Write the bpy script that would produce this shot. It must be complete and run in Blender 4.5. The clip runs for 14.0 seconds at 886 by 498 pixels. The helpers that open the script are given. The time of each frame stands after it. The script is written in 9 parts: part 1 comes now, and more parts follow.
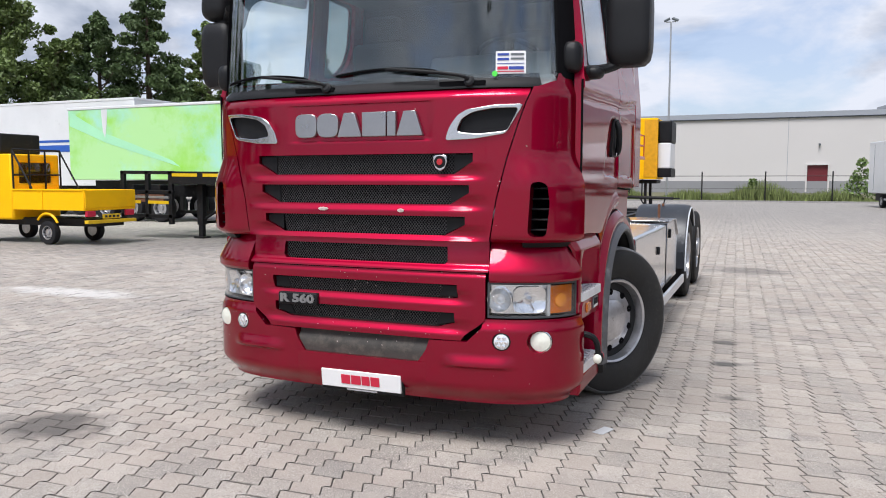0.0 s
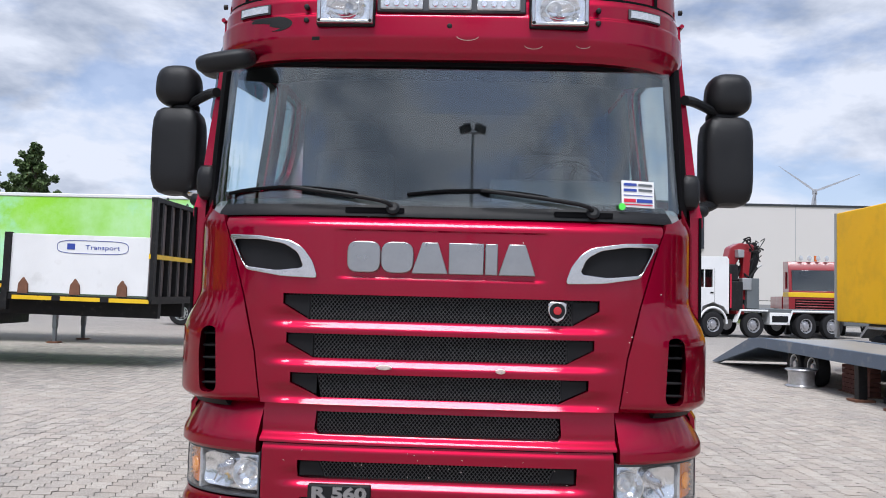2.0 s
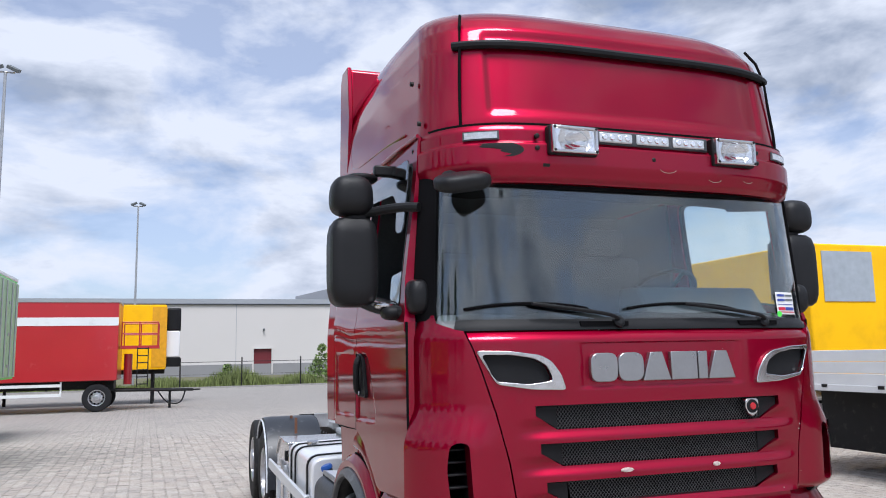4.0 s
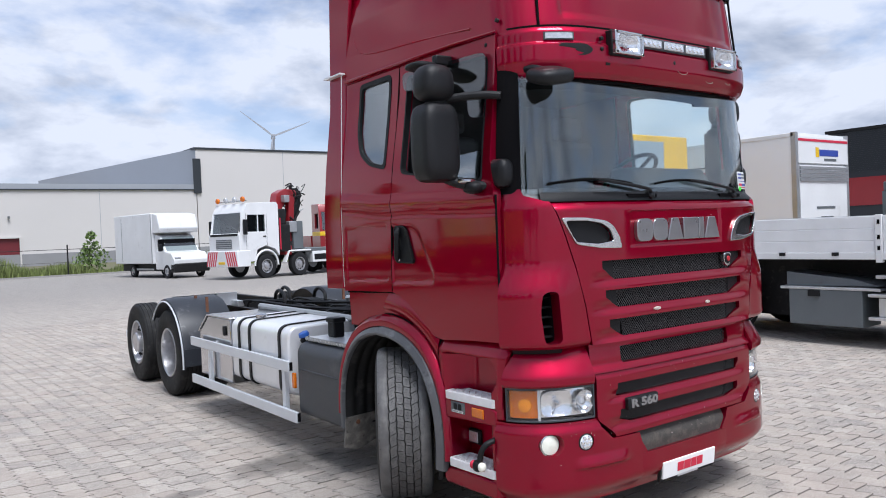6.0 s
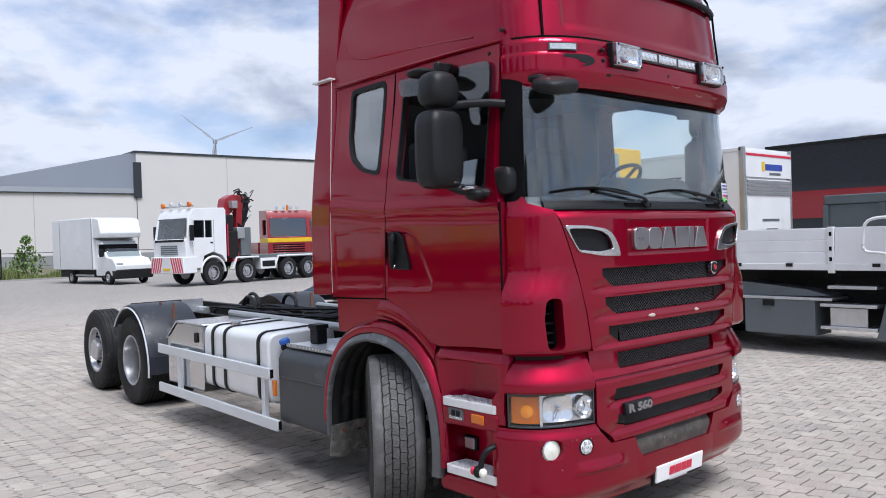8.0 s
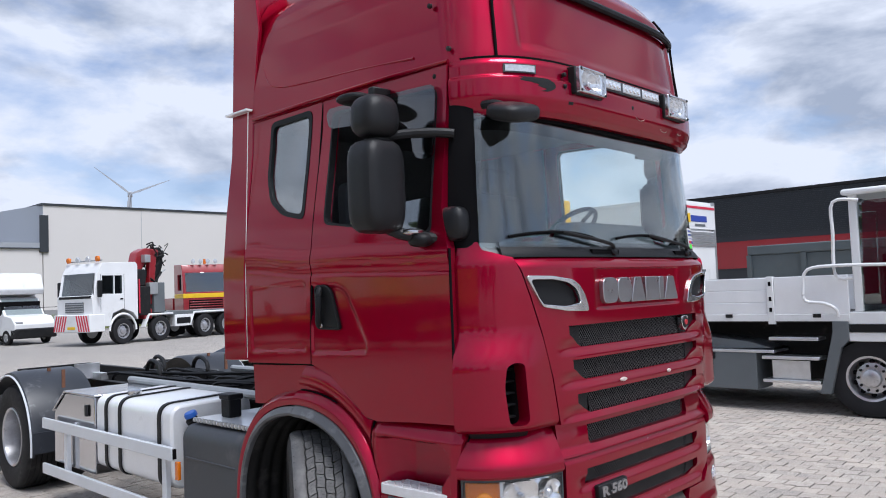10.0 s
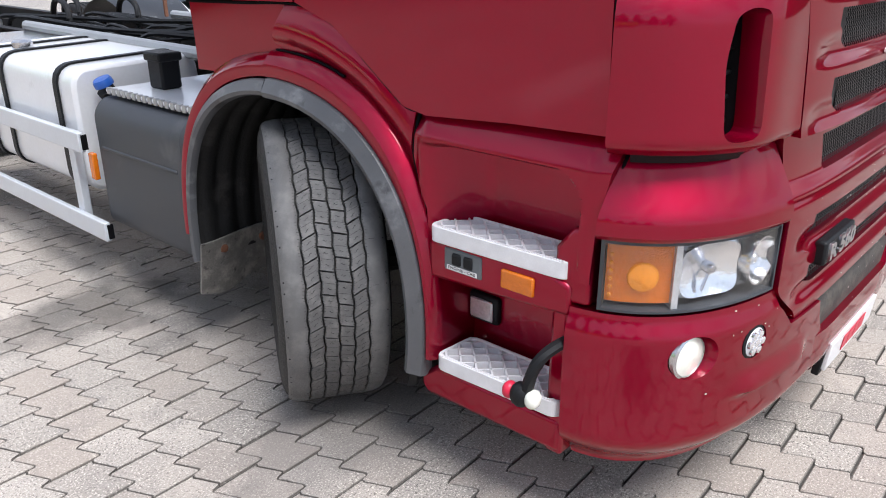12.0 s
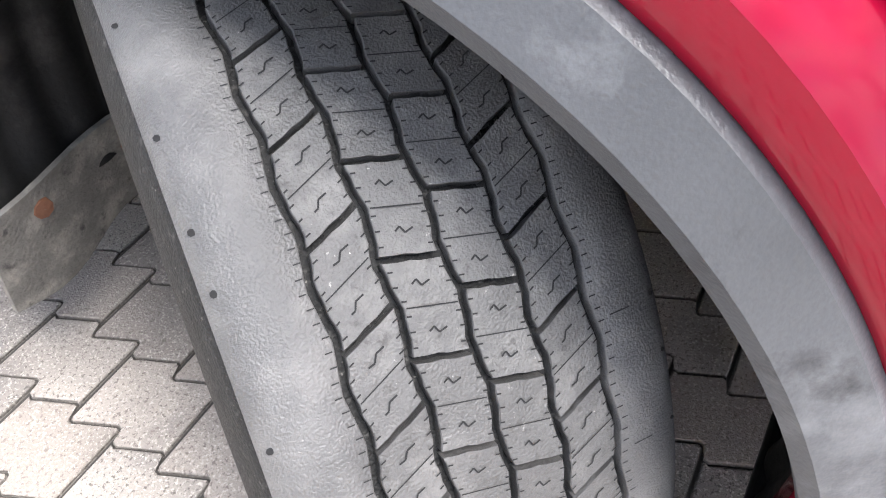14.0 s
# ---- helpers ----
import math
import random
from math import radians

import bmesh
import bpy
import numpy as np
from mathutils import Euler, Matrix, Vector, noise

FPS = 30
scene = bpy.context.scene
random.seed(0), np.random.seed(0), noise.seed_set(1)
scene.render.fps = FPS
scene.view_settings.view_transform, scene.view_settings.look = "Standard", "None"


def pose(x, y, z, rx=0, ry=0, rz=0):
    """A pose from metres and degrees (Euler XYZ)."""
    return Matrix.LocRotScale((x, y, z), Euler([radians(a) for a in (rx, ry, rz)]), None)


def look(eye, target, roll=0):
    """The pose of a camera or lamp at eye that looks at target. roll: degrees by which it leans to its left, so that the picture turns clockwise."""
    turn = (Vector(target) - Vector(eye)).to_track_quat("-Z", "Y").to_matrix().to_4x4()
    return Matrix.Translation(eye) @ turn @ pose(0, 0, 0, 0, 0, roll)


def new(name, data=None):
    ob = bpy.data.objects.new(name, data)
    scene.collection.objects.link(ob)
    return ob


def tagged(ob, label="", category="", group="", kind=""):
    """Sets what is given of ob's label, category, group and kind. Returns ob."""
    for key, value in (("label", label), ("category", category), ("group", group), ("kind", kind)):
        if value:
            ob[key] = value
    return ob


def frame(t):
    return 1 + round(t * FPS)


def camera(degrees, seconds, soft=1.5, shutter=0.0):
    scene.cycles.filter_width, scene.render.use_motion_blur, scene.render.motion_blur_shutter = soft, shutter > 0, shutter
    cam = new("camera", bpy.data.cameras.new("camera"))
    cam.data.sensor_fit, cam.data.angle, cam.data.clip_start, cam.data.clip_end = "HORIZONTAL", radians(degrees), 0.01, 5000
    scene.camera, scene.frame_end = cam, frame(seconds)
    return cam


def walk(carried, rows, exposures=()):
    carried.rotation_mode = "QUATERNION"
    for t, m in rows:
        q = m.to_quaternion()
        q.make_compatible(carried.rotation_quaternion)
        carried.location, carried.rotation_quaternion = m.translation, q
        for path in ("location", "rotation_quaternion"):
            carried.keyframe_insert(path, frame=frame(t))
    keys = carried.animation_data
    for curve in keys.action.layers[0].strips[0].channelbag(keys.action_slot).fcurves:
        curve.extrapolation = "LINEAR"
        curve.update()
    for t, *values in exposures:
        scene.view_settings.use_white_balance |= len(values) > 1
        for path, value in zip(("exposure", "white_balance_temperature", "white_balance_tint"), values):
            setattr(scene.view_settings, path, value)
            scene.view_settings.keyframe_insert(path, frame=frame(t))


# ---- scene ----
cam = camera(59.7, 14.0, 1.0)
PATH = [
    (0, (2.15, -3.947, 1.506), (1.38, -2.11, 1.327), -0.0),
    (0.5, (1.663, -3.789, 1.516), (1.03, -1.901, 1.327), 0.3),
    (1, (1.153, -3.553, 1.534), (0.693, -1.612, 1.391), 1.0),
    (1.5, (0.614, -3.45, 1.586), (0.347, -1.468, 1.561), 1.4),
    (1.7, (0.433, -3.446, 1.601), (0.237, -1.456, 1.641), 2.1),
    (1.8, (0.333, -3.433, 1.614), (0.184, -1.44, 1.688), 1.4),
    (2, (0.127, -3.407, 1.664), (0.055, -1.412, 1.779), 1.5),
    (2.5, (-0.448, -3.353, 1.776), (-0.314, -1.375, 2.04), 1.1),
    (2.7, (-0.73, -3.366, 1.803), (-0.508, -1.403, 2.117), 0.8),
    (4.8, (-3.058, -3.291, 1.895), (-2.185, -1.5, 2.073), -2.3),
    (5, (-3.269, -3.298, 1.872), (-2.334, -1.535, 2.009), -2.4),
    (5.5, (-3.71, -3.265, 1.874), (-2.637, -1.579, 1.918), -2.5),
    (6, (-4.037, -3.079, 1.846), (-2.855, -1.466, 1.804), -2.3),
    (6.5, (-4.241, -2.934, 1.825), (-2.999, -1.37, 1.728), -1.9),
    (7, (-4.331, -2.866, 1.819), (-3.063, -1.324, 1.701), -1.7),
    (7.5, (-4.334, -2.863, 1.821), (-3.053, -1.33, 1.728), -1.7),
    (8, (-4.313, -2.874, 1.845), (-3.016, -1.352, 1.82), -1.7),
    (8.2, (-4.306, -2.878, 1.865), (-2.998, -1.365, 1.875), -1.7),
    (10.3, (-3.775, -2.069, 1.848), (-2.313, -0.708, 1.95), -2.6),
    (10.5, (-3.684, -1.922, 1.84), (-2.208, -0.573, 1.868), -2.1),
    (11, (-3.377, -1.528, 1.726), (-1.895, -0.209, 1.471), -1.5),
    (11.5, (-3.068, -1.095, 1.671), (-1.624, 0.197, 1.174), -0.9),
    (12, (-2.766, -0.625, 1.627), (-1.382, 0.614, 0.888), -0.2),
    (12.5, (-2.402, -0.13, 1.543), (-1.088, 1.042, 0.594), -0.2),
    (13, (-2.109, 0.408, 1.472), (-0.85, 1.462, 0.331), 0.0),
    (13.5, (-1.779, 0.811, 1.398), (-0.575, 1.707, 0.076), 0.4),
    (14, (-1.578, 1.054, 1.337), (-0.408, 1.728, -0.139), 0.8),
]
walk(cam, [(t, look(eye, target, roll)) for t, eye, target, roll in PATH],
     exposures=[(0, 0.05, 6250, 10), (3, 0.05, 6000, 10), (10, 0.05, 5950, 10), (11, 0.25, 6000, 10), (12, 0.45, 6150, 10), (12.5, 0.6, 6150, 10), (13, 0.95, 6200, 10), (13.5, 1.32, 6250, 10), (14, 1.65, 6350, 10)])

# ---- world ----
SUN_EL, SUN_AZ = 63.0, 188.0   # elevation; heading of the sun, clockwise from +y
world = bpy.data.worlds.new("sky")
scene.world = world
world.use_nodes = True


def build_sky():
    nt = world.node_tree
    n, l = nt.nodes, nt.links
    n.clear()
    out, bg = n.new("ShaderNodeOutputWorld"), n.new("ShaderNodeBackground")
    sky = n.new("ShaderNodeTexSky")
    sky.sky_type, sky.sun_disc = "NISHITA", False
    sky.sun_elevation, sky.sun_rotation = radians(SUN_EL), radians(SUN_AZ)
    sky.air_density, sky.dust_density = 1.0, 1.5
    tc = n.new("ShaderNodeTexCoord")

    def clouds(shift, detail):
        mp, nz = n.new("ShaderNodeMapping"), n.new("ShaderNodeTexNoise")
        mp.inputs["Location"].default_value = (3.1, 1.7, 0.4 + shift)
        mp.inputs["Scale"].default_value = (1.0, 1.0, 2.3)
        l.new(tc.outputs["Generated"], mp.inputs["Vector"])
        nz.inputs["Scale"].default_value, nz.inputs["Detail"].default_value, nz.inputs["Roughness"].default_value = 4.4, detail, 0.55
        nz.inputs["Distortion"].default_value = 0.2
        l.new(mp.outputs[0], nz.inputs["Vector"])
        return nz.outputs["Fac"]
    cover, shade = n.new("ShaderNodeValToRGB"), n.new("ShaderNodeValToRGB")
    cover.color_ramp.elements[0].position, cover.color_ramp.elements[1].position = 0.39, 0.52
    cover.color_ramp.elements[0].color = (0.42, 0.42, 0.42, 1)
    shade.color_ramp.elements[0].position, shade.color_ramp.elements[1].position = 0.50, 0.67
    shade.color_ramp.elements[0].color, shade.color_ramp.elements[1].color = (8.9, 9.1, 9.9, 1), (4.3, 4.8, 5.9, 1)
    l.new(clouds(0.0, 9.0), cover.inputs[0])
    # cloud sides near the horizon are white, their bases overhead grey
    sep, base, tint = n.new("ShaderNodeSeparateXYZ"), n.new("ShaderNodeMath"), n.new("ShaderNodeMix")
    l.new(tc.outputs["Generated"], sep.inputs[0])
    base.operation, base.inputs[1].default_value = "MULTIPLY_ADD", 0.10
    l.new(sep.outputs[2], base.inputs[0])
    l.new(clouds(0.10, 6.0), base.inputs[2])
    l.new(base.outputs[0], shade.inputs[0])
    tint.data_type, tint.blend_type = "RGBA", "MULTIPLY"
    tint.inputs["Factor"].default_value = 1.0
    tint.inputs[7].default_value = (1.30, 1.40, 1.62, 1)
    l.new(sky.outputs[0], tint.inputs[6])
    mix = n.new("ShaderNodeMix")
    mix.data_type = "RGBA"
    l.new(cover.outputs[0], mix.inputs["Factor"])
    l.new(tint.outputs[2], mix.inputs[6])
    l.new(shade.outputs[0], mix.inputs[7])
    l.new(mix.outputs[2], bg.inputs["Color"])
    bg.inputs["Strength"].default_value = 0.091
    l.new(bg.outputs[0], out.inputs["Surface"])


build_sky()
sun_lamp = bpy.data.lights.new("sun", "SUN")
sun_lamp.energy, sun_lamp.angle, sun_lamp.color = 4.2, radians(28.0), (1.0, 0.96, 0.92)
sun = new("sun", sun_lamp)
_el, _az = radians(SUN_EL), radians(SUN_AZ)
sun.matrix_world = look((math.sin(_az) * math.cos(_el) * 60, math.cos(_az) * math.cos(_el) * 60, math.sin(_el) * 60), (0, 0, 0))

# ---- materials ----


def mat(name, color, rough=0.5, metal=0.0, coat=0.0, vary=0.12, scale=6.0, bump=0.0, bscale=60.0, spots=None, emit=0.0, rvary=0.1, alpha=None, piece=0.0, spec=0.5):
    m = bpy.data.materials.new(name)
    m.use_nodes = True
    nt = m.node_tree
    n, l = nt.nodes, nt.links
    p = n["Principled BSDF"]
    p.inputs["Roughness"].default_value, p.inputs["Metallic"].default_value = rough, metal
    p.inputs["Coat Weight"].default_value, p.inputs["Coat Roughness"].default_value = coat, 0.07
    p.inputs["Specular IOR Level"].default_value = spec
    tc = n.new("ShaderNodeTexCoord")
    nz, nf = n.new("ShaderNodeTexNoise"), n.new("ShaderNodeTexNoise")
    nz.inputs["Scale"].default_value, nz.inputs["Detail"].default_value = scale, 6.0
    nf.inputs["Scale"].default_value, nf.inputs["Detail"].default_value = bscale, 4.0
    geo = n.new("ShaderNodeNewGeometry")
    l.new(geo.outputs["Position"], nz.inputs["Vector"])
    l.new(geo.outputs["Position"], nf.inputs["Vector"])
    rng = n.new("ShaderNodeMapRange")
    rng.inputs["To Min"].default_value, rng.inputs["To Max"].default_value = 1 - vary * 2, 1 + vary * 2
    l.new(nz.outputs["Fac"], rng.inputs["Value"])
    fine = n.new("ShaderNodeMapRange")
    fine.inputs["To Min"].default_value, fine.inputs["To Max"].default_value = 1 - vary, 1 + vary
    l.new(nf.outputs["Fac"], fine.inputs["Value"])
    mul = n.new("ShaderNodeMath")
    mul.operation = "MULTIPLY"
    l.new(rng.outputs[0], mul.inputs[0])
    l.new(fine.outputs[0], mul.inputs[1])
    last = mul.outputs[0]
    if piece:
        oi = n.new("ShaderNodeObjectInfo")
        isl = n.new("ShaderNodeMath")
        isl.operation = "ADD"
        l.new(oi.outputs["Random"], isl.inputs[0])
        l.new(geo.outputs["Random Per Island"], isl.inputs[1])
        fr = n.new("ShaderNodeMath")
        fr.operation = "FRACT"
        l.new(isl.outputs[0], fr.inputs[0])
        pr = n.new("ShaderNodeMapRange")
        pr.inputs["To Min"].default_value, pr.inputs["To Max"].default_value = 1 - piece, 1 + piece
        l.new(fr.outputs[0], pr.inputs["Value"])
        m2 = n.new("ShaderNodeMath")
        m2.operation = "MULTIPLY"
        l.new(last, m2.inputs[0])
        l.new(pr.outputs[0], m2.inputs[1])
        last = m2.outputs[0]
    sc = n.new("ShaderNodeVectorMath")
    sc.operation = "SCALE"
    sc.inputs[0].default_value = color
    l.new(last, sc.inputs["Scale"])
    col = sc.outputs[0]
    for c2, lo, hi, s2 in (spots if isinstance(spots, list) else [spots] if spots else []):  # colour, low, high, noise scale: dirt or worn patches
        ns = n.new("ShaderNodeTexNoise")
        ns.inputs["Scale"].default_value, ns.inputs["Detail"].default_value, ns.inputs["Roughness"].default_value = s2, 8.0, 0.65
        l.new(geo.outputs["Position"], ns.inputs["Vector"])
        rp = n.new("ShaderNodeMapRange")
        rp.inputs["From Min"].default_value, rp.inputs["From Max"].default_value = lo, hi
        l.new(ns.outputs["Fac"], rp.inputs["Value"])
        mx = n.new("ShaderNodeMix")
        mx.data_type = "RGBA"
        l.new(rp.outputs[0], mx.inputs["Factor"])
        l.new(col, mx.inputs[6])
        mx.inputs[7].default_value = (*c2, 1)
        col = mx.outputs[2]
    l.new(col, p.inputs["Base Color"])
    if rvary:
        rr = n.new("ShaderNodeMapRange")
        rr.inputs["To Min"].default_value, rr.inputs["To Max"].default_value = max(0.0, rough - rvary), min(1.0, rough + rvary)
        l.new(nz.outputs["Fac"], rr.inputs["Value"])
        l.new(rr.outputs[0], p.inputs["Roughness"])
    if bump:
        b = n.new("ShaderNodeBump")
        b.inputs["Strength"].default_value, b.inputs["Distance"].default_value = bump, 0.004
        l.new(nf.outputs["Fac"], b.inputs["Height"])
        l.new(b.outputs[0], p.inputs["Normal"])
    if emit:
        p.inputs["Emission Color"].default_value, p.inputs["Emission Strength"].default_value = (*color, 1), emit
    return m


def glass(name, tint, gloss=1.0, ior=1.5):
    m = bpy.data.materials.new(name)
    m.use_nodes = True
    nt = m.node_tree
    n, l = nt.nodes, nt.links
    n.remove(n["Principled BSDF"])
    tr, gl, lw, mx = n.new("ShaderNodeBsdfTransparent"), n.new("ShaderNodeBsdfGlossy"), n.new("ShaderNodeLayerWeight"), n.new("ShaderNodeMixShader")
    tr.inputs[0].default_value = (*tint, 1)
    gl.inputs["Roughness"].default_value = 0.012
    gl.inputs[0].default_value = (gloss, gloss, gloss, 1)
    lw.inputs["Blend"].default_value = 0.5
    power, rng = n.new("ShaderNodeMath"), n.new("ShaderNodeMapRange")
    power.operation, power.inputs[1].default_value = "POWER", 4.5
    l.new(lw.outputs["Facing"], power.inputs[0])
    l.new(power.outputs[0], rng.inputs["Value"])
    rng.inputs["To Min"].default_value, rng.inputs["To Max"].default_value = ((ior - 1) / (ior + 1)) ** 2, 1.0
    l.new(rng.outputs[0], mx.inputs[0])
    l.new(tr.outputs[0], mx.inputs[1])
    l.new(gl.outputs[0], mx.inputs[2])
    l.new(mx.outputs[0], n["Material Output"].inputs[0])
    return m


RED = mat("red_metallic_paint", (0.31, 0.0012, 0.026), 0.46, 0.92, 1.0, 0.04, 3.0, rvary=0.05, bscale=900, spots=((0.26, 0.006, 0.030), 0.60, 0.8, 5.0), spec=0.05)
RED.node_tree.nodes["Principled BSDF"].inputs["Coat IOR"].default_value = 1.40
RED.node_tree.nodes["Principled BSDF"].inputs["Coat Roughness"].default_value = 0.06
RED.node_tree.nodes["Principled BSDF"].inputs["Specular Tint"].default_value = (0.45, 0.03, 0.08, 1)
BLACK = mat("black_plastic", (0.009, 0.0095, 0.011), 0.50, 0, 0, 0.2, 8, 0.25, 500, spec=0.22)
GREYPL = mat("weathered_grey_plastic", (0.088, 0.091, 0.098), 0.42, 0, 0, 0.16, 7, 0.2, 300, spots=[((0.20, 0.205, 0.215), 0.57, 0.70, 5.0), ((0.035, 0.035, 0.038), 0.62, 0.72, 9.0)])
DARKPL = mat("dark_grey_plastic", (0.042, 0.046, 0.054), 0.5, 0, 0, 0.15, 5, 0.2, 400, spots=((0.11, 0.11, 0.115), 0.58, 0.75, 3.0))
RUBBER = mat("tyre_rubber", (0.016, 0.016, 0.017), 0.72, 0, 0, 0.2, 9, 0.35, 260, spots=((0.050, 0.049, 0.047), 0.53, 0.74, 11.0), spec=0.25)
TREAD = mat("worn_tread_rubber", (0.098, 0.096, 0.095), 0.44, 0, 0, 0.16, 14, 0.5, 420, spots=[((0.16, 0.155, 0.15), 0.50, 0.70, 18.0), ((0.065, 0.063, 0.061), 0.57, 0.68, 75.0), ((0.34, 0.33, 0.31), 0.67, 0.72, 110.0)])
SHOULDER = mat("worn_shoulder_rubber", (0.100, 0.099, 0.099), 0.40, 0, 0, 0.14, 10, 0.5, 420, spots=[((0.17, 0.166, 0.162), 0.45, 0.72, 14.0), ((0.09, 0.088, 0.086), 0.60, 0.80, 160.0)])
SIDEWALL = mat("dusty_sidewall_rubber", (0.022, 0.022, 0.022), 0.62, 0, 0, 0.2, 20, 0.9, 300, spots=[((0.075, 0.072, 0.068), 0.56, 0.68, 120.0), ((0.22, 0.21, 0.195), 0.64, 0.70, 190.0)], spec=0.3)
GROOVE = mat("dark_tyre_groove", (0.014, 0.014, 0.015), 0.9, 0, 0, 0.2, 30)
CHROME = mat("satin_chrome", (0.62, 0.62, 0.64), 0.22, 1.0, 0, 0.06, 12, spots=((0.40, 0.40, 0.41), 0.55, 0.8, 30.0))
STEEL = mat("polished_stainless_steel", (0.58, 0.58, 0.60), 0.16, 1.0, 0, 0.08, 8, rvary=0.08)
ALU = mat("brushed_aluminium", (0.70, 0.71, 0.73), 0.34, 0.9, 0, 0.08, 10, 0.1, 300)
RIM = mat("silver_painted_rim", (0.52, 0.52, 0.54), 0.32, 0.8, 0, 0.15, 12, spots=((0.25, 0.24, 0.23), 0.58, 0.8, 20.0))
WHITE = mat("white_paint", (0.74, 0.75, 0.76), 0.35, 0, 0.4, 0.05, 1.2, spots=((0.50, 0.50, 0.49), 0.60, 0.85, 1.6))
TANKWH = mat("white_painted_tank", (0.76, 0.77, 0.79), 0.32, 0.1, 0.5, 0.05, 4, spots=((0.48, 0.48, 0.48), 0.58, 0.8, 4.0))
BARW = mat("grey_white_coated_bar", (0.62, 0.65, 0.69), 0.36, 0.2, 0.3, 0.05, 5)
STEPW = mat("grey_white_cast_step", (0.76, 0.76, 0.78), 0.42, 0.12, 0, 0.08, 20, 0.3, 300)
MESHB = mat("black_grille_mesh", (0.060, 0.060, 0.064), 0.45, 0.2, 0, 0.25, 30)
LETTER = mat("satin_silver_letters", (0.36, 0.365, 0.38), 0.30, 0.9, 0, 0.05, 12)
HLREF = mat("faceted_chrome_reflector", (0.93, 0.94, 0.95), 0.16, 1.0, 0, 0.04, 10, 0.6, 30)
TYRE = mat("black_tyre", (0.016, 0.016, 0.018), 0.8, 0, 0, 0.2, 6, spec=0.25)
# near-black for gaps, hollows and under the cab: their shade is in the colour
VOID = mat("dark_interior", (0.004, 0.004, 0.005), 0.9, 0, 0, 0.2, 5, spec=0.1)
CHASSIS = mat("black_chassis_paint", (0.011, 0.011, 0.012), 0.55, 0.0, 0, 0.3, 6, 0.3, 120, spots=((0.05, 0.045, 0.04), 0.57, 0.77, 9.0), spec=0.25)
FENDER = mat("dark_blue_grey_fender", (0.020, 0.023, 0.030), 0.42, 0, 0, 0.12, 5, 0.15, 200, spots=((0.14, 0.15, 0.16), 0.58, 0.75, 6.0))
AMBER = mat("amber_lens", (0.62, 0.15, 0.002), 0.2, 0, 0.4, 0.10, 30, 0.6, 90)
AMBERC = mat("bright_amber_reflector", (0.85, 0.29, 0.008), 0.2, 0, 0.4, 0.10, 60, 0.8, 70)
CREAM = mat("cream_fog_lens", (0.76, 0.77, 0.68), 0.2, 0, 0.8, 0.06, 40)
LENSW = mat("clear_ribbed_lens", (0.62, 0.64, 0.66), 0.12, 0.55, 0.8, 0.15, 60, 0.5, 120)
REFLECT = mat("headlight_reflector", (0.88, 0.89, 0.91), 0.12, 0.85, 0, 0.1, 14)
DASH = mat("grey_dashboard", (0.16, 0.17, 0.18), 0.6, 0, 0, 0.1, 5)
CABIN = mat("grey_cabin_lining", (0.085, 0.09, 0.10), 0.85, 0, 0, 0.15, 4)
MUD = mat("dirty_mudflap_rubber", (0.15, 0.142, 0.130), 0.8, 0, 0, 0.3, 14, 0.7, 120, spots=[((0.27, 0.255, 0.225), 0.50, 0.66, 14.0), ((0.05, 0.048, 0.045), 0.58, 0.68, 22.0)])
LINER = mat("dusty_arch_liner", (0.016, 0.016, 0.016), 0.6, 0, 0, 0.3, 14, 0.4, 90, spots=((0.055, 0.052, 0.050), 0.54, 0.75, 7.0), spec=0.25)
PLATEW = mat("white_plate", (0.80, 0.80, 0.80), 0.35, 0, 0.3, 0.03, 5)
TXTRED = mat("red_print", (0.55, 0.015, 0.05), 0.4, 0, 0, 0.03, 5)
TXTBLK = mat("black_print", (0.02, 0.02, 0.022), 0.5, 0, 0, 0.03, 5)
TXTBLUE = mat("blue_print", (0.03, 0.06, 0.32), 0.45, 0, 0, 0.05, 5)
GREENDOT = mat("green_sticker", (0.10, 0.75, 0.08), 0.5, 0, 0, 0.05, 5)
CHIPS = mat("chipped_primer", (0.50, 0.40, 0.38), 0.7, 0, 0, 0.3, 90)
GLASS = glass("windscreen_glass", (0.86, 0.92, 0.92), 1.0, 1.85)
SIDEGLASS = glass("tinted_side_glass", (0.78, 0.83, 0.82), 1.0, 2.6)
DOORGLASS = glass("clear_door_glass", (0.95, 0.97, 0.97), 1.0, 1.4)
DARKGLASS = glass("dark_vehicle_glass", (0.55, 0.60, 0.60), 1.0, 2.1)
SMOKE = glass("smoked_wind_deflector", (0.50, 0.53, 0.55), 1.0, 1.8)
CLEAR = glass("clear_lens_cover", (0.97, 0.975, 0.98), 1.0, 1.4)
YELLOW = mat("yellow_paint", (0.97, 0.53, 0.001), 0.5, 0, 0.05, 0.06, 1.0, spots=((0.78, 0.42, 0.01), 0.50, 0.8, 1.2), spec=0.15)
GREEN = mat("bright_green_sheet", (0.30, 0.70, 0.04), 0.45, 0, 0.2, 0.12, 0.35, spots=[((0.48, 0.82, 0.36), 0.42, 0.58, 0.22), ((0.42, 0.80, 0.66), 0.47, 0.60, 0.30)])
GREEN2 = mat("plain_green_sheet", (0.14, 0.68, 0.12), 0.42, 0, 0.2, 0.05, 0.5)
REDP = mat("trailer_red_paint", (0.42, 0.012, 0.020), 0.38, 0, 0.4, 0.08, 0.8, spots=((0.50, 0.10, 0.10), 0.62, 0.8, 1.5))
DRED = mat("dark_red_cab_paint", (0.25, 0.010, 0.016), 0.32, 0, 0.5, 0.06, 2)
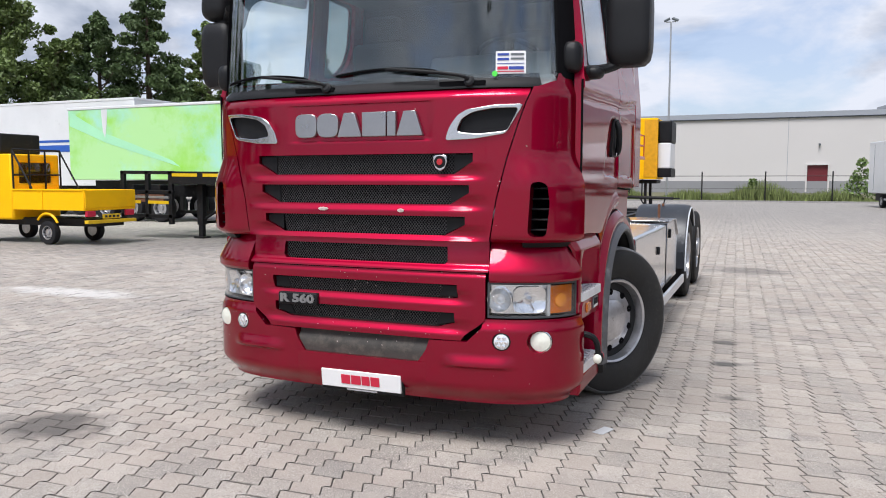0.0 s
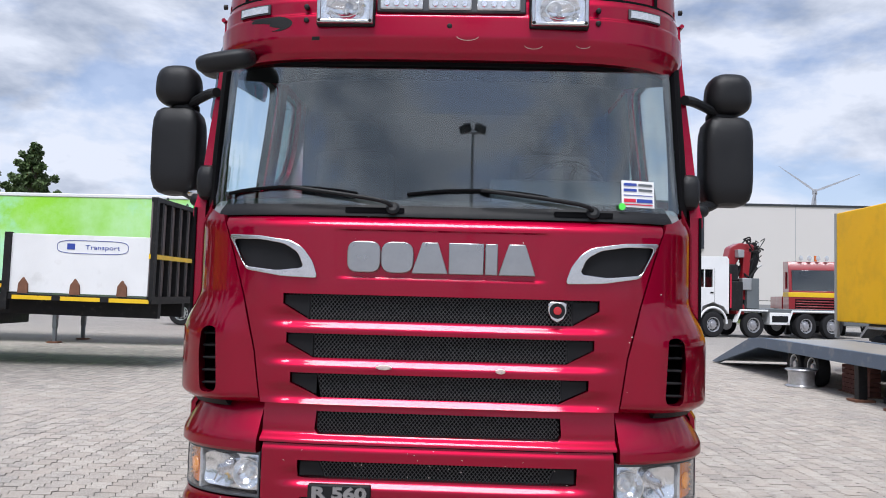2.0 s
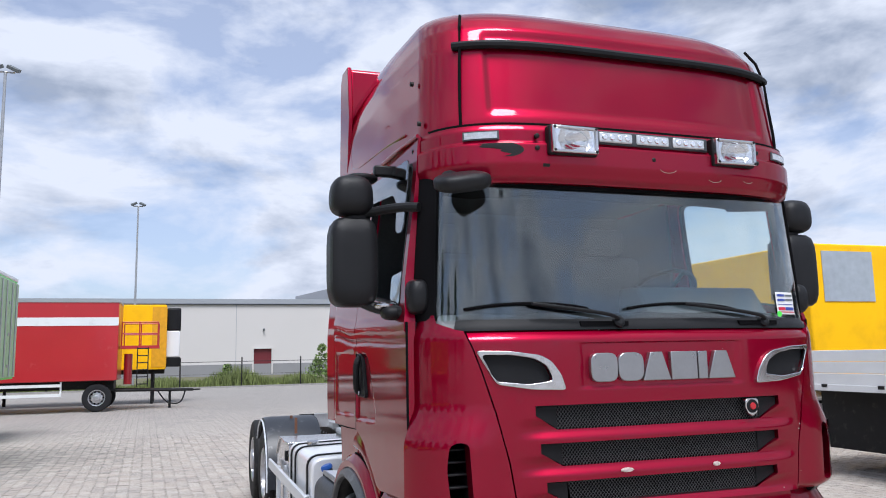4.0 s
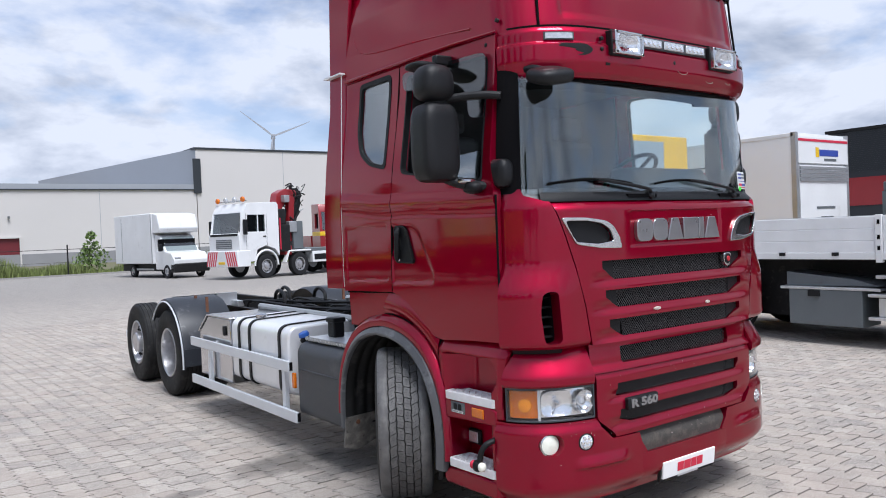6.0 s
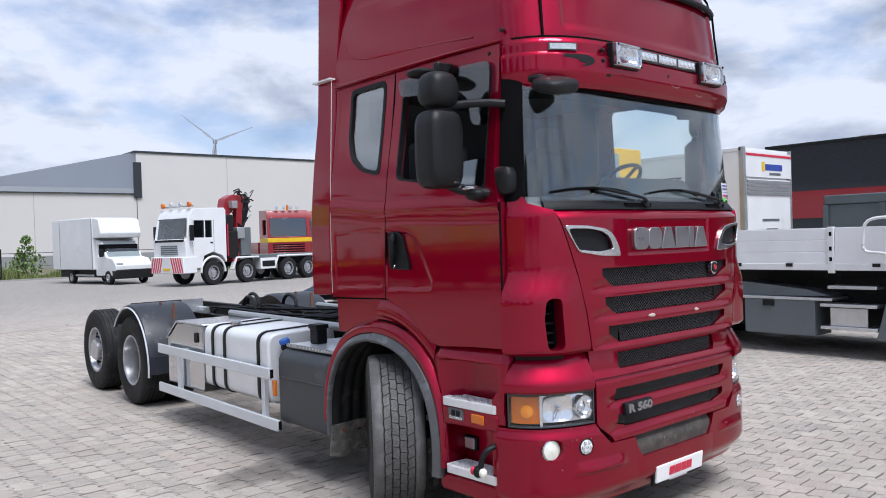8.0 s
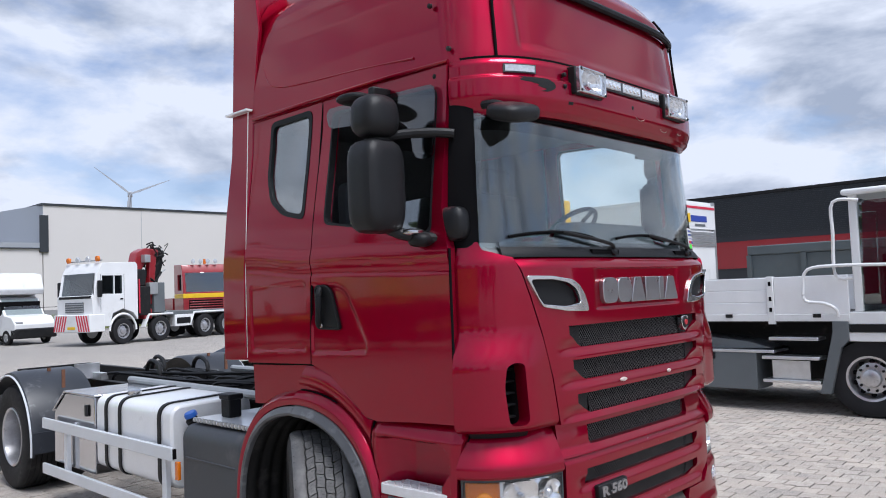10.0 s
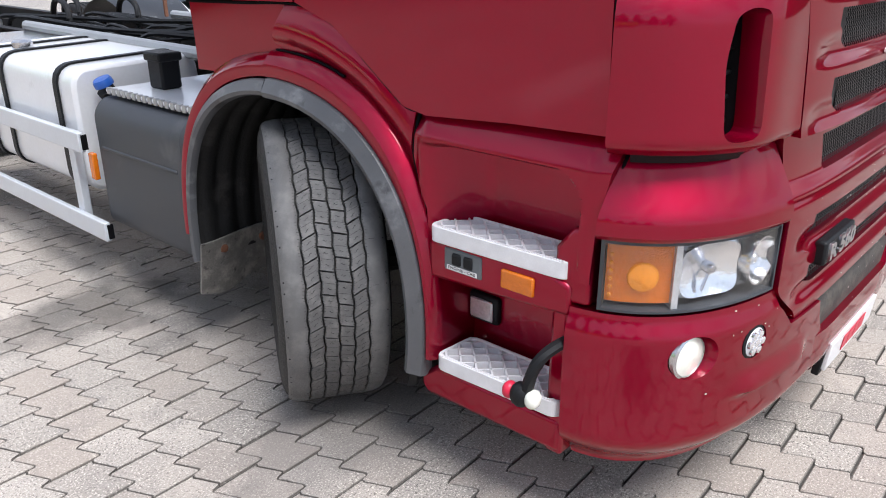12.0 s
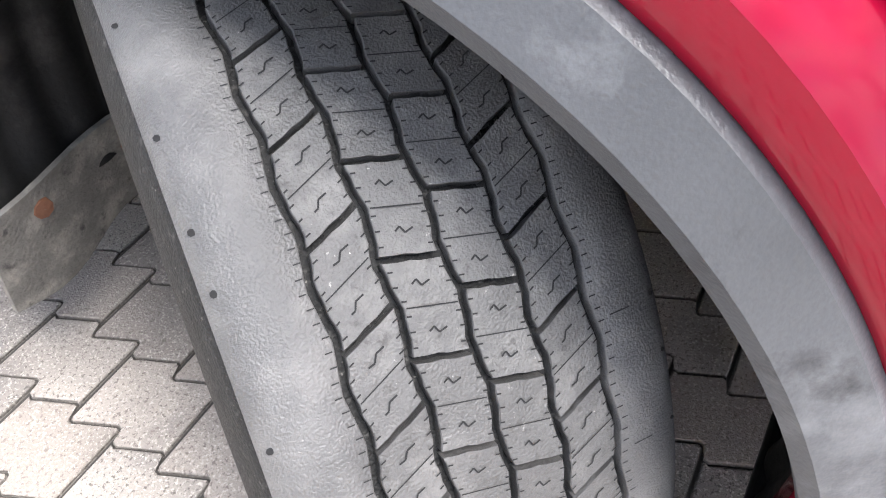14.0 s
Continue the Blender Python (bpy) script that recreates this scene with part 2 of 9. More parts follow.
BLUE = mat("blue_stripe", (0.02, 0.10, 0.45), 0.4, 0, 0.2, 0.04, 2)
STRIPEY = mat("yellow_reflective_tape", (0.75, 0.48, 0.01), 0.4, 0, 0, 0.08, 4)
DECKBL = mat("blue_grey_steel_deck", (0.10, 0.14, 0.20), 0.42, 0.2, 0, 0.12, 3, 0.3, 60, spots=((0.26, 0.26, 0.26), 0.55, 0.75, 3.0))
GREYST = mat("grey_painted_steel", (0.12, 0.135, 0.145), 0.5, 0.1, 0, 0.1, 2, spots=((0.10, 0.10, 0.10), 0.58, 0.8, 2.0))
CONT = mat("grey_green_container", (0.085, 0.105, 0.115), 0.5, 0, 0, 0.1, 2, spots=((0.14, 0.13, 0.12), 0.6, 0.8, 2.5))
RUST = mat("rusty_steel", (0.16, 0.07, 0.04), 0.8, 0.1, 0, 0.3, 6, 0.5, 60)
WALLW = mat("white_wall_cladding", (0.60, 0.575, 0.56), 0.55, 0, 0, 0.02, 0.15)
WALLG = mat("grey_wall_cladding", (0.33, 0.35, 0.385), 0.5, 0.1, 0, 0.06, 0.1)
PLINTH = mat("grey_concrete_plinth", (0.26, 0.26, 0.27), 0.85, 0, 0, 0.06, 0.6)
WALLD = mat("dark_ribbed_cladding", (0.030, 0.035, 0.042), 0.5, 0.2, 0, 0.08, 0.4)
BRICKRED = mat("maroon_door_paint", (0.14, 0.015, 0.022), 0.5, 0, 0, 0.05, 2)
GALV = mat("galvanised_steel", (0.42, 0.43, 0.44), 0.45, 0.7, 0, 0.1, 3)
LEAF = mat("tree_foliage", (0.105, 0.150, 0.036), 0.6, 0, 0, 0.3, 0.5, piece=0.35)
LEAF3 = mat("light_shrub_foliage", (0.13, 0.20, 0.05), 0.6, 0, 0, 0.3, 0.8, piece=0.35)
LEAF2 = mat("dark_tree_foliage", (0.070, 0.112, 0.034), 0.65, 0, 0, 0.3, 0.6, piece=0.35)
BARK = mat("bark", (0.09, 0.065, 0.045), 0.9, 0, 0, 0.3, 5, 0.6, 20)
GRASS = mat("tall_grass", (0.15, 0.185, 0.058), 0.8, 0, 0, 0.3, 0.5, piece=0.4)
KERB = mat("kerb_concrete", (0.30, 0.29, 0.28), 0.9, 0, 0, 0.1, 2, 0.4, 60)
PAVER = mat("concrete_paver", (0.352, 0.319, 0.284), 0.88, 0, 0, 0.14, 2.6, 0.9, 230, spots=[((0.205, 0.19, 0.178), 0.52, 0.72, 0.55), ((0.24, 0.222, 0.205), 0.53, 0.66, 3.5), ((0.64, 0.59, 0.53), 0.54, 0.60, 150.0), ((0.13, 0.115, 0.105), 0.55, 0.61, 120.0)], piece=0.20)
SAND = mat("joint_sand", (0.10, 0.092, 0.082), 0.95, 0, 0, 0.2, 12, 0.6, 200)

# ---- building helpers ----


def finish(bm, angle=0.55):
    bmesh.ops.recalc_face_normals(bm, faces=bm.faces)
    for f in bm.faces:
        f.smooth = True
    for e in bm.edges:
        if len(e.link_faces) == 2 and e.calc_face_angle(0) > angle:
            e.smooth = False


def part(name, bm, material, parent=None, label="", bevel=0.0, angle=0.55):
    finish(bm, angle)
    me = bpy.data.meshes.new(name)
    bm.to_mesh(me)
    bm.free()
    me.materials.append(material)
    ob = new(name, me)
    if parent is not None:
        ob.parent = parent
    if label:
        tagged(ob, label)
    if bevel:
        b = ob.modifiers.new("rounded_edges", "BEVEL")
        b.width, b.segments, b.limit_method, b.angle_limit = bevel, 2, "ANGLE", radians(40)
    return ob


def thing(name, label, category, group="", kind="", at=None):
    ob = new(name)
    tagged(ob, label, category, group, kind)
    if at is not None:
        ob.matrix_world = at
    return ob


def mesh_of(*makers):
    bm = bmesh.new()
    for f in makers:
        f(bm)
    return bm


def add_box(bm, x0, x1, y0, y1, z0, z1, m=None):
    r = bmesh.ops.create_cube(bm, size=1.0)
    mm = Matrix.Translation(((x0 + x1) / 2, (y0 + y1) / 2, (z0 + z1) / 2)) @ Matrix.Diagonal((x1 - x0, y1 - y0, z1 - z0, 1))
    if m is not None:
        mm = m @ mm
    bmesh.ops.transform(bm, matrix=mm, verts=r["verts"])
    return r["verts"]


def box(x0, x1, y0, y1, z0, z1, m=None):
    bm = bmesh.new()
    add_box(bm, x0, x1, y0, y1, z0, z1, m)
    return bm


def add_prism(bm, poly, axis, a0, a1):
    """A polygon in the two other axes (in order), drawn out along axis."""
    def put(p, a):
        q = list(p)
        q.insert("xyz".index(axis), a)
        return bm.verts.new(q)
    lo, hi = [put(p, a0) for p in poly], [put(p, a1) for p in poly]
    bm.faces.new(lo)
    bm.faces.new(hi[::-1])
    for i in range(len(poly)):
        j = (i + 1) % len(poly)
        bm.faces.new((lo[i], hi[i], hi[j], lo[j]))
    return lo + hi


def prism(poly, axis, a0, a1):
    bm = bmesh.new()
    add_prism(bm, poly, axis, a0, a1)
    bmesh.ops.recalc_face_normals(bm, faces=bm.faces)
    return bm


def add_lathe(bm, profile, seg=32, m=None, closed=False):
    """Turns (radius, along) pairs about the x axis."""
    rings = []
    for r, a in profile:
        rings.append([bm.verts.new((a, r * math.cos(2 * math.pi * i / seg), r * math.sin(2 * math.pi * i / seg))) for i in range(seg)])
    pairs = list(zip(rings, rings[1:]))
    if closed:
        pairs.append((rings[-1], rings[0]))
    for a, b in pairs:
        for i in range(seg):
            j = (i + 1) % seg
            bm.faces.new((a[i], a[j], b[j], b[i]))
    if not closed:
        if profile[0][0] > 0.002:
            bm.faces.new(rings[0][::-1])
        if profile[-1][0] > 0.002:
            bm.faces.new(rings[-1])
    vs = [v for r in rings for v in r]
    if m is not None:
        bmesh.ops.transform(bm, matrix=m, verts=vs)
    return vs


def lathe(profile, seg=32, m=None, closed=False):
    bm = bmesh.new()
    add_lathe(bm, profile, seg, m, closed)
    return bm


def turn_to(d):
    """Turns the x axis to the direction d."""
    return Vector((1, 0, 0)).rotation_difference(Vector(d).normalized()).to_matrix().to_4x4()


def add_rod(bm, a, b, r, seg=10, r2=None):
    a, b = Vector(a), Vector(b)
    L = (b - a).length
    return add_lathe(bm, [(r, 0), (r if r2 is None else r2, L)], seg, Matrix.Translation(a) @ turn_to(b - a))


def rod(a, b, r, seg=10, r2=None):
    bm = bmesh.new()
    add_rod(bm, a, b, r, seg, r2)
    return bm


def add_tube(bm, pts, r, seg=8):
    pts = [Vector(p) for p in pts]
    rings = []
    for i, p in enumerate(pts):
        d = (pts[min(i + 1, len(pts) - 1)] - pts[max(i - 1, 0)]).normalized()
        side = d.cross(Vector((0.13, 0.21, 1)))
        side = (side if side.length > 0.05 else d.cross(Vector((1, 0, 0)))).normalized()
        up = side.cross(d)
        rings.append([bm.verts.new(p + r * (side * math.cos(2 * math.pi * k / seg) + up * math.sin(2 * math.pi * k / seg))) for k in range(seg)])
    for a, b in zip(rings, rings[1:]):
        for k in range(seg):
            j = (k + 1) % seg
            bm.faces.new((a[k], a[j], b[j], b[k]))
    bm.faces.new(rings[0][::-1])
    bm.faces.new(rings[-1])


def tube(pts, r, seg=8):
    bm = bmesh.new()
    add_tube(bm, pts, r, seg)
    return bm


def bend(pts, n=4):
    """A smooth line through the points."""
    pts = [Vector(p) for p in pts]
    out = []
    for i in range(len(pts) - 1):
        p0, p1, p2, p3 = pts[max(i - 1, 0)], pts[i], pts[i + 1], pts[min(i + 2, len(pts) - 1)]
        for k in range(n):
            t = k / n
            out.append(0.5 * (2 * p1 + (p2 - p0) * t + (2 * p0 - 5 * p1 + 4 * p2 - p3) * t * t + (3 * p1 - p0 - 3 * p2 + p3) * t ** 3))
    return out + [pts[-1]]


def solid(fn, nu, nv, th):
    """A closed shell over fn(u, v), u and v from 0 to 1, th thick along fn's second return value, the inward direction."""
    bm = bmesh.new()
    top, low = [], []
    for i in range(nu + 1):
        a, b = [], []
        for j in range(nv + 1):
            p, d = fn(i / nu, j / nv)
            a.append(bm.verts.new(p))
            b.append(bm.verts.new(Vector(p) + Vector(d) * th))
        top.append(a)
        low.append(b)
    for i in range(nu):
        for j in range(nv):
            bm.faces.new((top[i][j], top[i + 1][j], top[i + 1][j + 1], top[i][j + 1]))
            bm.faces.new((low[i][j], low[i][j + 1], low[i + 1][j + 1], low[i + 1][j]))
    for i in range(nu):
        bm.faces.new((top[i][0], low[i][0], low[i + 1][0], top[i + 1][0]))
        bm.faces.new((top[i][nv], top[i + 1][nv], low[i + 1][nv], low[i][nv]))
    for j in range(nv):
        bm.faces.new((top[0][j], top[0][j + 1], low[0][j + 1], low[0][j]))
        bm.faces.new((top[nu][j], low[nu][j], low[nu][j + 1], top[nu][j + 1]))
    bmesh.ops.recalc_face_normals(bm, faces=bm.faces)
    return bm


def carve(bm, cutters):
    """bm less the cutters, all closed."""
    def temp(b, name):
        bmesh.ops.recalc_face_normals(b, faces=b.faces)
        me = bpy.data.meshes.new(name)
        b.to_mesh(me)
        b.free()
        return new(name, me)
    body = temp(bm, "body_blank")
    tools = []
    for c in cutters:
        t = temp(c, "cutter_blank")
        tools.append(t)
        mod = body.modifiers.new("cut", "BOOLEAN")
        mod.operation, mod.object, mod.solver = "DIFFERENCE", t, "EXACT"
    bpy.context.view_layer.update()
    dg = bpy.context.evaluated_depsgraph_get()
    me = bpy.data.meshes.new_from_object(body.evaluated_get(dg))
    out = bmesh.new()
    out.from_mesh(me)
    for o in (body, *tools):
        d = o.data
        bpy.data.objects.remove(o)
        bpy.data.meshes.remove(d)
    bpy.data.meshes.remove(me)
    return out


def slices(bm, axis, values):
    no = {"x": (1, 0, 0), "y": (0, 1, 0), "z": (0, 0, 1)}[axis]
    for v in values:
        bmesh.ops.bisect_plane(bm, geom=bm.verts[:] + bm.edges[:] + bm.faces[:], plane_co=[c * v for c in no], plane_no=no)


def warp(bm, fn):
    for v in bm.verts:
        v.co = fn(v.co)
    return bm


def mirrored(bm):
    b = bm.copy()
    for v in b.verts:
        v.co.x = -v.co.x
    bmesh.ops.reverse_faces(b, faces=b.faces)
    return b


def writing(name, body, size, depth, m, material, parent=None, label="", width=None, bold=0.0, shear=0.0):
    """Raised lettering with the built-in font as a mesh; it reads along x and up along y of m."""
    cu = bpy.data.curves.new(name, "FONT")
    cu.body, cu.size, cu.extrude, cu.offset, cu.shear = body, size, depth, bold, shear
    cu.align_x, cu.align_y = "CENTER", "CENTER"
    cu.resolution_u = 3
    ob = new("text_blank", cu)
    bpy.context.view_layer.update()
    me = bpy.data.meshes.new_from_object(ob.evaluated_get(bpy.context.evaluated_depsgraph_get()))
    bpy.data.objects.remove(ob)
    bpy.data.curves.remove(cu)
    xs = [v.co.x for v in me.vertices] or [0, 1]
    k = 1.0 if width is None else width / (max(xs) - min(xs))
    me.transform(m @ Matrix.Diagonal((k, 1, 1, 1)))
    me.materials.clear()
    me.materials.append(material)
    t = new(name, me)
    if parent is not None:
        t.parent = parent
    if label:
        tagged(t, label)
    return t


FRONT = Matrix(((1, 0, 0, 0), (0, 0, -1, 0), (0, 1, 0, 0), (0, 0, 0, 1)))   # reads along x, faces -y
LEFTW = Matrix(((0, 0, -1, 0), (-1, 0, 0, 0), (0, 1, 0, 0), (0, 0, 0, 1)))  # reads along -y, faces -x


def rounded(poly, r, n=4):
    out = []
    for i, p in enumerate(poly):
        a, b, c = Vector(poly[i - 1]), Vector(p), Vector(poly[(i + 1) % len(poly)])
        d = min(r, (a - b).length * 0.45, (c - b).length * 0.45)
        p0, p1 = b + (a - b).normalized() * d, b + (c - b).normalized() * d
        for k in range(n + 1):
            t = k / n
            out.append(tuple((1 - t) ** 2 * p0 + 2 * t * (1 - t) * b + t * t * p1))
    return out

# ---- the red truck: cab ----
truck = thing("truck", "dark red metallic truck with high roof and bare rear chassis", "truck")
HALF, NOSE, CORNER = 1.21, -0.06, 0.42

_t = np.linspace(0, 1, 6000) ** 3 * math.pi / 2
_px = HALF * np.sin(_t) ** (2 / 4.5)
_py = NOSE + CORNER - CORNER * np.cos(_t)
_px, _py = np.append(_px, HALF), np.append(_py, 2.6)
_ps = np.append(0, np.cumsum(np.hypot(np.diff(_px), np.diff(_py))))
_sg = np.arange(-0.2, 3.4, 0.002)   # the outward direction, smoothed along the outline
_gx = np.gradient(np.sign(_sg) * np.interp(abs(_sg), _ps, _px), 0.002)
_gy = np.gradient(np.interp(abs(_sg), _ps, _py), 0.002)
_soft = np.hanning(25) / np.hanning(25).sum()
_gx, _gy = np.convolve(_gx, _soft, "same"), np.convolve(_gy, _soft, "same")


def s_x(x):
    return float(np.interp(x, _px[:-1], _ps[:-1]))


def s_y(y):
    return float(np.interp(y, _py, _ps))


def plan(s, off=0.0):
    """The cab's outline seen from above: place and outward direction at the length s from the middle of the nose."""
    a, sg = abs(s), (1 if s >= 0 else -1)
    x, y = float(np.interp(a, _ps, _px)), float(np.interp(a, _ps, _py))
    dx, dy = float(np.interp(a, _sg, _gx)), float(np.interp(a, _sg, _gy))
    k = math.hypot(dx, dy)
    nx, ny = dy / k, -dx / k
    return (x + nx * off) * sg, y + ny * off, nx * sg, ny


TOP = 0.905   # the cab narrows towards the brow


def skin(s0, s1, z0, z1, off, th, nu=40, nv=16, kx=1.0, back=0.0):
    """A bent panel; s0, s1 may depend on z, off on s and z."""
    f0 = s0 if callable(s0) else (lambda z: s0)
    f1 = s1 if callable(s1) else (lambda z: s1)
    fo = off if callable(off) else (lambda s, z: off)

    def fn(u, v):
        z = z0 + (z1 - z0) * v
        s = f0(z) + (f1(z) - f0(z)) * u
        x, y, nx, ny = plan(s, fo(s, z))
        return (x * kx, y + back, z), (-nx, -ny, 0)
    return solid(fn, nu, nv, th)


def ease(a, b, v):
    t = min(1.0, max(0.0, (v - a) / (b - a)))
    return t * t * (3 - 2 * t)


def half_plate(w):
    return [(-x, z) for x, z in w] + [(x, z) for x, z in reversed(w)]


def slot(w, y0=-0.4, y1=0.3):
    return prism(half_plate(w), "y", y0, y1)


# bumper
S33 = s_y(0.335)


def bumper_off(s, z):
    o = 0.012 - 0.085 * (1 - ease(0.26, 0.40, z)) ** 1.5 - 0.02 * ease(0.68, 0.745, z)
    if abs(s) < 1.0:
        o += 0.020 * (ease(0.468, 0.490, z) - ease(0.494, 0.56, z)) * ease(0.5, 0.60, abs(s)) * (1 - ease(0.84, 0.95, abs(s)))
    return o


fog_holes = [lathe([(r, -0.3), (r, 0.3)], 28, Matrix.Translation((sx * x, 0.1, 0.63)) @ turn_to((0, 1, 0))) for sx in (-1, 1) for x, r in ((1.04, 0.062), (0.848, 0.049))]
bumper_bm = carve(skin(-S33, S33, 0.262, 0.748, bumper_off, 0.05, 120, 60),
                  [slot([(0.755, 0.80), (0.74, 0.70), (0.66, 0.622), (0.44, 0.618), (0.42, 0.56), (0.37, 0.487)])] + fog_holes)
bumper = part("bumper", bumper_bm, RED, truck, "dark red painted bumper with stone chips", angle=0.45)
part("bumper_centre", carve(skin(-0.50, 0.50, 0.265, 0.49, lambda s, z: bumper_off(s, z) + 0.008 - 0.012 * ease(0.3, 0.5, abs(s)), 0.04, 30, 8),
                            [slot([(0.30, 0.24), (0.30, 0.262)], -0.5, 0.5)]), RED, bumper)
part("step_plate", skin(-0.425, 0.425, 0.485, 0.617, lambda s, z: -0.004 - 0.03 * ease(0.55, 0.62, z), 0.03, 24, 6), mat("scuffed_brown_black_plastic", (0.045, 0.040, 0.036), 0.7, 0, 0, 0.3, 14, 0.5, 160, spots=((0.10, 0.085, 0.07), 0.5, 0.7, 12.0)), bumper, "scuffed dark plastic step plate")
# flat near-black sheet in place of the shade behind the grille
part("radiator_shadow", skin(-0.8, 0.8, 0.45, 1.95, -0.10, 0.02, 20, 8), VOID, truck, "near-black sheet for the shade behind the grille")


def lamp_round(name, x, r, face, label, leds=0):
    xx, yy, nx, ny = plan(math.copysign(s_x(abs(x)), x), 0.002 if leds else -0.012)
    m = Matrix.Translation((x, yy, 0.63)) @ turn_to((nx * (0.75 if leds else 0.35), ny, 0))
    o = part(name, lathe([(r - 0.004, -0.03), (r - 0.004, 0.0), (r * 0.9, 0.010), (r * 0.5, 0.016), (0.001, 0.018)], 28, m), face, bumper, label)
    part("bezel", lathe([(r + 0.003, -0.02), (r + 0.003, 0.008), (r - 0.004, 0.012), (r - 0.006, 0.0)], 28, m, True), BLACK if leds else CHROME, o)
    for k in range(leds):
        a = 2 * math.pi * k / max(leds - 1, 1)
        rr = 0 if k == leds - 1 else r * 0.56
        part("led", lathe([(0.012, 0.012), (0.011, 0.020), (0.001, 0.023)], 10, m @ Matrix.Translation((0, rr * math.cos(a), rr * math.sin(a)))), REFLECT, o)


for sx in (-1, 1):
    lamp_round("fog_lamp", sx * 1.04, 0.060, CREAM, "round cream fog lamp")
    lamp_round("led_lamp", sx * 0.848, 0.047, STEPW, "round clear lamp with led cells", 7)

plate = part("number_plate", box(-0.26, 0.26, -0.008, 0.008, -0.053, 0.053), PLATEW, bumper, "white dealer plate with red lettering", bevel=0.004)
plate_m = Matrix.Translation((0.01, -0.075, 0.345)) @ pose(0, 0, 0, 6, 0, 0)
plate.matrix_world = plate_m
part("plate_holder", box(-0.27, 0.27, 0.006, 0.03, -0.075, 0.06), BLACK, bumper, bevel=0.004).matrix_world = plate_m
for k, (x0, x1) in enumerate(((-0.125, -0.066), (-0.060, 0.004), (0.010, 0.062), (0.068, 0.125))):
    part("plate_bar", box(x0, x1, -0.0115, -0.009, -0.026, 0.029), TXTRED, bumper, "red bar on the plate", bevel=0.0008).matrix_world = plate_m
part("holder_bar", box(-0.10, 0.10, 0.003, 0.007, -0.069, -0.060), PLATEW, bumper, "small white bar").matrix_world = plate_m

# lower grille panel, the strip above it, and the bonnet flap
G5, G6 = [(0.60, 0.932), (0.60, 0.858), (0.57, 0.853)], [(0.585, 0.776), (0.585, 0.72), (0.48, 0.690)]


def crease(s, z, lines, w=0.72):
    """Ledges that lean out below the grille slots; lines are the slots' lower edges."""
    o = 0.0
    for zc in lines:
        o -= 0.022 * ease(zc - 0.042, zc - 0.002, z) * (1 - ease(zc + 0.012, zc + 0.060, z))
    return o * (1 - ease(w - 0.16, w, abs(s)))


low_half = lambda z: 0.625 + 0.135 * ease(0.62, 0.76, z)
lower = part("lower_grille_panel", carve(skin(lambda z: -low_half(z), low_half, 0.624, 0.998, lambda s, z: 0.004 - 0.012 * ease(0.97, 1.0, z) + crease(s, z, (0.853, 0.690)), 0.055, 70, 70), [slot(G5), slot(G6)]), RED, truck, "red lower grille panel with chipped paint")
strip_bm = carve(skin(-0.775, 0.775, 1.004, 1.168, lambda s, z: 0.004 - 0.032 * ease(1.008, 1.050, z) - 0.012 * ease(1.05, 1.17, z), 0.05, 40, 24), [slot([(0.53, 1.137), (0.535, 1.06), (0.52, 1.040)])])
part("grille_strip", strip_bm, RED, truck)
hood_half = lambda z: float(np.interp(z, (1.16, 1.40, 1.62, 1.80, 1.92, 2.01), (0.775, 0.812, 0.868, 0.925, 0.968, 1.012)))
G1 = [(0.688, 1.648), (0.688, 1.603), (0.575, 1.536)]
G2 = [(0.668, 1.477), (0.668, 1.434), (0.552, 1.371)]
G3 = [(0.645, 1.306), (0.645, 1.262), (0.52, 1.200)]
TRIM_OUT = [(0.955, 1.905), (0.80, 1.900), (0.66, 1.880), (0.605, 1.850), (0.560, 1.790), (0.535, 1.716), (0.70, 1.722), (0.865, 1.748)]
TRIM_OUT = rounded(TRIM_OUT, 0.022, 5)
TRIM_IN = [(0.930, 1.884), (0.80, 1.882), (0.69, 1.864), (0.628, 1.828), (0.600, 1.762), (0.72, 1.748), (0.870, 1.764)]
TRIM_IN = rounded(TRIM_IN, 0.022, 5)


def hood_off(s, z):
    o = 0.004 + crease(s, z, (1.536, 1.371, 1.206), 0.80)
    o -= 0.050 * ease(1.93, 2.015, z) ** 1.6
    a = abs(s)
    if a < 0.47 and 1.70 < z < 1.93:
        o -= 0.008 * (1 - ease(0.43, 0.46, a)) * (ease(1.715, 1.73, z))
    return o


def trim_cut(poly, sx):
    return prism([(sx * x, z) for x, z in poly], "y", -0.4, 0.2)


hood = part("bonnet_flap", carve(skin(lambda z: -hood_half(z), hood_half, 1.172, 2.012, hood_off, 0.055, 90, 120), [slot(G1), slot(G2), slot(G3), trim_cut(TRIM_IN, 1), trim_cut(TRIM_IN, -1)]), RED, truck, "red front flap with three grille openings")


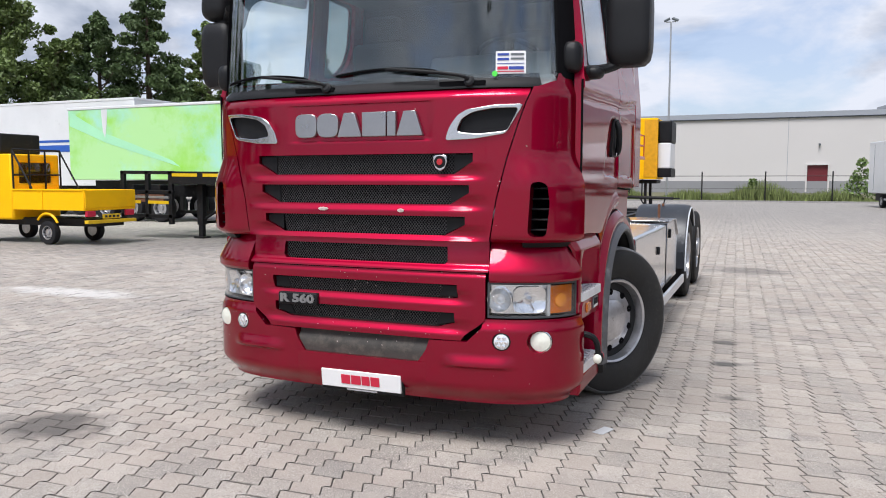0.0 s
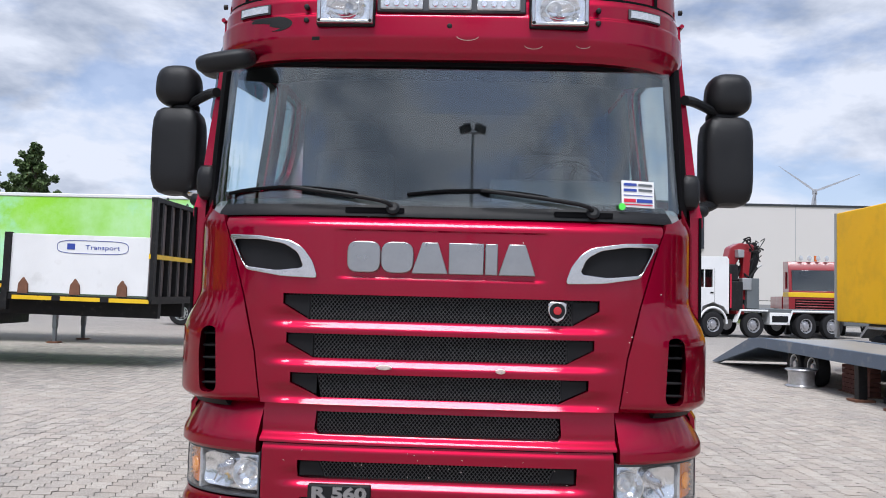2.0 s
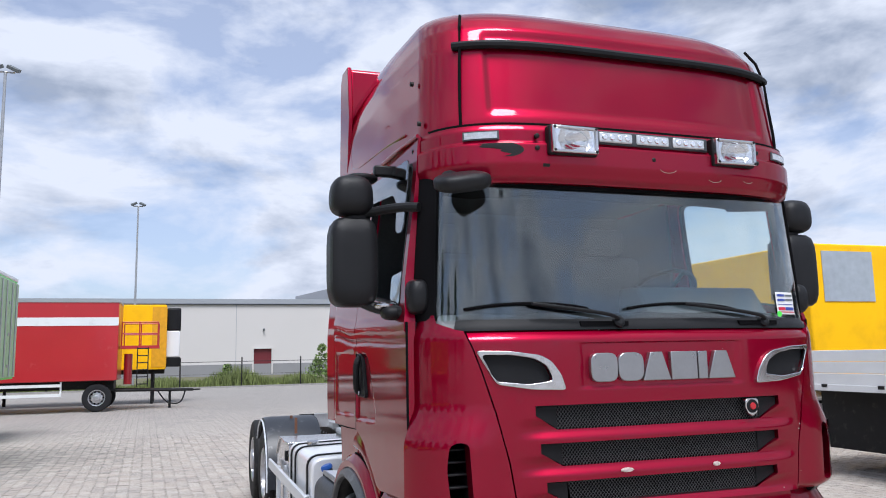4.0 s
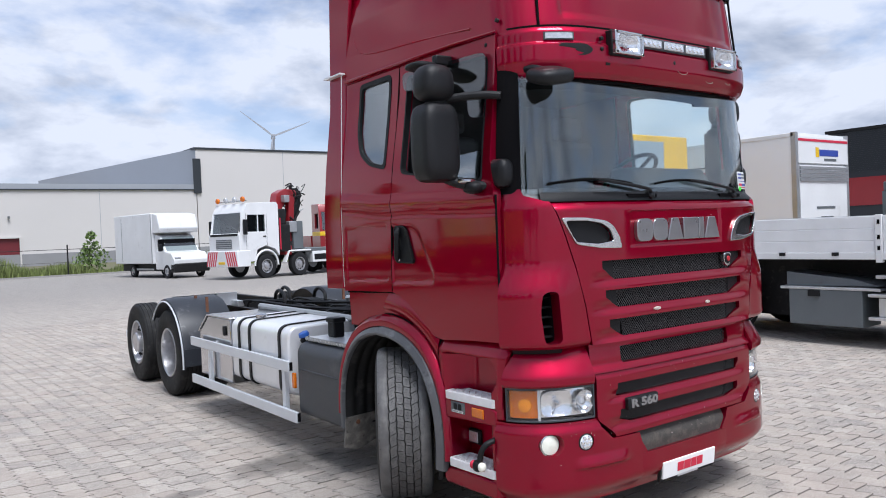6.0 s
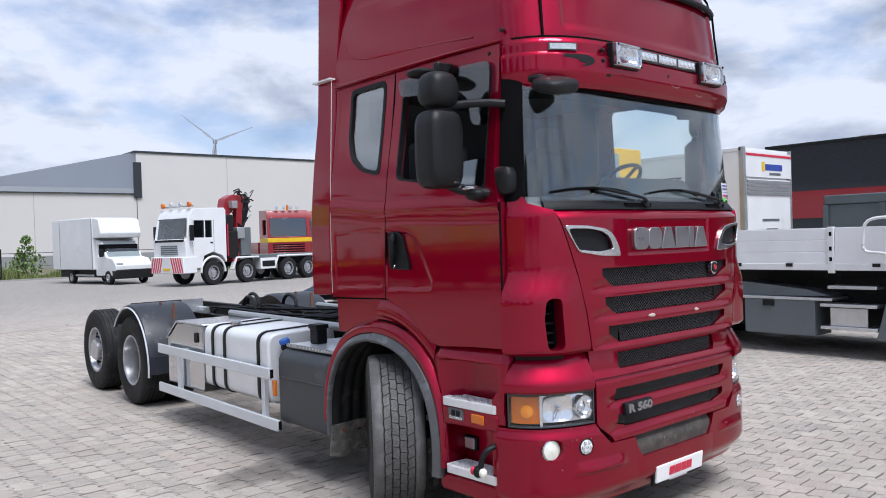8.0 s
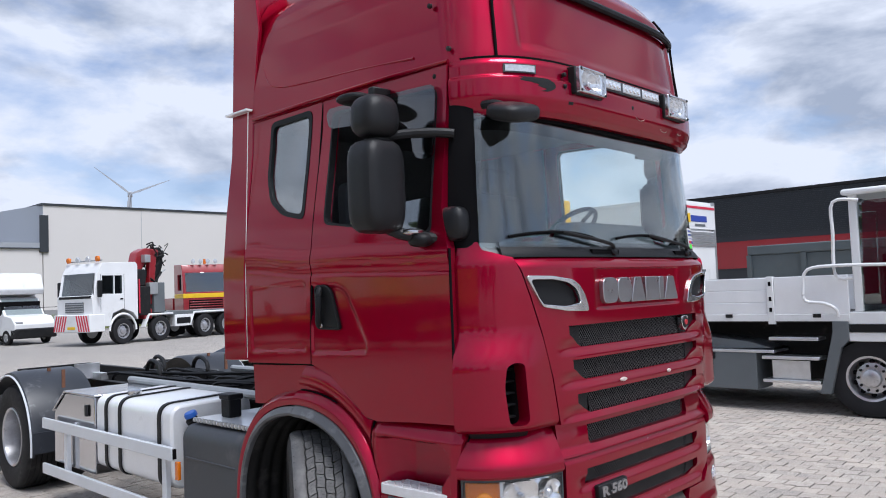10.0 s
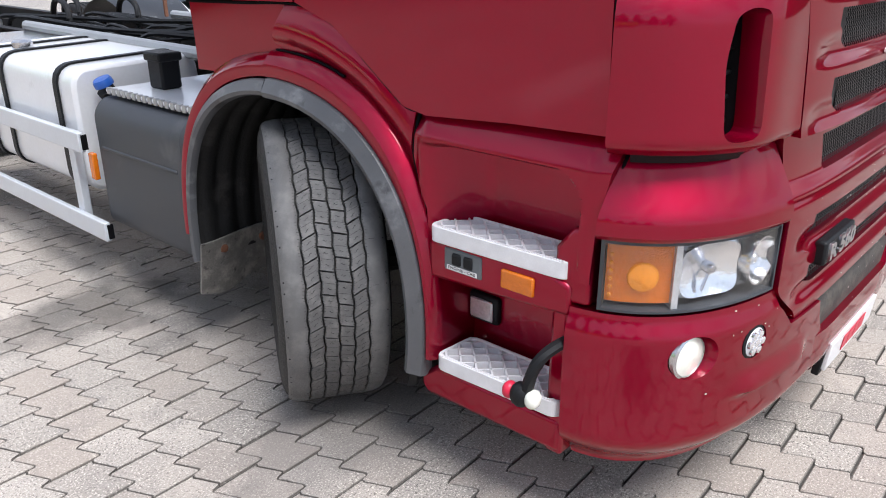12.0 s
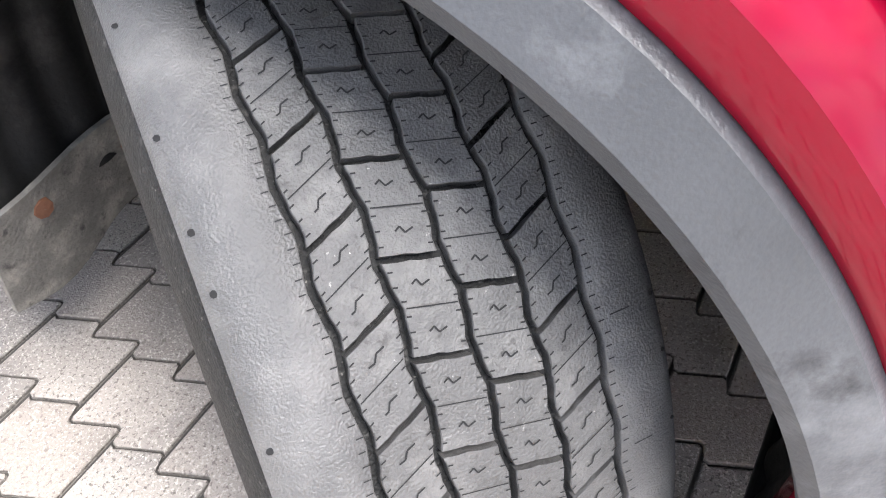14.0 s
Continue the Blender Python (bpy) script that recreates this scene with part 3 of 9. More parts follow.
def grille_mesh(name, w, parent, depth=0.03, cell=0.017):
    """A perforated insert: a backing bent to the nose and a net of slanted wires."""
    xm = max(x for x, z in w)
    z0, z1 = min(z for x, z in w), max(z for x, z in w)
    o = part(name, skin(-xm + 0.004, xm - 0.004, z0 + 0.004, z1 - 0.004, -depth - 0.012, 0.006, 30, 3), VOID, parent, "black honeycomb grille insert")
    bm = bmesh.new()

    def inside(x, z):
        for (xa, za), (xb, zb) in zip(w, w[1:]):
            if min(za, zb) <= z <= max(za, zb) and za != zb:
                return abs(x) < xa + (xb - xa) * (z - za) / (zb - za) - 0.004
        return False
    h = cell * 0.62
    nx, nz = int(xm * 2 / cell), int((z1 - z0) / h)
    for i in range(-1, nx + 2):
        for j in range(nz + 1):
            x0 = -xm + i * cell + (cell / 2 if j % 2 else 0)
            z = z0 + (j + 0.5) * h
            pts = [(x0, z - h / 2), (x0 + cell / 2, z), (x0, z + h / 2)]
            for (xa, za), (xb, zb) in ((pts[0], pts[1]), (pts[1], pts[2])):
                if inside(xa, za) and inside(xb, zb):
                    ya = plan(xa, -depth)[1]
                    yb = plan(xb, -depth)[1]
                    t = 0.0021
                    v = [bm.verts.new(p) for p in ((xa, ya, za - t), (xb, yb, zb - t), (xb, yb, zb + t), (xa, ya, za + t))]
                    bm.faces.new(v)
    part("wire_net", bm, MESHB, o)
    return o


for w in (G1, G2, G3):
    o = grille_mesh("grille_insert", w, hood)
    for sx in (-1, 1):
        part("grille_end", prism([(sx * (w[0][0] - 0.004), w[0][1] - 0.006), (sx * (w[0][0] - 0.115), w[0][1] - 0.006), (sx * (w[0][0] - 0.115), w[2][1] + 0.006), (sx * w[2][0], w[2][1] + 0.006), (sx * (w[1][0] - 0.004), w[1][1])], "y", -0.028, 0.03), BLACK, o, "smooth black end piece", bevel=0.004)
grille_mesh("grille_insert", [(0.53, 1.137), (0.535, 1.06), (0.52, 1.040)], truck, 0.05)
for w in (G5, G6):
    o = grille_mesh("grille_insert", w, lower)
    for sx in (-1, 1):
        part("grille_end", prism([(sx * (w[0][0] - 0.004), w[0][1] - 0.006), (sx * (w[0][0] - 0.09), w[0][1] - 0.004), (sx * (w[0][0] - 0.12), w[2][1] + 0.006), (sx * (w[2][0] - 0.01), w[2][1] + 0.006), (sx * (w[1][0] - 0.004), w[1][1])], "y", -0.030, 0.03), BLACK, o, "smooth black end piece", bevel=0.006)

for sx in (-1, 1):
    ring = carve(prism([(sx * x, z) for x, z in TRIM_OUT], "y", -0.16, 0.4), [trim_cut(TRIM_IN, sx), prism([(-2, -0.2), (2, -0.2), (2, 0.5), (-2, 0.5)], "z", 3, 4)])
    slices(ring, "x", [sx * v for v in (0.6, 0.65, 0.7, 0.75, 0.8, 0.85, 0.9)])

    def hug(c):
        fy = plan(math.copysign(s_x(abs(c.x)), c.x), hood_off(0.9, c.z))[1]
        return Vector((c.x, fy - 0.016 if c.y < 0 else fy + 0.03, c.z))
    o = part("intake_trim", warp(ring, hug), CHROME, hood, "satin silver curved intake trim", bevel=0.005)
    bk = prism([(sx * x, z) for x, z in TRIM_IN], "y", -0.1, 0.4)
    slices(bk, "x", [sx * v for v in (0.65, 0.7, 0.75, 0.8, 0.85, 0.9)])
    part("intake_insert", warp(bk, lambda c: Vector((c.x, plan(math.copysign(s_x(abs(c.x)), c.x), -0.012)[1] + (0.0 if c.y < 0 else 0.02), c.z))), BLACK, o, "black insert")

# maker's mark on the nose: six plain silver shapes
letters_y = NOSE - 0.004
def slab(x0, x1, lean0, lean1, r):
    """Silver slab; lean0 and lean1 draw in its upper corners, r rounds it."""
    poly = [(x0, 1.747), (x1, 1.747), (x1 - lean1, 1.883), (x0 + lean0, 1.883)]
    return prism(rounded(poly, r) if r else poly, "y", letters_y - 0.016, letters_y + 0.012)


for x0, x1, lean0, lean1, r in ((-0.408, -0.264, 0, 0, 0.045), (-0.261, -0.120, 0, 0, 0.05), (-0.128, 0.030, 0.045, 0.045, 0), (0.033, 0.184, 0, 0, 0), (0.190, 0.244, 0, 0, 0), (0.247, 0.408, 0.045, 0.045, 0)):
    part("maker_mark", slab(x0, x1, lean0, lean1, r), LETTER, hood, "plain silver shape of the maker's mark", bevel=0.004)
bx, by = 0.505, NOSE + 0.005
shield = part("shield_badge", prism([(bx - 0.040, 1.632), (bx - 0.026, 1.640), (bx + 0.026, 1.640), (bx + 0.040, 1.632), (bx + 0.040, 1.60), (bx + 0.026, 1.567), (bx, 1.552), (bx - 0.026, 1.567), (bx - 0.040, 1.60)], "y", by - 0.012, by + 0.02), CHROME, hood, "small round silver badge", bevel=0.003)
part("badge_face", lathe([(0.034, 0), (0.032, 0.004), (0.001, 0.005)], 24, Matrix.Translation((bx, by - 0.012, 1.602)) @ turn_to((0, -1, 0))), BLACK, shield)
part("badge_mark", lathe([(0.018, 0), (0.016, 0.004), (0.001, 0.005)], 12, Matrix.Translation((bx, by - 0.017, 1.602)) @ turn_to((0, -1, 0))), REDP, shield)
model = part("model_badge", box(-0.545, -0.275, -0.085, -0.05, 0.765, 0.838), BLACK, lower, "black model plate", bevel=0.008)
writing("model_lettering", "R 560", 0.066, 0.006, Matrix.Translation((-0.41, -0.087, 0.802)) @ FRONT, LETTER, model, "silver R 560 lettering", 0.235, 0.003)
for cx, cz, w in ((-0.235, 1.338, 0.036), (0.267, 1.335, 0.022)):
    part("paint_chip", lathe([(1.0, 0), (0.8, 0.02), (0.001, 0.02)], 9, Matrix.Translation((cx, NOSE + 0.003 - 0.009, cz)) @ Matrix.Diagonal((w, 0.4, 0.011, 1)) @ turn_to((0, -1, 0))), CHIPS, hood, "bare patch of chipped paint")

# stone chips in the paint of the nose
chips = bmesh.new()
rch = random.Random(12)
for k in range(105):
    cx, cz = rch.uniform(-1.0, 1.0), rch.choice((rch.uniform(1.17, 2.0), rch.uniform(0.30, 0.74), rch.uniform(0.63, 0.75), rch.uniform(0.86, 1.0)))
    if 1.19 < cz < 1.66 and abs(cx) < 0.7 or abs(cx) > 0.93 and 1.15 < cz < 1.52:
        continue
    sc = math.copysign(s_x(abs(cx)), cx)
    o = 0.014 if cz < 0.75 else hood_off(sc, cz) + 0.001 if cz > 1.17 else 0.006
    x, y, nx, ny = plan(sc, o)
    add_lathe(chips, [(1.0, 0), (0.7, 0.0006), (0.001, 0.0007)], 5, Matrix.Translation((x, y, cz)) @ turn_to((nx, ny, 0)) @ Matrix.Diagonal((1, rch.uniform(0.001, 0.0045), rch.uniform(0.001, 0.0035), 1)))
tagged(part("stone_chip", chips, CHIPS, hood), "pale stone chips in the red paint", kind="stuff")

# cab corners with air ducts
S27 = s_y(0.262)
for sx in (-1, 1):
    def c_off(s, z):
        low = 1 - ease(1.455, 1.670, z)
        a = ease(0.80, 1.0, abs(s))
        o = 0.004 + 0.034 * low * a - 0.030 * (1 - low) * ease(0.95, 1.3, abs(s)) - 0.03 * ease(1.95, 2.08, z)
        return o - 0.050 * (1 - ease(1.150, 1.215, z)) ** 2
    a0, a1 = (lambda z: sx * (hood_half(z) + 0.007)), (lambda z: sx * S27)
    bmc = skin(a0, a1, 1.168, 2.075, c_off, 0.06, 56, 80)
    cut = prism([(sx * x, z) for x, z in rounded([(0.982, 1.205), (1.072, 1.198), (1.088, 1.38), (1.076, 1.478), (1.04, 1.497), (0.998, 1.489)], 0.035, 4)], "y", -0.6, 0.24)
    top_cut = prism([(sx * 0.88, 2.3), (sx * 0.88, 1.975), (sx * 1.02, 2.0), (sx * 1.09, 2.035), (sx * 1.125, 2.3)], "y", -0.6, 0.6)
    cp = part("corner_panel", carve(bmc, [cut, top_cut]), RED, truck, "red cab corner panel with air duct")
    # the duct's depth is a near-black plate, shade given as colour
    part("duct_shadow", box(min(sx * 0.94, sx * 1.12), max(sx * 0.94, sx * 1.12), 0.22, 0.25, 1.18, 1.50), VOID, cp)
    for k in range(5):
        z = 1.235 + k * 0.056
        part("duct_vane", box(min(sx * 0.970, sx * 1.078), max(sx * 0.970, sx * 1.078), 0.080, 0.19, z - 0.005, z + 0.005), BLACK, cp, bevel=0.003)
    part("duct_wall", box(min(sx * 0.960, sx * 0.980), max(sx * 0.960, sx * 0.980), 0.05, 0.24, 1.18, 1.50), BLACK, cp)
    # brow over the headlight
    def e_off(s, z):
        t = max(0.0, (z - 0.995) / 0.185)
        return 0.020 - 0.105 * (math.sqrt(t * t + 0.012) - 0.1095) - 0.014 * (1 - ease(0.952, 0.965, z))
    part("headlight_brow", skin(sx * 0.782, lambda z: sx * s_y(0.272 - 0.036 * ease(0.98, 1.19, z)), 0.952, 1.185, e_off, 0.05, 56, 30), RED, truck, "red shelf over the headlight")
    # near-black strip drawn in for the shade over the headlight shelf
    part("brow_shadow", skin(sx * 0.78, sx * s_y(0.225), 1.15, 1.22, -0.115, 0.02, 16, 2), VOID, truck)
    part("corner_buffer", skin(sx * s_y(0.02), sx * s_y(0.215), 1.140, 1.180, lambda s, z: -0.014 - 0.02 * (1 - ease(1.14, 1.165, z)), 0.05, 14, 5), BLACK, cp, "black rubber buffer")
    # headlight
    sa, sb, sm = sx * s_x(0.770), sx * s_y(0.262), sx * (s_x(1.048) + 0.045)
    lamp = part("headlight", skin(sa, sb, 0.757, 0.950, -0.075, 0.02, 24, 4), BLACK, truck, "large clear headlight unit with amber indicator")
    part("lamp_rim", carve(skin(sa, sb, 0.757, 0.951, -0.006, 0.07, 30, 8), [skin(sa + sx * 0.007, sb - sx * 0.010, 0.764, 0.940, 0.05, 0.16, 30, 4)]), DARKPL, lamp)
    part("reflector", skin(sa + sx * 0.012, sm - sx * 0.004, 0.775, 0.933, -0.054, 0.006, 24, 6), REFLECT, lamp, "bright silver lamp surround")
    # rounded oblong dish of the main beam
    s0, s1 = s_x(0.905), abs(sm) - 0.012

    def dish(u, v):
        a, b = 2 * u - 1, 2 * v - 1
        k = max(abs(a), abs(b)) / max(1e-6, (a ** 4 + b ** 4) ** 0.25)
        a, b = a * k, b * k
        s = (s0 + s1) / 2 + a * (s1 - s0) / 2
        x, y, nx, ny = plan(sx * s, -0.058 + 0.040 * (a * a * 0.6 + b * b * 0.6))
        return (x, y, 0.855 + b * 0.072), (-nx, -ny, 0)
    big = part("main_beam_dish", solid(dish, 20, 14, 0.003), HLREF, lamp, "oblong chrome reflector")
    xx, yy, nx, ny = plan(sx * (s0 + s1) / 2, -0.05)
    part("bulb_shield", lathe([(0.016, -0.01), (0.016, 0.014), (0.010, 0.024), (0.001, 0.026)], 12, Matrix.Translation((xx, yy, 0.858)) @ turn_to((nx * 0.5, ny, 0))), CHROME, big)
    part("bulb_stay", tube([(xx, yy + ny * 0.012, 0.858), (xx + sx * 0.03, yy + ny * 0.006, 0.80)], 0.004, 6), CHROME, big)
    for xc, r in ((0.838, 0.064),):
        xx, yy, nx, ny = plan(sx * s_x(xc), -0.058)
        m = Matrix.Translation((xx, yy, 0.854)) @ turn_to((nx * 0.5, ny, 0))
        bowl = part("lamp_bowl", lathe([(r, 0.046), (r * 0.93, 0.030), (r * 0.62, 0.008), (r * 0.3, 0.0), (r * 0.3, -0.006), (r * 1.05, -0.004), (r * 1.05, 0.046)], 28, m, True), HLREF, lamp)
        part("bulb", lathe([(0.02, -0.002), (0.02, 0.02), (0.012, 0.03), (0.001, 0.033)], 14, m), LENSW, bowl)
    part("indicator", skin(sm + sx * 0.004, sb - sx * 0.012, 0.777, 0.930, -0.030, 0.02, 14, 6), AMBER, lamp, "amber indicator lens")
    si = (abs(sm) + abs(sb)) / 2 - 0.012
    xi_, yi_, nxi, nyi = plan(sx * si, -0.029)
    part("indicator_core", lathe([(0.040, 0.0), (0.037, 0.006), (0.024, 0.010), (0.001, 0.012)], 20, Matrix.Translation((xi_, yi_, 0.848)) @ turn_to((nxi, nyi, 0))), AMBERC, lamp, "bright round amber reflector")
    for k in range(6):
        xd, yd, nxd, nyd = plan(sb - sx * 0.026, -0.028)
        part("lens_dot", lathe([(0.006, 0), (0.004, 0.004), (0.001, 0.004)], 8, Matrix.Translation((xd, yd, 0.795 + k * 0.022)) @ turn_to((nxd, nyd, 0))), AMBERC, lamp)
    part("divider", skin(sm - sx * 0.008, sm + sx * 0.010, 0.765, 0.943, -0.016, 0.05, 3, 3), LENSW, lamp, "pale silver divider")
    cov = part("lens_cover", skin(sa + sx * 0.008, sb - sx * 0.008, 0.766, 0.941, -0.010, 0.003, 30, 4), CLEAR, lamp, "clear plastic lens cover")
    cov.visible_shadow = False

# windscreen, pillars, wipers, brow and roof
SW = s_x(1.135)
screen = part("windscreen", skin(-SW, SW, 2.045, 2.74, lambda s, z: -0.052 - 0.075 * (z - 2.04), 0.006, 60, 6), GLASS, truck, "clear curved windscreen reflecting clouds")
screen.visible_shadow = False
# the band's top reaches lower, painting in the shade under the brow
part("screen_band", carve(skin(-SW, SW, 2.02, 2.76, lambda s, z: -0.060 - 0.075 * (z - 2.04), 0.012, 60, 6), [skin(-SW + 0.022, SW - 0.022, 2.075, 2.640, 0.2, 0.6, 40, 2)]), BLACK, truck, "black glass edge band, deeper at the top for the brow's shade")
cowl = part("wiper_cowl", skin(-1.06, 1.06, 1.995, 2.075, lambda s, z: -0.022 - 0.045 * ease(2.0, 2.075, z), 0.05, 50, 5), BLACK, truck, "black plastic wiper cowl")
for cx in (-0.30, 0.62):
    part("cowl_pocket", skin(cx - 0.13, cx + 0.13, 2.012, 2.034, -0.020, 0.02, 8, 3), VOID, cowl)
for sx in (-1, 1):
    part("screen_pillar", skin(sx * (SW - 0.01), sx * s_y(0.318), 2.05, 2.78, lambda s, z: -0.050 - 0.050 * ease(2.05, 3.0, z), 0.06, 10, 8), VOID, truck, "black windscreen pillar")


def wiper(px, tip, parent):
    def on(x, z, out=0.03):
        xx, yy, nx, ny = plan(math.copysign(s_x(abs(x)), x), -0.052 - 0.075 * (z - 2.04) + out)
        return (xx, yy, z)
    w = part("wiper", tube(bend([on(px, 2.03, 0.02), on(px - 0.06, 2.065, 0.05), on((px + tip) / 2 - 0.02, 2.112, 0.045), on(tip + 0.33, 2.118, 0.035)]), 0.010, 8), BLACK, parent, "black wiper arm and blade")
    part("blade", tube([on(tip + 0.62 - i * 0.062, 2.118 - 0.0025 * (i - 5) ** 2 * 0.4 + 0.003, 0.018) for i in range(11)], 0.008, 6), VOID, w)
    part("pivot", lathe([(0.03, -0.02), (0.03, 0.012), (0.018, 0.02), (0.001, 0.02)], 14, Matrix.Translation(on(px, 2.03, 0.02)) @ turn_to((0, -1, 0.4))), BLACK, w)


wiper(-0.22, -1.0, truck)
wiper(0.66, -0.16, truck)
sticker = part("dealer_sticker", skin(s_x(0.80), s_x(0.80) + 0.172, 2.068, 2.188, lambda s, z: -0.045 - 0.075 * (z - 2.04), 0.002, 4, 2), PLATEW, truck, "white dealer card with blue and red print behind the windscreen")
for k, (a, b, z, h, mm) in enumerate(((0.01, 0.075, 2.170, 0.012, TXTBLUE), (0.01, 0.075, 2.145, 0.012, TXTBLUE), (0.085, 0.160, 2.170, 0.010, GREYST), (0.085, 0.160, 2.147, 0.010, GREYST), (0.01, 0.16, 2.122, 0.003, TXTBLUE), (0.01, 0.07, 2.098, 0.016, TXTRED), (0.075, 0.16, 2.098, 0.016, TXTBLUE), (0.01, 0.16, 2.080, 0.005, TXTRED))):
    part("print_bar", skin(s_x(0.80) + a, s_x(0.80) + b, z - h / 2, z + h / 2, lambda s, zz: -0.042 - 0.075 * (zz - 2.04), 0.0015, 3, 1), mm, sticker)
part("green_dot", lathe([(0.016, 0), (0.015, 0.002), (0.001, 0.002)], 16, Matrix.Translation((plan(s_x(0.80), -0.040)[0] - 0.002, plan(s_x(0.80), -0.040)[1] - 0.004, 2.068)) @ turn_to((0, -1, 0))), GREENDOT, sticker)


def brow_off(s, z):
    return 0.016 + 0.022 * ease(2.72, 2.80, z) - 0.03 * (1 - ease(2.70, 2.735, z)) - 0.016 * ease(2.886, 2.900, z) - 0.010 * ease(2.955, 2.985, z)


brow_bm = carve(skin(-s_y(0.285), s_y(0.285), 2.705, 2.985, brow_off, 0.07, 90, 44, TOP, 0.03),
                [prism([(-0.60, 2.905), (0.60, 2.905), (0.60, 2.972), (-0.60, 2.972)], "y", -0.3, -0.040)])
brow = part("sun_brow", brow_bm, RED, truck, "red brow over the windscreen with scratches")
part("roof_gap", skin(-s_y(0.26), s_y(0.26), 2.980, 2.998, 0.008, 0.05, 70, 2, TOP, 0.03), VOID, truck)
# painted-in shade: a near-black sheet under the brow
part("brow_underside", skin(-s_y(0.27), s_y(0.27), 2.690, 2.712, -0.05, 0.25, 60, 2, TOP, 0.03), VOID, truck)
for bxx, bz in ((0.01, 2.842), (-0.63, 2.925), (-0.63, 2.865), (0.665, 2.925), (0.665, 2.868)):
    xx, yy, nx, ny = plan(math.copysign(s_x(abs(bxx)), bxx), 0.002)
    part("brow_bolt", lathe([(0.012, -0.01), (0.012, 0.006), (0.006, 0.010), (0.001, 0.010)], 10, Matrix.Translation((xx, yy, bz)) @ turn_to((0, -1, 0))), CHASSIS, brow)
for cx in (-0.45, 0.49):
    lb = part("roof_spotlight", carve(box(cx - 0.124, cx + 0.124, -0.110, -0.02, 2.838, 2.972), [box(cx - 0.108, cx + 0.108, -0.2, -0.035, 2.853, 2.957)]), CHROME, truck, "rectangular chrome roof spotlight", bevel=0.006)
    part("spot_gasket", carve(box(cx - 0.130, cx + 0.130, -0.085, -0.02, 2.832, 2.978), [box(cx - 0.11, cx + 0.11, -0.2, 0.1, 2.85, 2.96)]), BLACK, lb, bevel=0.01)
    part("spot_reflector", solid(lambda u, v: ((cx + (u - 0.5) * 0.214, -0.048 - 0.050 * min(1.0, 2.2 * ((u - 0.5) ** 2 * 2.6 + (v - 0.5) ** 2 * 1.2)), 2.854 + 0.102 * v), (0, 1, 0)), 18, 12, 0.004), REFLECT, lb, "bright dished reflector")
    part("spot_bulb", lathe([(0.012, 0), (0.012, 0.03), (0.001, 0.04)], 12, Matrix.Translation((cx, -0.05, 2.90)) @ turn_to((0, -1, 0))), LENSW, lb)
    part("spot_ring", tube([(cx + 0.062 * math.cos(a), -0.106, 2.905 + 0.042 * math.sin(a)) for a in np.linspace(0, 2 * math.pi, 25)], 0.0025, 5), LENSW, lb)
    sl = part("spot_lens", box(cx - 0.107, cx + 0.107, -0.112, -0.108, 2.854, 2.956), CLEAR, lb, "clear glass", bevel=0.003)
    sl.visible_shadow = False
    for ax in (-0.112, 0.112):
        for az in (2.848, 2.962):
            part("spot_screw", lathe([(0.008, 0), (0.006, 0.004), (0.001, 0.005)], 8, Matrix.Translation((cx + ax, -0.110, az)) @ turn_to((0, -1, 0))), CHASSIS, lb)
ledbar = part("led_bar", box(-0.315, 0.345, -0.062, -0.02, 2.905, 2.975), DARKPL, truck, "row of three clear led marker lamps", bevel=0.006)
for k in range(3):
    x0 = -0.300 + k * 0.215
    cell = part("led_module", box(x0, x0 + 0.19, -0.072, -0.06, 2.915, 2.965), LENSW, ledbar, bevel=0.006)
    for j in range(4):
        part("led_dot", lathe([(0.015, 0), (0.012, 0.006), (0.001, 0.007)], 10, Matrix.Translation((x0 + 0.03 + j * 0.043, -0.072, 2.94)) @ turn_to((0, -1, 0))), REFLECT, cell)
for sx in (-1, 1):
    mk = part("marker_lamp", skin(sx * s_x(0.80 / TOP), sx * s_x(0.95 / TOP), 2.908, 2.952, 0.030, 0.03, 8, 2, TOP, 0.03), DARKPL, truck, "clear roof marker lamp")
    part("marker_lens", skin(sx * (s_x(0.80 / TOP) + 0.01), sx * (s_x(0.95 / TOP) - 0.008), 2.914, 2.946, 0.033, 0.012, 8, 2, TOP, 0.03), LENSW, mk)
scuff_in = lambda z: -s_x((0.745 - 0.055 * math.sin(min(1.0, max(0.0, (z - 2.822) / 0.066)) * math.pi) ** 0.7) / TOP)
scuff_out = lambda z: -s_x((0.765 + 0.125 * ease(2.838, 2.882, z) - 0.02 * math.sin(z * 260)) / TOP)
part("paint_scuff", skin(scuff_out, scuff_in, 2.822, 2.888, lambda s, z: brow_off(s, z) + 0.0015, 0.003, 8, 10, TOP, 0.03), CHASSIS, brow, "dark scraped patch")
part("paint_scuff", skin(-s_x(0.60 / TOP), -s_x(0.565 / TOP), 2.775, 2.79, lambda s, z: brow_off(s, z) + 0.0015, 0.003, 4, 3, TOP, 0.03), CHASSIS, brow, "dark scraped patch")
for cx, cz, r in ((0.10, 2.80, 0.055), (0.42, 2.765, 0.045), (0.66, 2.77, 0.035)):
    part("scratch", tube([(plan(cx + r * math.cos(a), brow_off(cx, cz) + 0.001)[0] * TOP, plan(cx + r * math.cos(a), brow_off(cx, cz) + 0.001)[1] + 0.03, cz + 0.4 * r * math.sin(a)) for a in np.linspace(3.4, 6.0, 9)], 0.0014, 4), CHIPS, brow, "pale curved scratch")

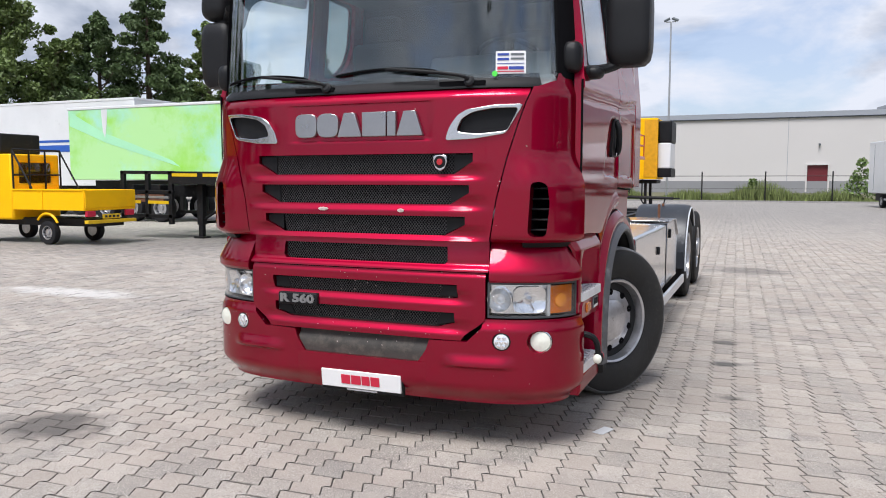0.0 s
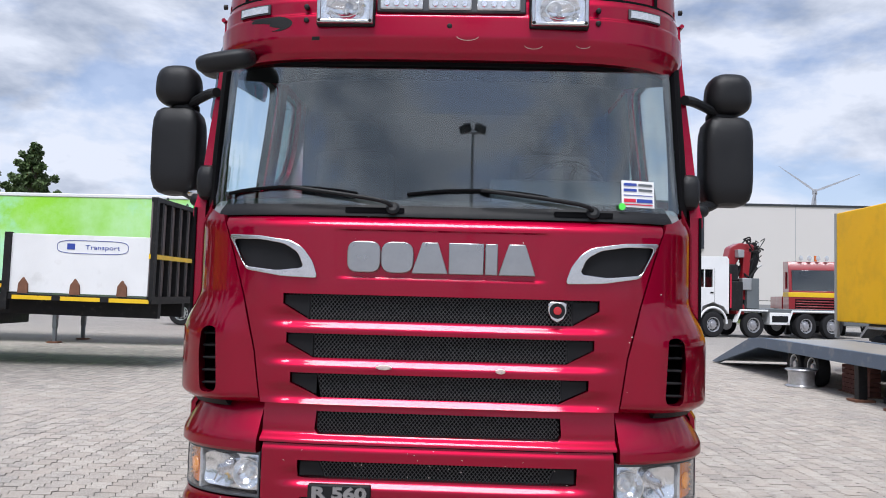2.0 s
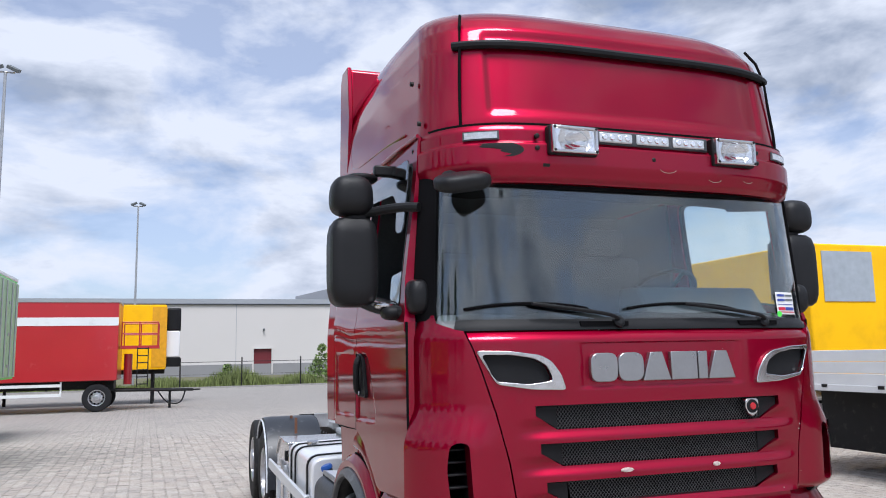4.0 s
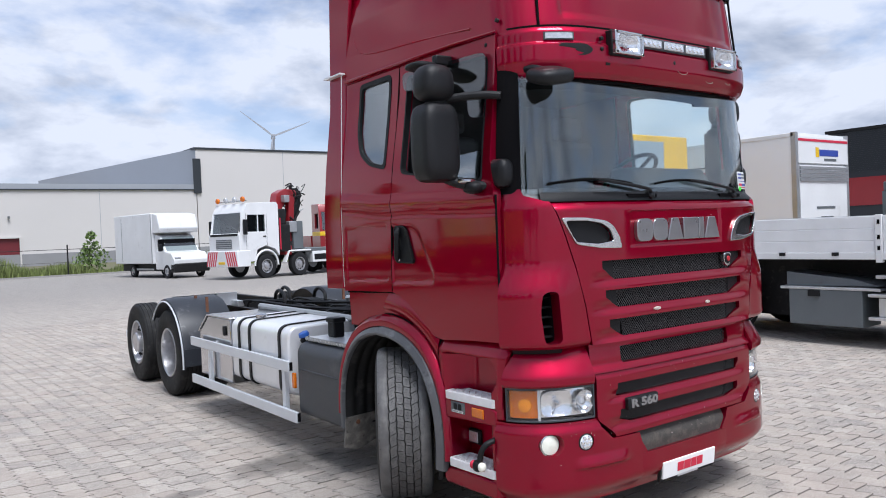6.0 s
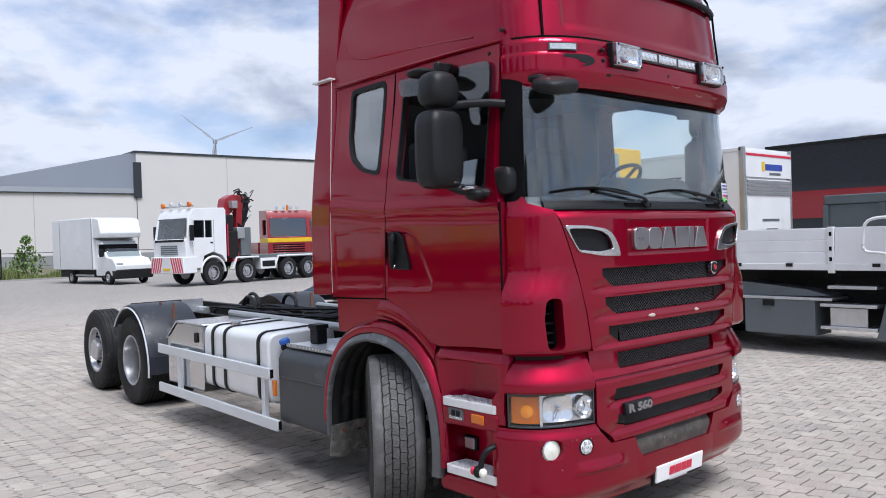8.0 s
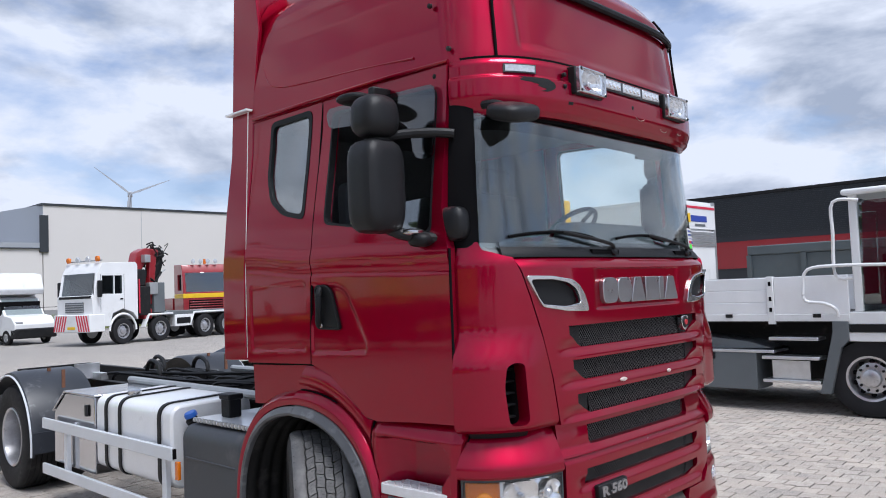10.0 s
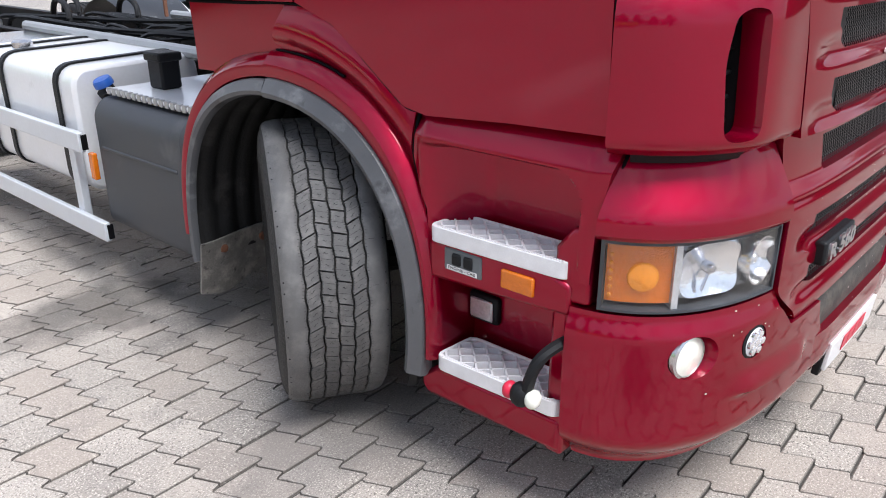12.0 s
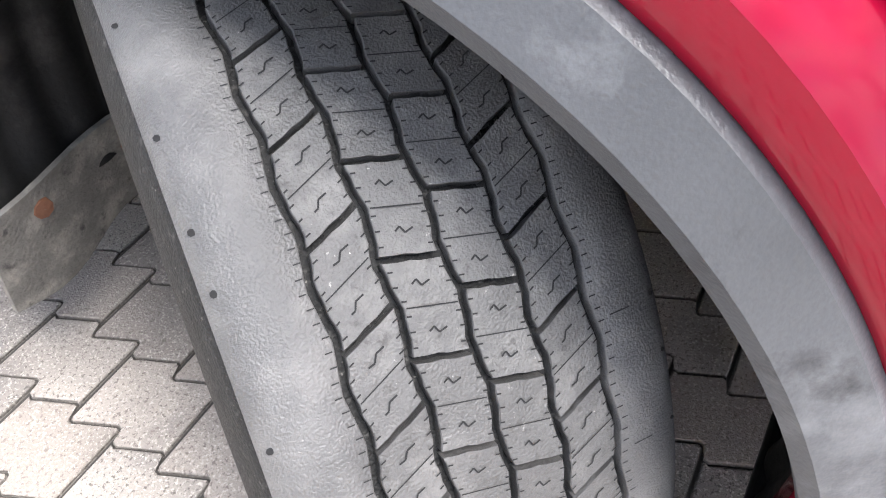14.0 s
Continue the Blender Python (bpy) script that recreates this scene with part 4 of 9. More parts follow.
ROOF = [(2.985, 0.0, 0.0), (3.02, 0.004, 0.0), (3.20, 0.012, 0.02), (3.42, 0.028, 0.045), (3.54, 0.045, 0.09), (3.63, 0.068, 0.16), (3.70, 0.095, 0.26), (3.76, 0.135, 0.42), (3.81, 0.185, 0.62), (3.86, 0.26, 0.92), (3.90, 0.36, 1.25), (3.915, 0.46, 1.45)]


def roof_loop(inset, back, rear=2.05, n=70):
    y0, w = NOSE + 0.075 + back, HALF * TOP + 0.012 - inset
    pts = []
    for i in range(n + 1):
        a = math.pi / 2 * i / n
        pts.append((w * math.sin(a) ** (2 / 4.2), y0 + 0.36 * (1 - math.cos(a))))
    wide = lambda y: w + 0.022 * ease(y0 + 0.30, y0 + 0.9, y)
    side = pts + [(wide(y0 + 0.36 + (rear - y0 - 0.36) * k / 8), y0 + 0.36 + (rear - y0 - 0.36) * k / 8) for k in range(1, 9)]
    return side + [(-x, y) for x, y in side[::-1] if x > 1e-6]


def roof_shell():
    bm = bmesh.new()
    rings = []
    zs = sorted(set([z for z, i, b in ROOF] + list(np.linspace(3.0, 3.60, 31))))
    for z in zs:
        i, b = (float(np.interp(z, [r[0] for r in ROOF], [r[k] for r in ROOF])) for k in (1, 2))
        row = []
        for x, y in roof_loop(i, b):
            # sunken panel in the front of the roof
            sink = (1 - ease(0.80, 0.84, abs(x))) * ease(3.050, 3.085, z) * (1 - ease(3.49, 3.52, z)) if y < 0.5 else 0.0
            row.append(bm.verts.new((x, y + 0.016 * sink, z + 0.03 * ease(0.3, 2.0, y) * ease(3.4, 3.8, z))))
        rings.append(row)
    for a, b in zip(rings, rings[1:]):
        for k in range(len(a)):
            j = (k + 1) % len(a)
            bm.faces.new((a[k], a[j], b[j], b[k]))
    bm.faces.new(rings[-1])
    bm.faces.new(rings[0][::-1])
    return bm


roof = part("high_roof", roof_shell(), RED, truck, "tall red aerodynamic roof", angle=0.8)
for k, (z, i, b) in enumerate(((3.43, 0.030, 0.048),)):
    loop = [p for p in roof_loop(i - 0.012, b - 0.012) if p[1] < 0.27]
    right = sorted([p for p in loop if p[0] >= 0])
    left = sorted([p for p in loop if p[0] < 0])
    part("visor_rail", tube([(x, y, z) for x, y in left + right if abs(x) < 0.975], 0.022, 8), BLACK, roof, "black rail across the roof front")
for sx in (-1, 1):
    part("roof_seam", tube([(sx * 0.955, 0.125, 3.0), (sx * 0.955, 0.130, 3.1), (sx * 0.948, 0.145, 3.25), (sx * 0.940, 0.155, 3.42), (sx * 0.925, 0.19, 3.54), (sx * 0.90, 0.245, 3.63)], 0.008, 6), VOID, roof)

# cab sides


def side_x(z):
    return HALF - 0.092 * ease(2.0, 3.0, z) - 0.012 * (1 - ease(1.2, 1.6, z))


def inside_by(poly, y, z):
    """How far a point lies inside a polygon, negative outside."""
    p, d, inside = Vector((y, z)), 9.0, False
    for (ya, za), (yb, zb) in zip(poly, poly[1:] + poly[:1]):
        a, e = Vector((ya, za)), Vector((yb - ya, zb - za))
        t = min(1.0, max(0.0, (p - a).dot(e) / e.length_squared))
        d = min(d, (p - a - e * t).length)
        if (za > z) != (zb > z) and y < ya + (z - za) / (zb - za) * (yb - ya):
            inside = not inside
    return d if inside else -d


DOOR_PRESS = rounded([(1.50, 1.915), (1.13, 1.905), (1.05, 1.87), (0.885, 1.58), (0.895, 1.525), (1.50, 1.505)], 0.05)
REAR_PRESS = rounded([(1.425, 1.925), (1.425, 1.53), (2.005, 1.51), (2.005, 1.915)], 0.03)


def pressed(y, z):
    """Pressings in the cab side: a waist step and two shallow sunken fields."""
    if not 1.44 < z < 2.22:
        return 0.0
    waist = 2.005 + 0.025 * ease(0.3, 1.3, y) + 0.05 * ease(1.4, 2.05, y)
    o = 0.009 * (ease(waist - 0.012, waist + 0.004, z) - ease(waist + 0.02, waist + 0.10, z))
    o -= 0.006 * (ease(waist - 0.075, waist - 0.062, z) - ease(waist - 0.058, waist - 0.03, z))
    if y < 1.372:
        return o - 0.014 * ease(-0.004, 0.020, inside_by(DOOR_PRESS, y, z))
    return o - 0.010 * ease(-0.004, 0.010, inside_by(REAR_PRESS, y, z))


def side_panel(poly, th=0.05, push=0.0, levels=(1.3, 1.45, 1.6, 1.8, 2.05, 2.2, 2.4, 2.6, 2.8, 2.95), cuts=(), sx=-1, relief=False):
    bm = prism(poly, "x", -0.5, 0.5)
    if cuts:
        bm = carve(bm, [prism(c, "x", -1, 1) for c in cuts])
    slices(bm, "z", levels)
    if relief:
        ys = [p[0] for p in poly]
        slices(bm, "z", np.arange(1.47, 2.20, 0.011).tolist())
        for y in np.arange(min(ys) + 0.02, max(ys), 0.013):
            low = [f for f in bm.faces if max(v.co.y for v in f.verts) > y and all(1.45 < v.co.z < 2.21 for v in f.verts)]
            geo = set(low) | {e for f in low for e in f.edges} | {v for f in low for v in f.verts}
            bmesh.ops.bisect_plane(bm, geom=list(geo), plane_co=(0, y, 0), plane_no=(0, 1, 0))
    lift = pressed if relief else (lambda y, z: 0.0)
    return warp(bm, lambda c: Vector((sx * (side_x(c.z) + push - (-lift(c.y, c.z) if c.x * sx > 0 else th)), c.y, c.z)))


DOOR = [(0.268, 1.205), (0.55, 1.195), (0.84, 1.175), (0.93, 1.19), (1.08, 1.30), (1.22, 1.40), (1.385, 1.455), (1.345, 2.28), (1.315, 2.995), (0.315, 2.988), (0.315, 2.26), (0.285, 2.12), (0.268, 2.05)]
DWIN = rounded([(0.385, 2.13), (1.245, 2.255), (1.225, 2.895), (0.385, 2.865)], 0.05)
REAR = [(1.395, 1.455), (2.05, 1.440), (2.05, 3.0), (1.323, 2.99), (1.353, 2.28)]
RWIN = rounded([(1.445, 2.30), (1.66, 2.345), (1.80, 2.44), (1.855, 2.60), (1.845, 2.945), (1.425, 2.95)], 0.05)
LOWR = [(1.40, 1.20), (2.06, 1.18), (2.06, 1.438), (1.40, 1.452), (1.24, 1.40)]
for sx in (-1, 1):
    rear = part("rear_side_panel", side_panel(REAR, cuts=[RWIN], sx=sx, relief=True), RED, truck, "red sleeper side panel with pressed field", bevel=0.004)
    gp = part("side_window", side_panel(RWIN, 0.004, -0.012, sx=sx), SIDEGLASS, rear, "tinted sleeper window")
    inner = [((y - 1.645) * 0.90 + 1.645, (z - 2.63) * 0.92 + 2.63) for y, z in RWIN]
    part("window_seal", side_panel([((y - 1.645) * 1.03 + 1.645, (z - 2.63) * 1.02 + 2.63) for y, z in RWIN], 0.02, 0.004, cuts=[inner], sx=sx), BLACK, rear)
    part("lower_side_panel", side_panel(LOWR, 0.05, -0.040, (1.3,), sx=sx), RED, truck)
    door = part("cab_door", side_panel(DOOR, cuts=[DWIN], sx=sx, relief=True), RED, truck, "red cab door with open window" if sx < 0 else "red cab door with closed window", bevel=0.004)
    part("window_frame", side_panel([((y - 0.81) * 1.015 + 0.81, (z - 2.5) * 1.02 + 2.5) for y, z in DWIN], 0.04, 0.002, cuts=[[((y - 0.81) * 0.985 + 0.81, (z - 2.5) * 0.975 + 2.5) for y, z in DWIN]], sx=sx), BLACK, door)
    if sx > 0:
        g = part("door_window", side_panel(DWIN, 0.004, -0.022, sx=sx), DOORGLASS, door, "closed door window")
        g.visible_shadow = False
    else:
        part("quarter_pane", side_panel(rounded([(0.39, 2.14), (0.66, 2.185), (0.66, 2.31), (0.39, 2.32)], 0.03), 0.004, -0.02, (2.2,), sx=sx), SIDEGLASS, door)
        defl = part("wind_deflector", side_panel(rounded([(0.36, 2.50), (0.50, 2.52), (0.54, 2.68), (0.64, 2.75), (1.23, 2.80), (1.25, 2.92), (0.37, 2.885)], 0.05), 0.006, 0.030, sx=sx), SMOKE, door, "smoked plastic wind deflector")
    for seam in ([(0.262, 1.20), (0.262, 1.6), (0.262, 2.05)], [(1.390, 1.46), (1.372, 1.8), (1.350, 2.28), (1.335, 2.6), (1.319, 2.97)]):
        part("door_gap", tube([(sx * (side_x(z) - 0.004), y, z) for y, z in seam], 0.0065, 6), VOID, door)
    hx = sx * (HALF + 0.004)
    pan = rounded([(1.335, 1.905), (1.325, 1.655), (1.105, 1.650), (1.185, 1.875), (1.225, 1.905)], 0.035)
    hdl = part("handle_recess", prism(pan, "x", min(hx - sx * 0.008, hx - sx * 0.03), max(hx - sx * 0.008, hx - sx * 0.03)), BLACK, door, "dark door handle recess", bevel=0.004)
    rim_ = [((y - 1.23) * 0.88 + 1.23, (z - 1.775) * 0.90 + 1.775) for y, z in pan]
    part("handle_rim", carve(prism(pan, "x", min(hx - sx * 0.014, hx), max(hx - sx * 0.014, hx)), [prism(rim_, "x", -3, 3)]), BLACK, hdl, bevel=0.003)
    part("handle_grip", tube(bend([(hx - sx * 0.012, 1.285, 1.885), (hx + sx * 0.012, 1.272, 1.85), (hx + sx * 0.018, 1.268, 1.78), (hx + sx * 0.010, 1.285, 1.70), (hx - sx * 0.012, 1.300, 1.672)], 4), 0.020, 10), BLACK, hdl, "black pull handle")
    part("lock", lathe([(0.012, 0), (0.010, 0.005), (0.001, 0.005)], 12, Matrix.Translation((hx, 1.275, 1.675)) @ turn_to((sx, 0, 0))), CHROME, hdl)
    fair = side_panel([(2.075, 1.455), (2.335, 1.445), (2.32, 3.0), (2.26, 3.94), (2.20, 4.0), (2.02, 3.99), (1.97, 3.60), (2.06, 3.05)], 0.03, 0.0, (1.6, 2.05, 2.4, 2.8, 3.1, 3.5, 3.8), sx=sx)
    fr = part("side_fairing", fair, RED, truck, "tall red wind fairing behind the cab", bevel=0.006)
    part("fairing_joint", box(min(sx * 1.12, sx * 1.168), max(sx * 1.12, sx * 1.168), 2.065, 2.325, 3.07, 3.082), WHITE, fr)
    part("fairing_edge", tube([(sx * 1.205, 2.062, 1.47), (sx * 1.205, 2.062, 2.0), (sx * 1.172, 2.062, 2.7), (sx * 1.158, 2.058, 3.06)], 0.0025, 5), WHITE, fr)
for sx in (-1, 1):
    part("drip_rail", tube([(sx * 1.122, 0.30, 2.985), (sx * 1.134, 0.7, 2.996), (sx * 1.138, 1.4, 3.002), (sx * 1.138, 2.04, 3.005)], 0.011, 8), RED, truck)
    part("roof_rib", tube(bend([(sx * 1.112, 0.55, 3.06), (sx * 1.118, 1.0, 3.10), (sx * 1.115, 1.75, 3.16), (sx * 1.105, 1.93, 3.30), (sx * 1.085, 1.98, 3.50)], 4), 0.006, 6), RED, truck)
    for y, z in ((0.42, 3.30), (0.40, 2.93), (0.30, 3.05)):
        part("roof_bolt", lathe([(0.013, -0.01), (0.013, 0.006), (0.001, 0.010)], 8, Matrix.Translation((sx * 1.115, y, z)) @ turn_to((sx, 0, 0))), CHASSIS, truck)
part("cab_rear_wall", carve(box(-1.08, 1.08, 1.99, 2.045, 1.2, 3.0), [box(-3, -2, 0, 1, 0, 1)]), CABIN, truck)
part("sleeper_lining", box(1.06, 1.09, 1.34, 2.0, 2.25, 2.93), CABIN, truck)
part("cab_floor", box(-1.15, 1.15, 0.25, 2.0, 1.35, 1.42), CABIN, truck)
part("headlining", box(-1.03, 1.03, 0.22, 2.0, 2.93, 2.96), CABIN, truck)
part("roof_fairing_top", box(-1.1, 1.1, 2.06, 2.16, 3.3, 4.0), RED, truck, bevel=0.03)

# cab inside
dash_bm = prism([(0.12, 1.5), (0.12, 2.02), (0.20, 2.075), (0.42, 2.09), (0.56, 2.04), (0.62, 1.90), (0.55, 1.5)], "x", -1.08, 1.08)
dash = part("dashboard", dash_bm, DASH, truck, "grey dashboard", bevel=0.02)
part("instrument_hood", prism([(0.34, 2.05), (0.48, 2.25), (0.66, 2.255), (0.72, 2.0)], "x", 0.22, 1.04), DASH, dash, bevel=0.02)
for x in (-0.45, 0.15, 0.55):
    part("dash_vent", box(x - 0.06, x + 0.06, 0.25, 0.29, 2.078, 2.094), BLACK, dash)
wheel_m = Matrix.Translation((0.62, 0.82, 2.23)) @ turn_to((0, 0.62, 0.78))
steer = part("steering_wheel", tube([wheel_m @ Vector((0, 0.22 * math.cos(2 * math.pi * k / 28), 0.22 * math.sin(2 * math.pi * k / 28))) for k in range(29)], 0.016, 8), BLACK, truck, "black steering wheel")
for a in (0.4, 2.74, 4.71):
    part("spoke", tube([wheel_m @ Vector((-0.03, 0, 0)), wheel_m @ Vector((0, 0.21 * math.cos(a), 0.21 * math.sin(a)))], 0.014, 6), BLACK, steer)
for x in (-0.62, 0.62):
    seat = part("cab_seat", box(x - 0.26, x + 0.26, 0.95, 1.45, 1.75, 1.92), CABIN, truck, "dark cab seat", bevel=0.05)
    part("seat_back", box(x - 0.25, x + 0.25, 1.40, 1.55, 1.9, 2.55), CABIN, seat, bevel=0.05)
    part("headrest", box(x - 0.14, x + 0.14, 1.42, 1.54, 2.57, 2.75), CABIN, seat, bevel=0.04)

# mirrors


def blob(x0, x1, y0, y1, z0, z1, p=4.0, n=18, taper=0.0):
    """A rounded box with full, soft edges."""
    bm = bmesh.new()
    r = bmesh.ops.create_uvsphere(bm, u_segments=n * 2, v_segments=n, radius=1.0)
    for v in bm.verts:
        d = sum(abs(c) ** p for c in v.co) ** (1 / p)
        c = v.co / d
        k = 1 - taper * (c.z + 1) / 2
        v.co = Vector(((x0 + x1) / 2 + c.x * (x1 - x0) / 2 * k, (y0 + y1) / 2 + c.y * (y1 - y0) / 2, (z0 + z1) / 2 + c.z * (z1 - z0) / 2))
    return bm


MIRB = mat("satin_black_mirror_plastic", (0.010, 0.0105, 0.012), 0.44, 0, 0, 0.12, 10, 0.25, 700, spec=0.28)
for sx in (-1, 1):
    def bx(x0, x1, *rest, **kw):
        return blob(min(sx * x0, sx * x1), max(sx * x0, sx * x1), *rest, **kw)
    mir = part("mirror", bx(1.285, 1.532, 0.440, 0.645, 2.138, 2.592, p=5.0), MIRB, truck, "large black outside mirror housing")
    part("wide_angle_mirror", bx(1.300, 1.532, 0.43, 0.63, 2.600, 2.812, p=3.0, taper=0.10), MIRB, mir)
    part("mirror_glass", box(min(sx * 1.32, sx * 1.49), max(sx * 1.32, sx * 1.49), 0.640, 0.650, 2.19, 2.55), REFLECT, mir)
    part("mirror_stem", bx(1.315, 1.45, 0.49, 0.60, 2.56, 2.63, p=3.0, n=10), MIRB, mir)
    part("upper_arm", tube(bend([(sx * 1.13, 0.27, 2.615), (sx * 1.19, 0.34, 2.625), (sx * 1.29, 0.46, 2.625), (sx * 1.38, 0.54, 2.605)]), 0.024, 10), MIRB, mir)
    part("lower_arm", tube(bend([(sx * 1.17, 0.33, 2.10), (sx * 1.22, 0.40, 2.11), (sx * 1.30, 0.48, 2.13), (sx * 1.38, 0.53, 2.17)]), 0.028, 10), MIRB, mir)
    part("mirror_foot", bx(1.095, 1.200, 0.20, 0.38, 2.085, 2.255, p=3.5, n=12), MIRB, truck, "black mirror bracket cover")
    part("arm_cap", bx(1.17, 1.29, 0.36, 0.49, 2.065, 2.135, p=2.6, n=10), MIRB if sx > 0 else BLACK, mir)
    if sx < 0:
        part("scraped_cover", bx(1.20, 1.32, 0.40, 0.52, 2.118, 2.160, p=2.6, n=10), CHROME, mir, "scraped bare metal patch")
tilt_m = Matrix.Translation((-1.0, 0, 2.69)) @ pose(0, 0, 0, 17, -10, 0) @ Matrix.Translation((1.0, 0, -2.69))
fm_bm = blob(-1.13, -0.87, -0.10, 0.10, 2.645, 2.735, p=3.4)
fm_bm.transform(tilt_m)
front_mirror = part("front_mirror", fm_bm, MIRB, truck, "black forward mirror on the brow")
part("front_mirror_arm", tube(bend([(-1.03, 0.16, 2.75), (-1.03, 0.08, 2.74), (-1.0, 0.0, 2.70)]), 0.022, 8), MIRB, front_mirror)
kerb = part("kerb_view_mirror", blob(-1.40, -1.21, 0.70, 0.90, 2.838, 2.890, p=2.4, n=12), MIRB, truck, "black kerb mirror over the door")
part("kerb_bracket", box(-1.24, -1.11, 0.73, 0.78, 2.875, 2.935), MIRB, kerb, bevel=0.01)

# ---- the red truck: steps, arches, wheels, chassis ----
ARC_Y, ARC_Z, ARC_R = 1.530, 0.50, 0.628


def arch_at(a, r):
    """A point of the wheel arch: the angle from the front, the radius."""
    c, s_ = math.cos(a), math.sin(a)
    sq = 1.0 + 0.05 * math.sin(2 * a) ** 2 + 0.022 * max(0.0, s_) ** 4
    return ARC_Y - r * c * sq * (1.0 if c > 0 else 0.945), ARC_Z + r * s_ * sq


for sx in (-1, 1):
    def bxs(x0, x1, y0, y1, z0, z1):
        return box(min(sx * x0, sx * x1), max(sx * x0, sx * x1), y0, y1, z0, z1)

    def outer(poly, x0, x1):
        return prism(poly, "x", min(sx * x0, sx * x1), max(sx * x0, sx * x1))
    # entry steps
    unit = part("step_unit", bxs(0.98, 1.03, 0.30, 0.90, 0.28, 1.18), RED, truck, "red step housing beside the wheel")
    part("step_pillar", outer([(0.340, 0.27), (0.40, 0.27), (0.395, 0.72), (0.392, 0.90), (0.345, 0.96), (0.285, 0.96), (0.285, 0.756), (0.340, 0.752)], 0.98, 1.195), RED, unit, bevel=0.012)
    part("step_sill", outer([(0.345, 0.280), (0.85, 0.272), (0.875, 0.295), (0.875, 0.335), (0.81, 0.385), (0.345, 0.385)], 0.98, 1.200), RED, unit, bevel=0.015)
    bar = part("step_bar", outer([(0.335, 0.715), (0.83, 0.690), (0.83, 0.812), (0.40, 0.825), (0.335, 0.80)], 1.0, 1.205), RED, unit, "red bar under the upper step", bevel=0.012)
    def back_edge(z):
        return float(np.interp(z, (0.82, 0.90, 0.97, 1.036, 1.056, 1.148, 1.205), (0.842, 0.846, 0.870, 0.894, 0.897, 0.889, 0.886)))

    def fore_edge(z):
        return float(np.interp(z, (0.82, 0.96, 0.99, 1.16, 1.205), (0.287, 0.280, 0.276, 0.246, 0.238)))

    def pocket(u, v):
        z = 1.203 - 0.383 * v
        y = fore_edge(z) + (back_edge(z) - fore_edge(z)) * u
        d1, d2, r = 1.104 - z, y - 0.322, 0.085
        d = r - math.hypot(r - d1, r - d2) if d1 < r and d2 < r else min(d1, d2)
        sunk = ease(0.0, 0.022, d) * (1 - ease(0.70, 0.875, y))
        flare = min(1.0, max(0.0, (1.203 - z) / 0.088))
        x = 1.140 + 0.064 * flare ** 0.8 - 0.155 * sunk - 0.012 * ease(0.845, 0.895, y)
        x -= 0.030 * (1 - ease(0.225, 0.315, y))
        return (sx * x, y, z), (-sx, 0, 0)
    part("step_pocket", solid(pocket, 84, 60, 0.02), RED, unit, "hollowed red panel over the upper step")
    part("front_gap", tube(bend([(sx * x, fore_edge(z) - 0.004, z) for x, z in ((1.105, 1.185), (1.130, 1.15), (1.152, 1.09), (1.166, 1.03), (1.168, 0.965))], 5), 0.005, 8), VOID, unit)
    part("pocket_gap", tube(bend([(sx * x, back_edge(z) + 0.004, z) for x, z in ((1.155, 1.20), (1.176, 1.15), (1.186, 1.09), (1.187, 1.045), (1.187, 0.985), (1.187, 0.90))], 5), 0.0052, 8), VOID, unit)
    for z0, x1, yr, xi in ((0.815, 1.222, 0.818, 1.075), (0.402, 1.232, 0.785, 1.06)):
        # cast step: rim and crossed ribs
        rim = rounded([(0.345, xi), (0.345, x1 - 0.015), (yr, x1), (yr - 0.01, xi)], 0.035)
        rim_in = [((y - 0.58) * 0.955 + 0.58, (x - (x1 + xi) / 2) * 0.84 + (x1 + xi) / 2) for y, x in rim]
        rb = carve(prism([(sx * x, y) for y, x in rim], "z", z0, z0 + 0.050), [prism([(sx * x, y) for y, x in rim_in], "z", z0 - 0.1, z0 + 0.2)])
        step = part("step_tread", rb, STEPW, unit, "grey-white cast step with crossed ribs", bevel=0.003)
        ribs = bmesh.new()
        xm0, xm1 = xi + 0.006, x1 - 0.010
        for k in range(-4, 13):
            for sgn in (1, -1):
                y0 = 0.36 + k * 0.060
                p, q = Vector((xm0, y0)), Vector((xm1, y0 + sgn * (xm1 - xm0) * 1.0))
                ends = []
                for t in np.linspace(0, 1, 25):
                    c = p.lerp(q, t)
                    lim = xm1 - max(0.0, c.y - yr + 0.03) * 0.8
                    if 0.355 < c.y < yr - 0.006 and c.x < lim:
                        ends.append(c)
                if len(ends) > 2:
                    a, b = ends[0], ends[-1]
                    d = (b - a).normalized()
                    nrm = Vector((-d.y, d.x)) * 0.0028
                    add_prism(ribs, [(sx * (a + nrm).x, (a + nrm).y), (sx * (b + nrm).x, (b + nrm).y), (sx * (b - nrm).x, (b - nrm).y), (sx * (a - nrm).x, (a - nrm).y)], "z", z0 + 0.008, z0 + 0.0485)
        tagged(part("step_grid", ribs, STEPW, step), "crossed ribs", kind="stuff")
        teeth = bmesh.new()
        for k in range(int((yr - 0.385) / 0.0085)):
            y = 0.36 + k * 0.0085
            xx = x1 - 0.015 + 0.015 * (y - 0.345) / (yr - 0.345) - 0.002
            add_box(teeth, min(sx * (xx - 0.008), sx * xx), max(sx * (xx - 0.008), sx * xx), y, y + 0.005, z0 + 0.049, z0 + 0.0525)
        tagged(part("step_edge", teeth, STEPW, step), "fine teeth on the edge", kind="stuff")
    part("side_reflector", bxs(1.196, 1.214, 0.445, 0.555, 0.738, 0.795), AMBER, bar, "amber side lamp", bevel=0.006)
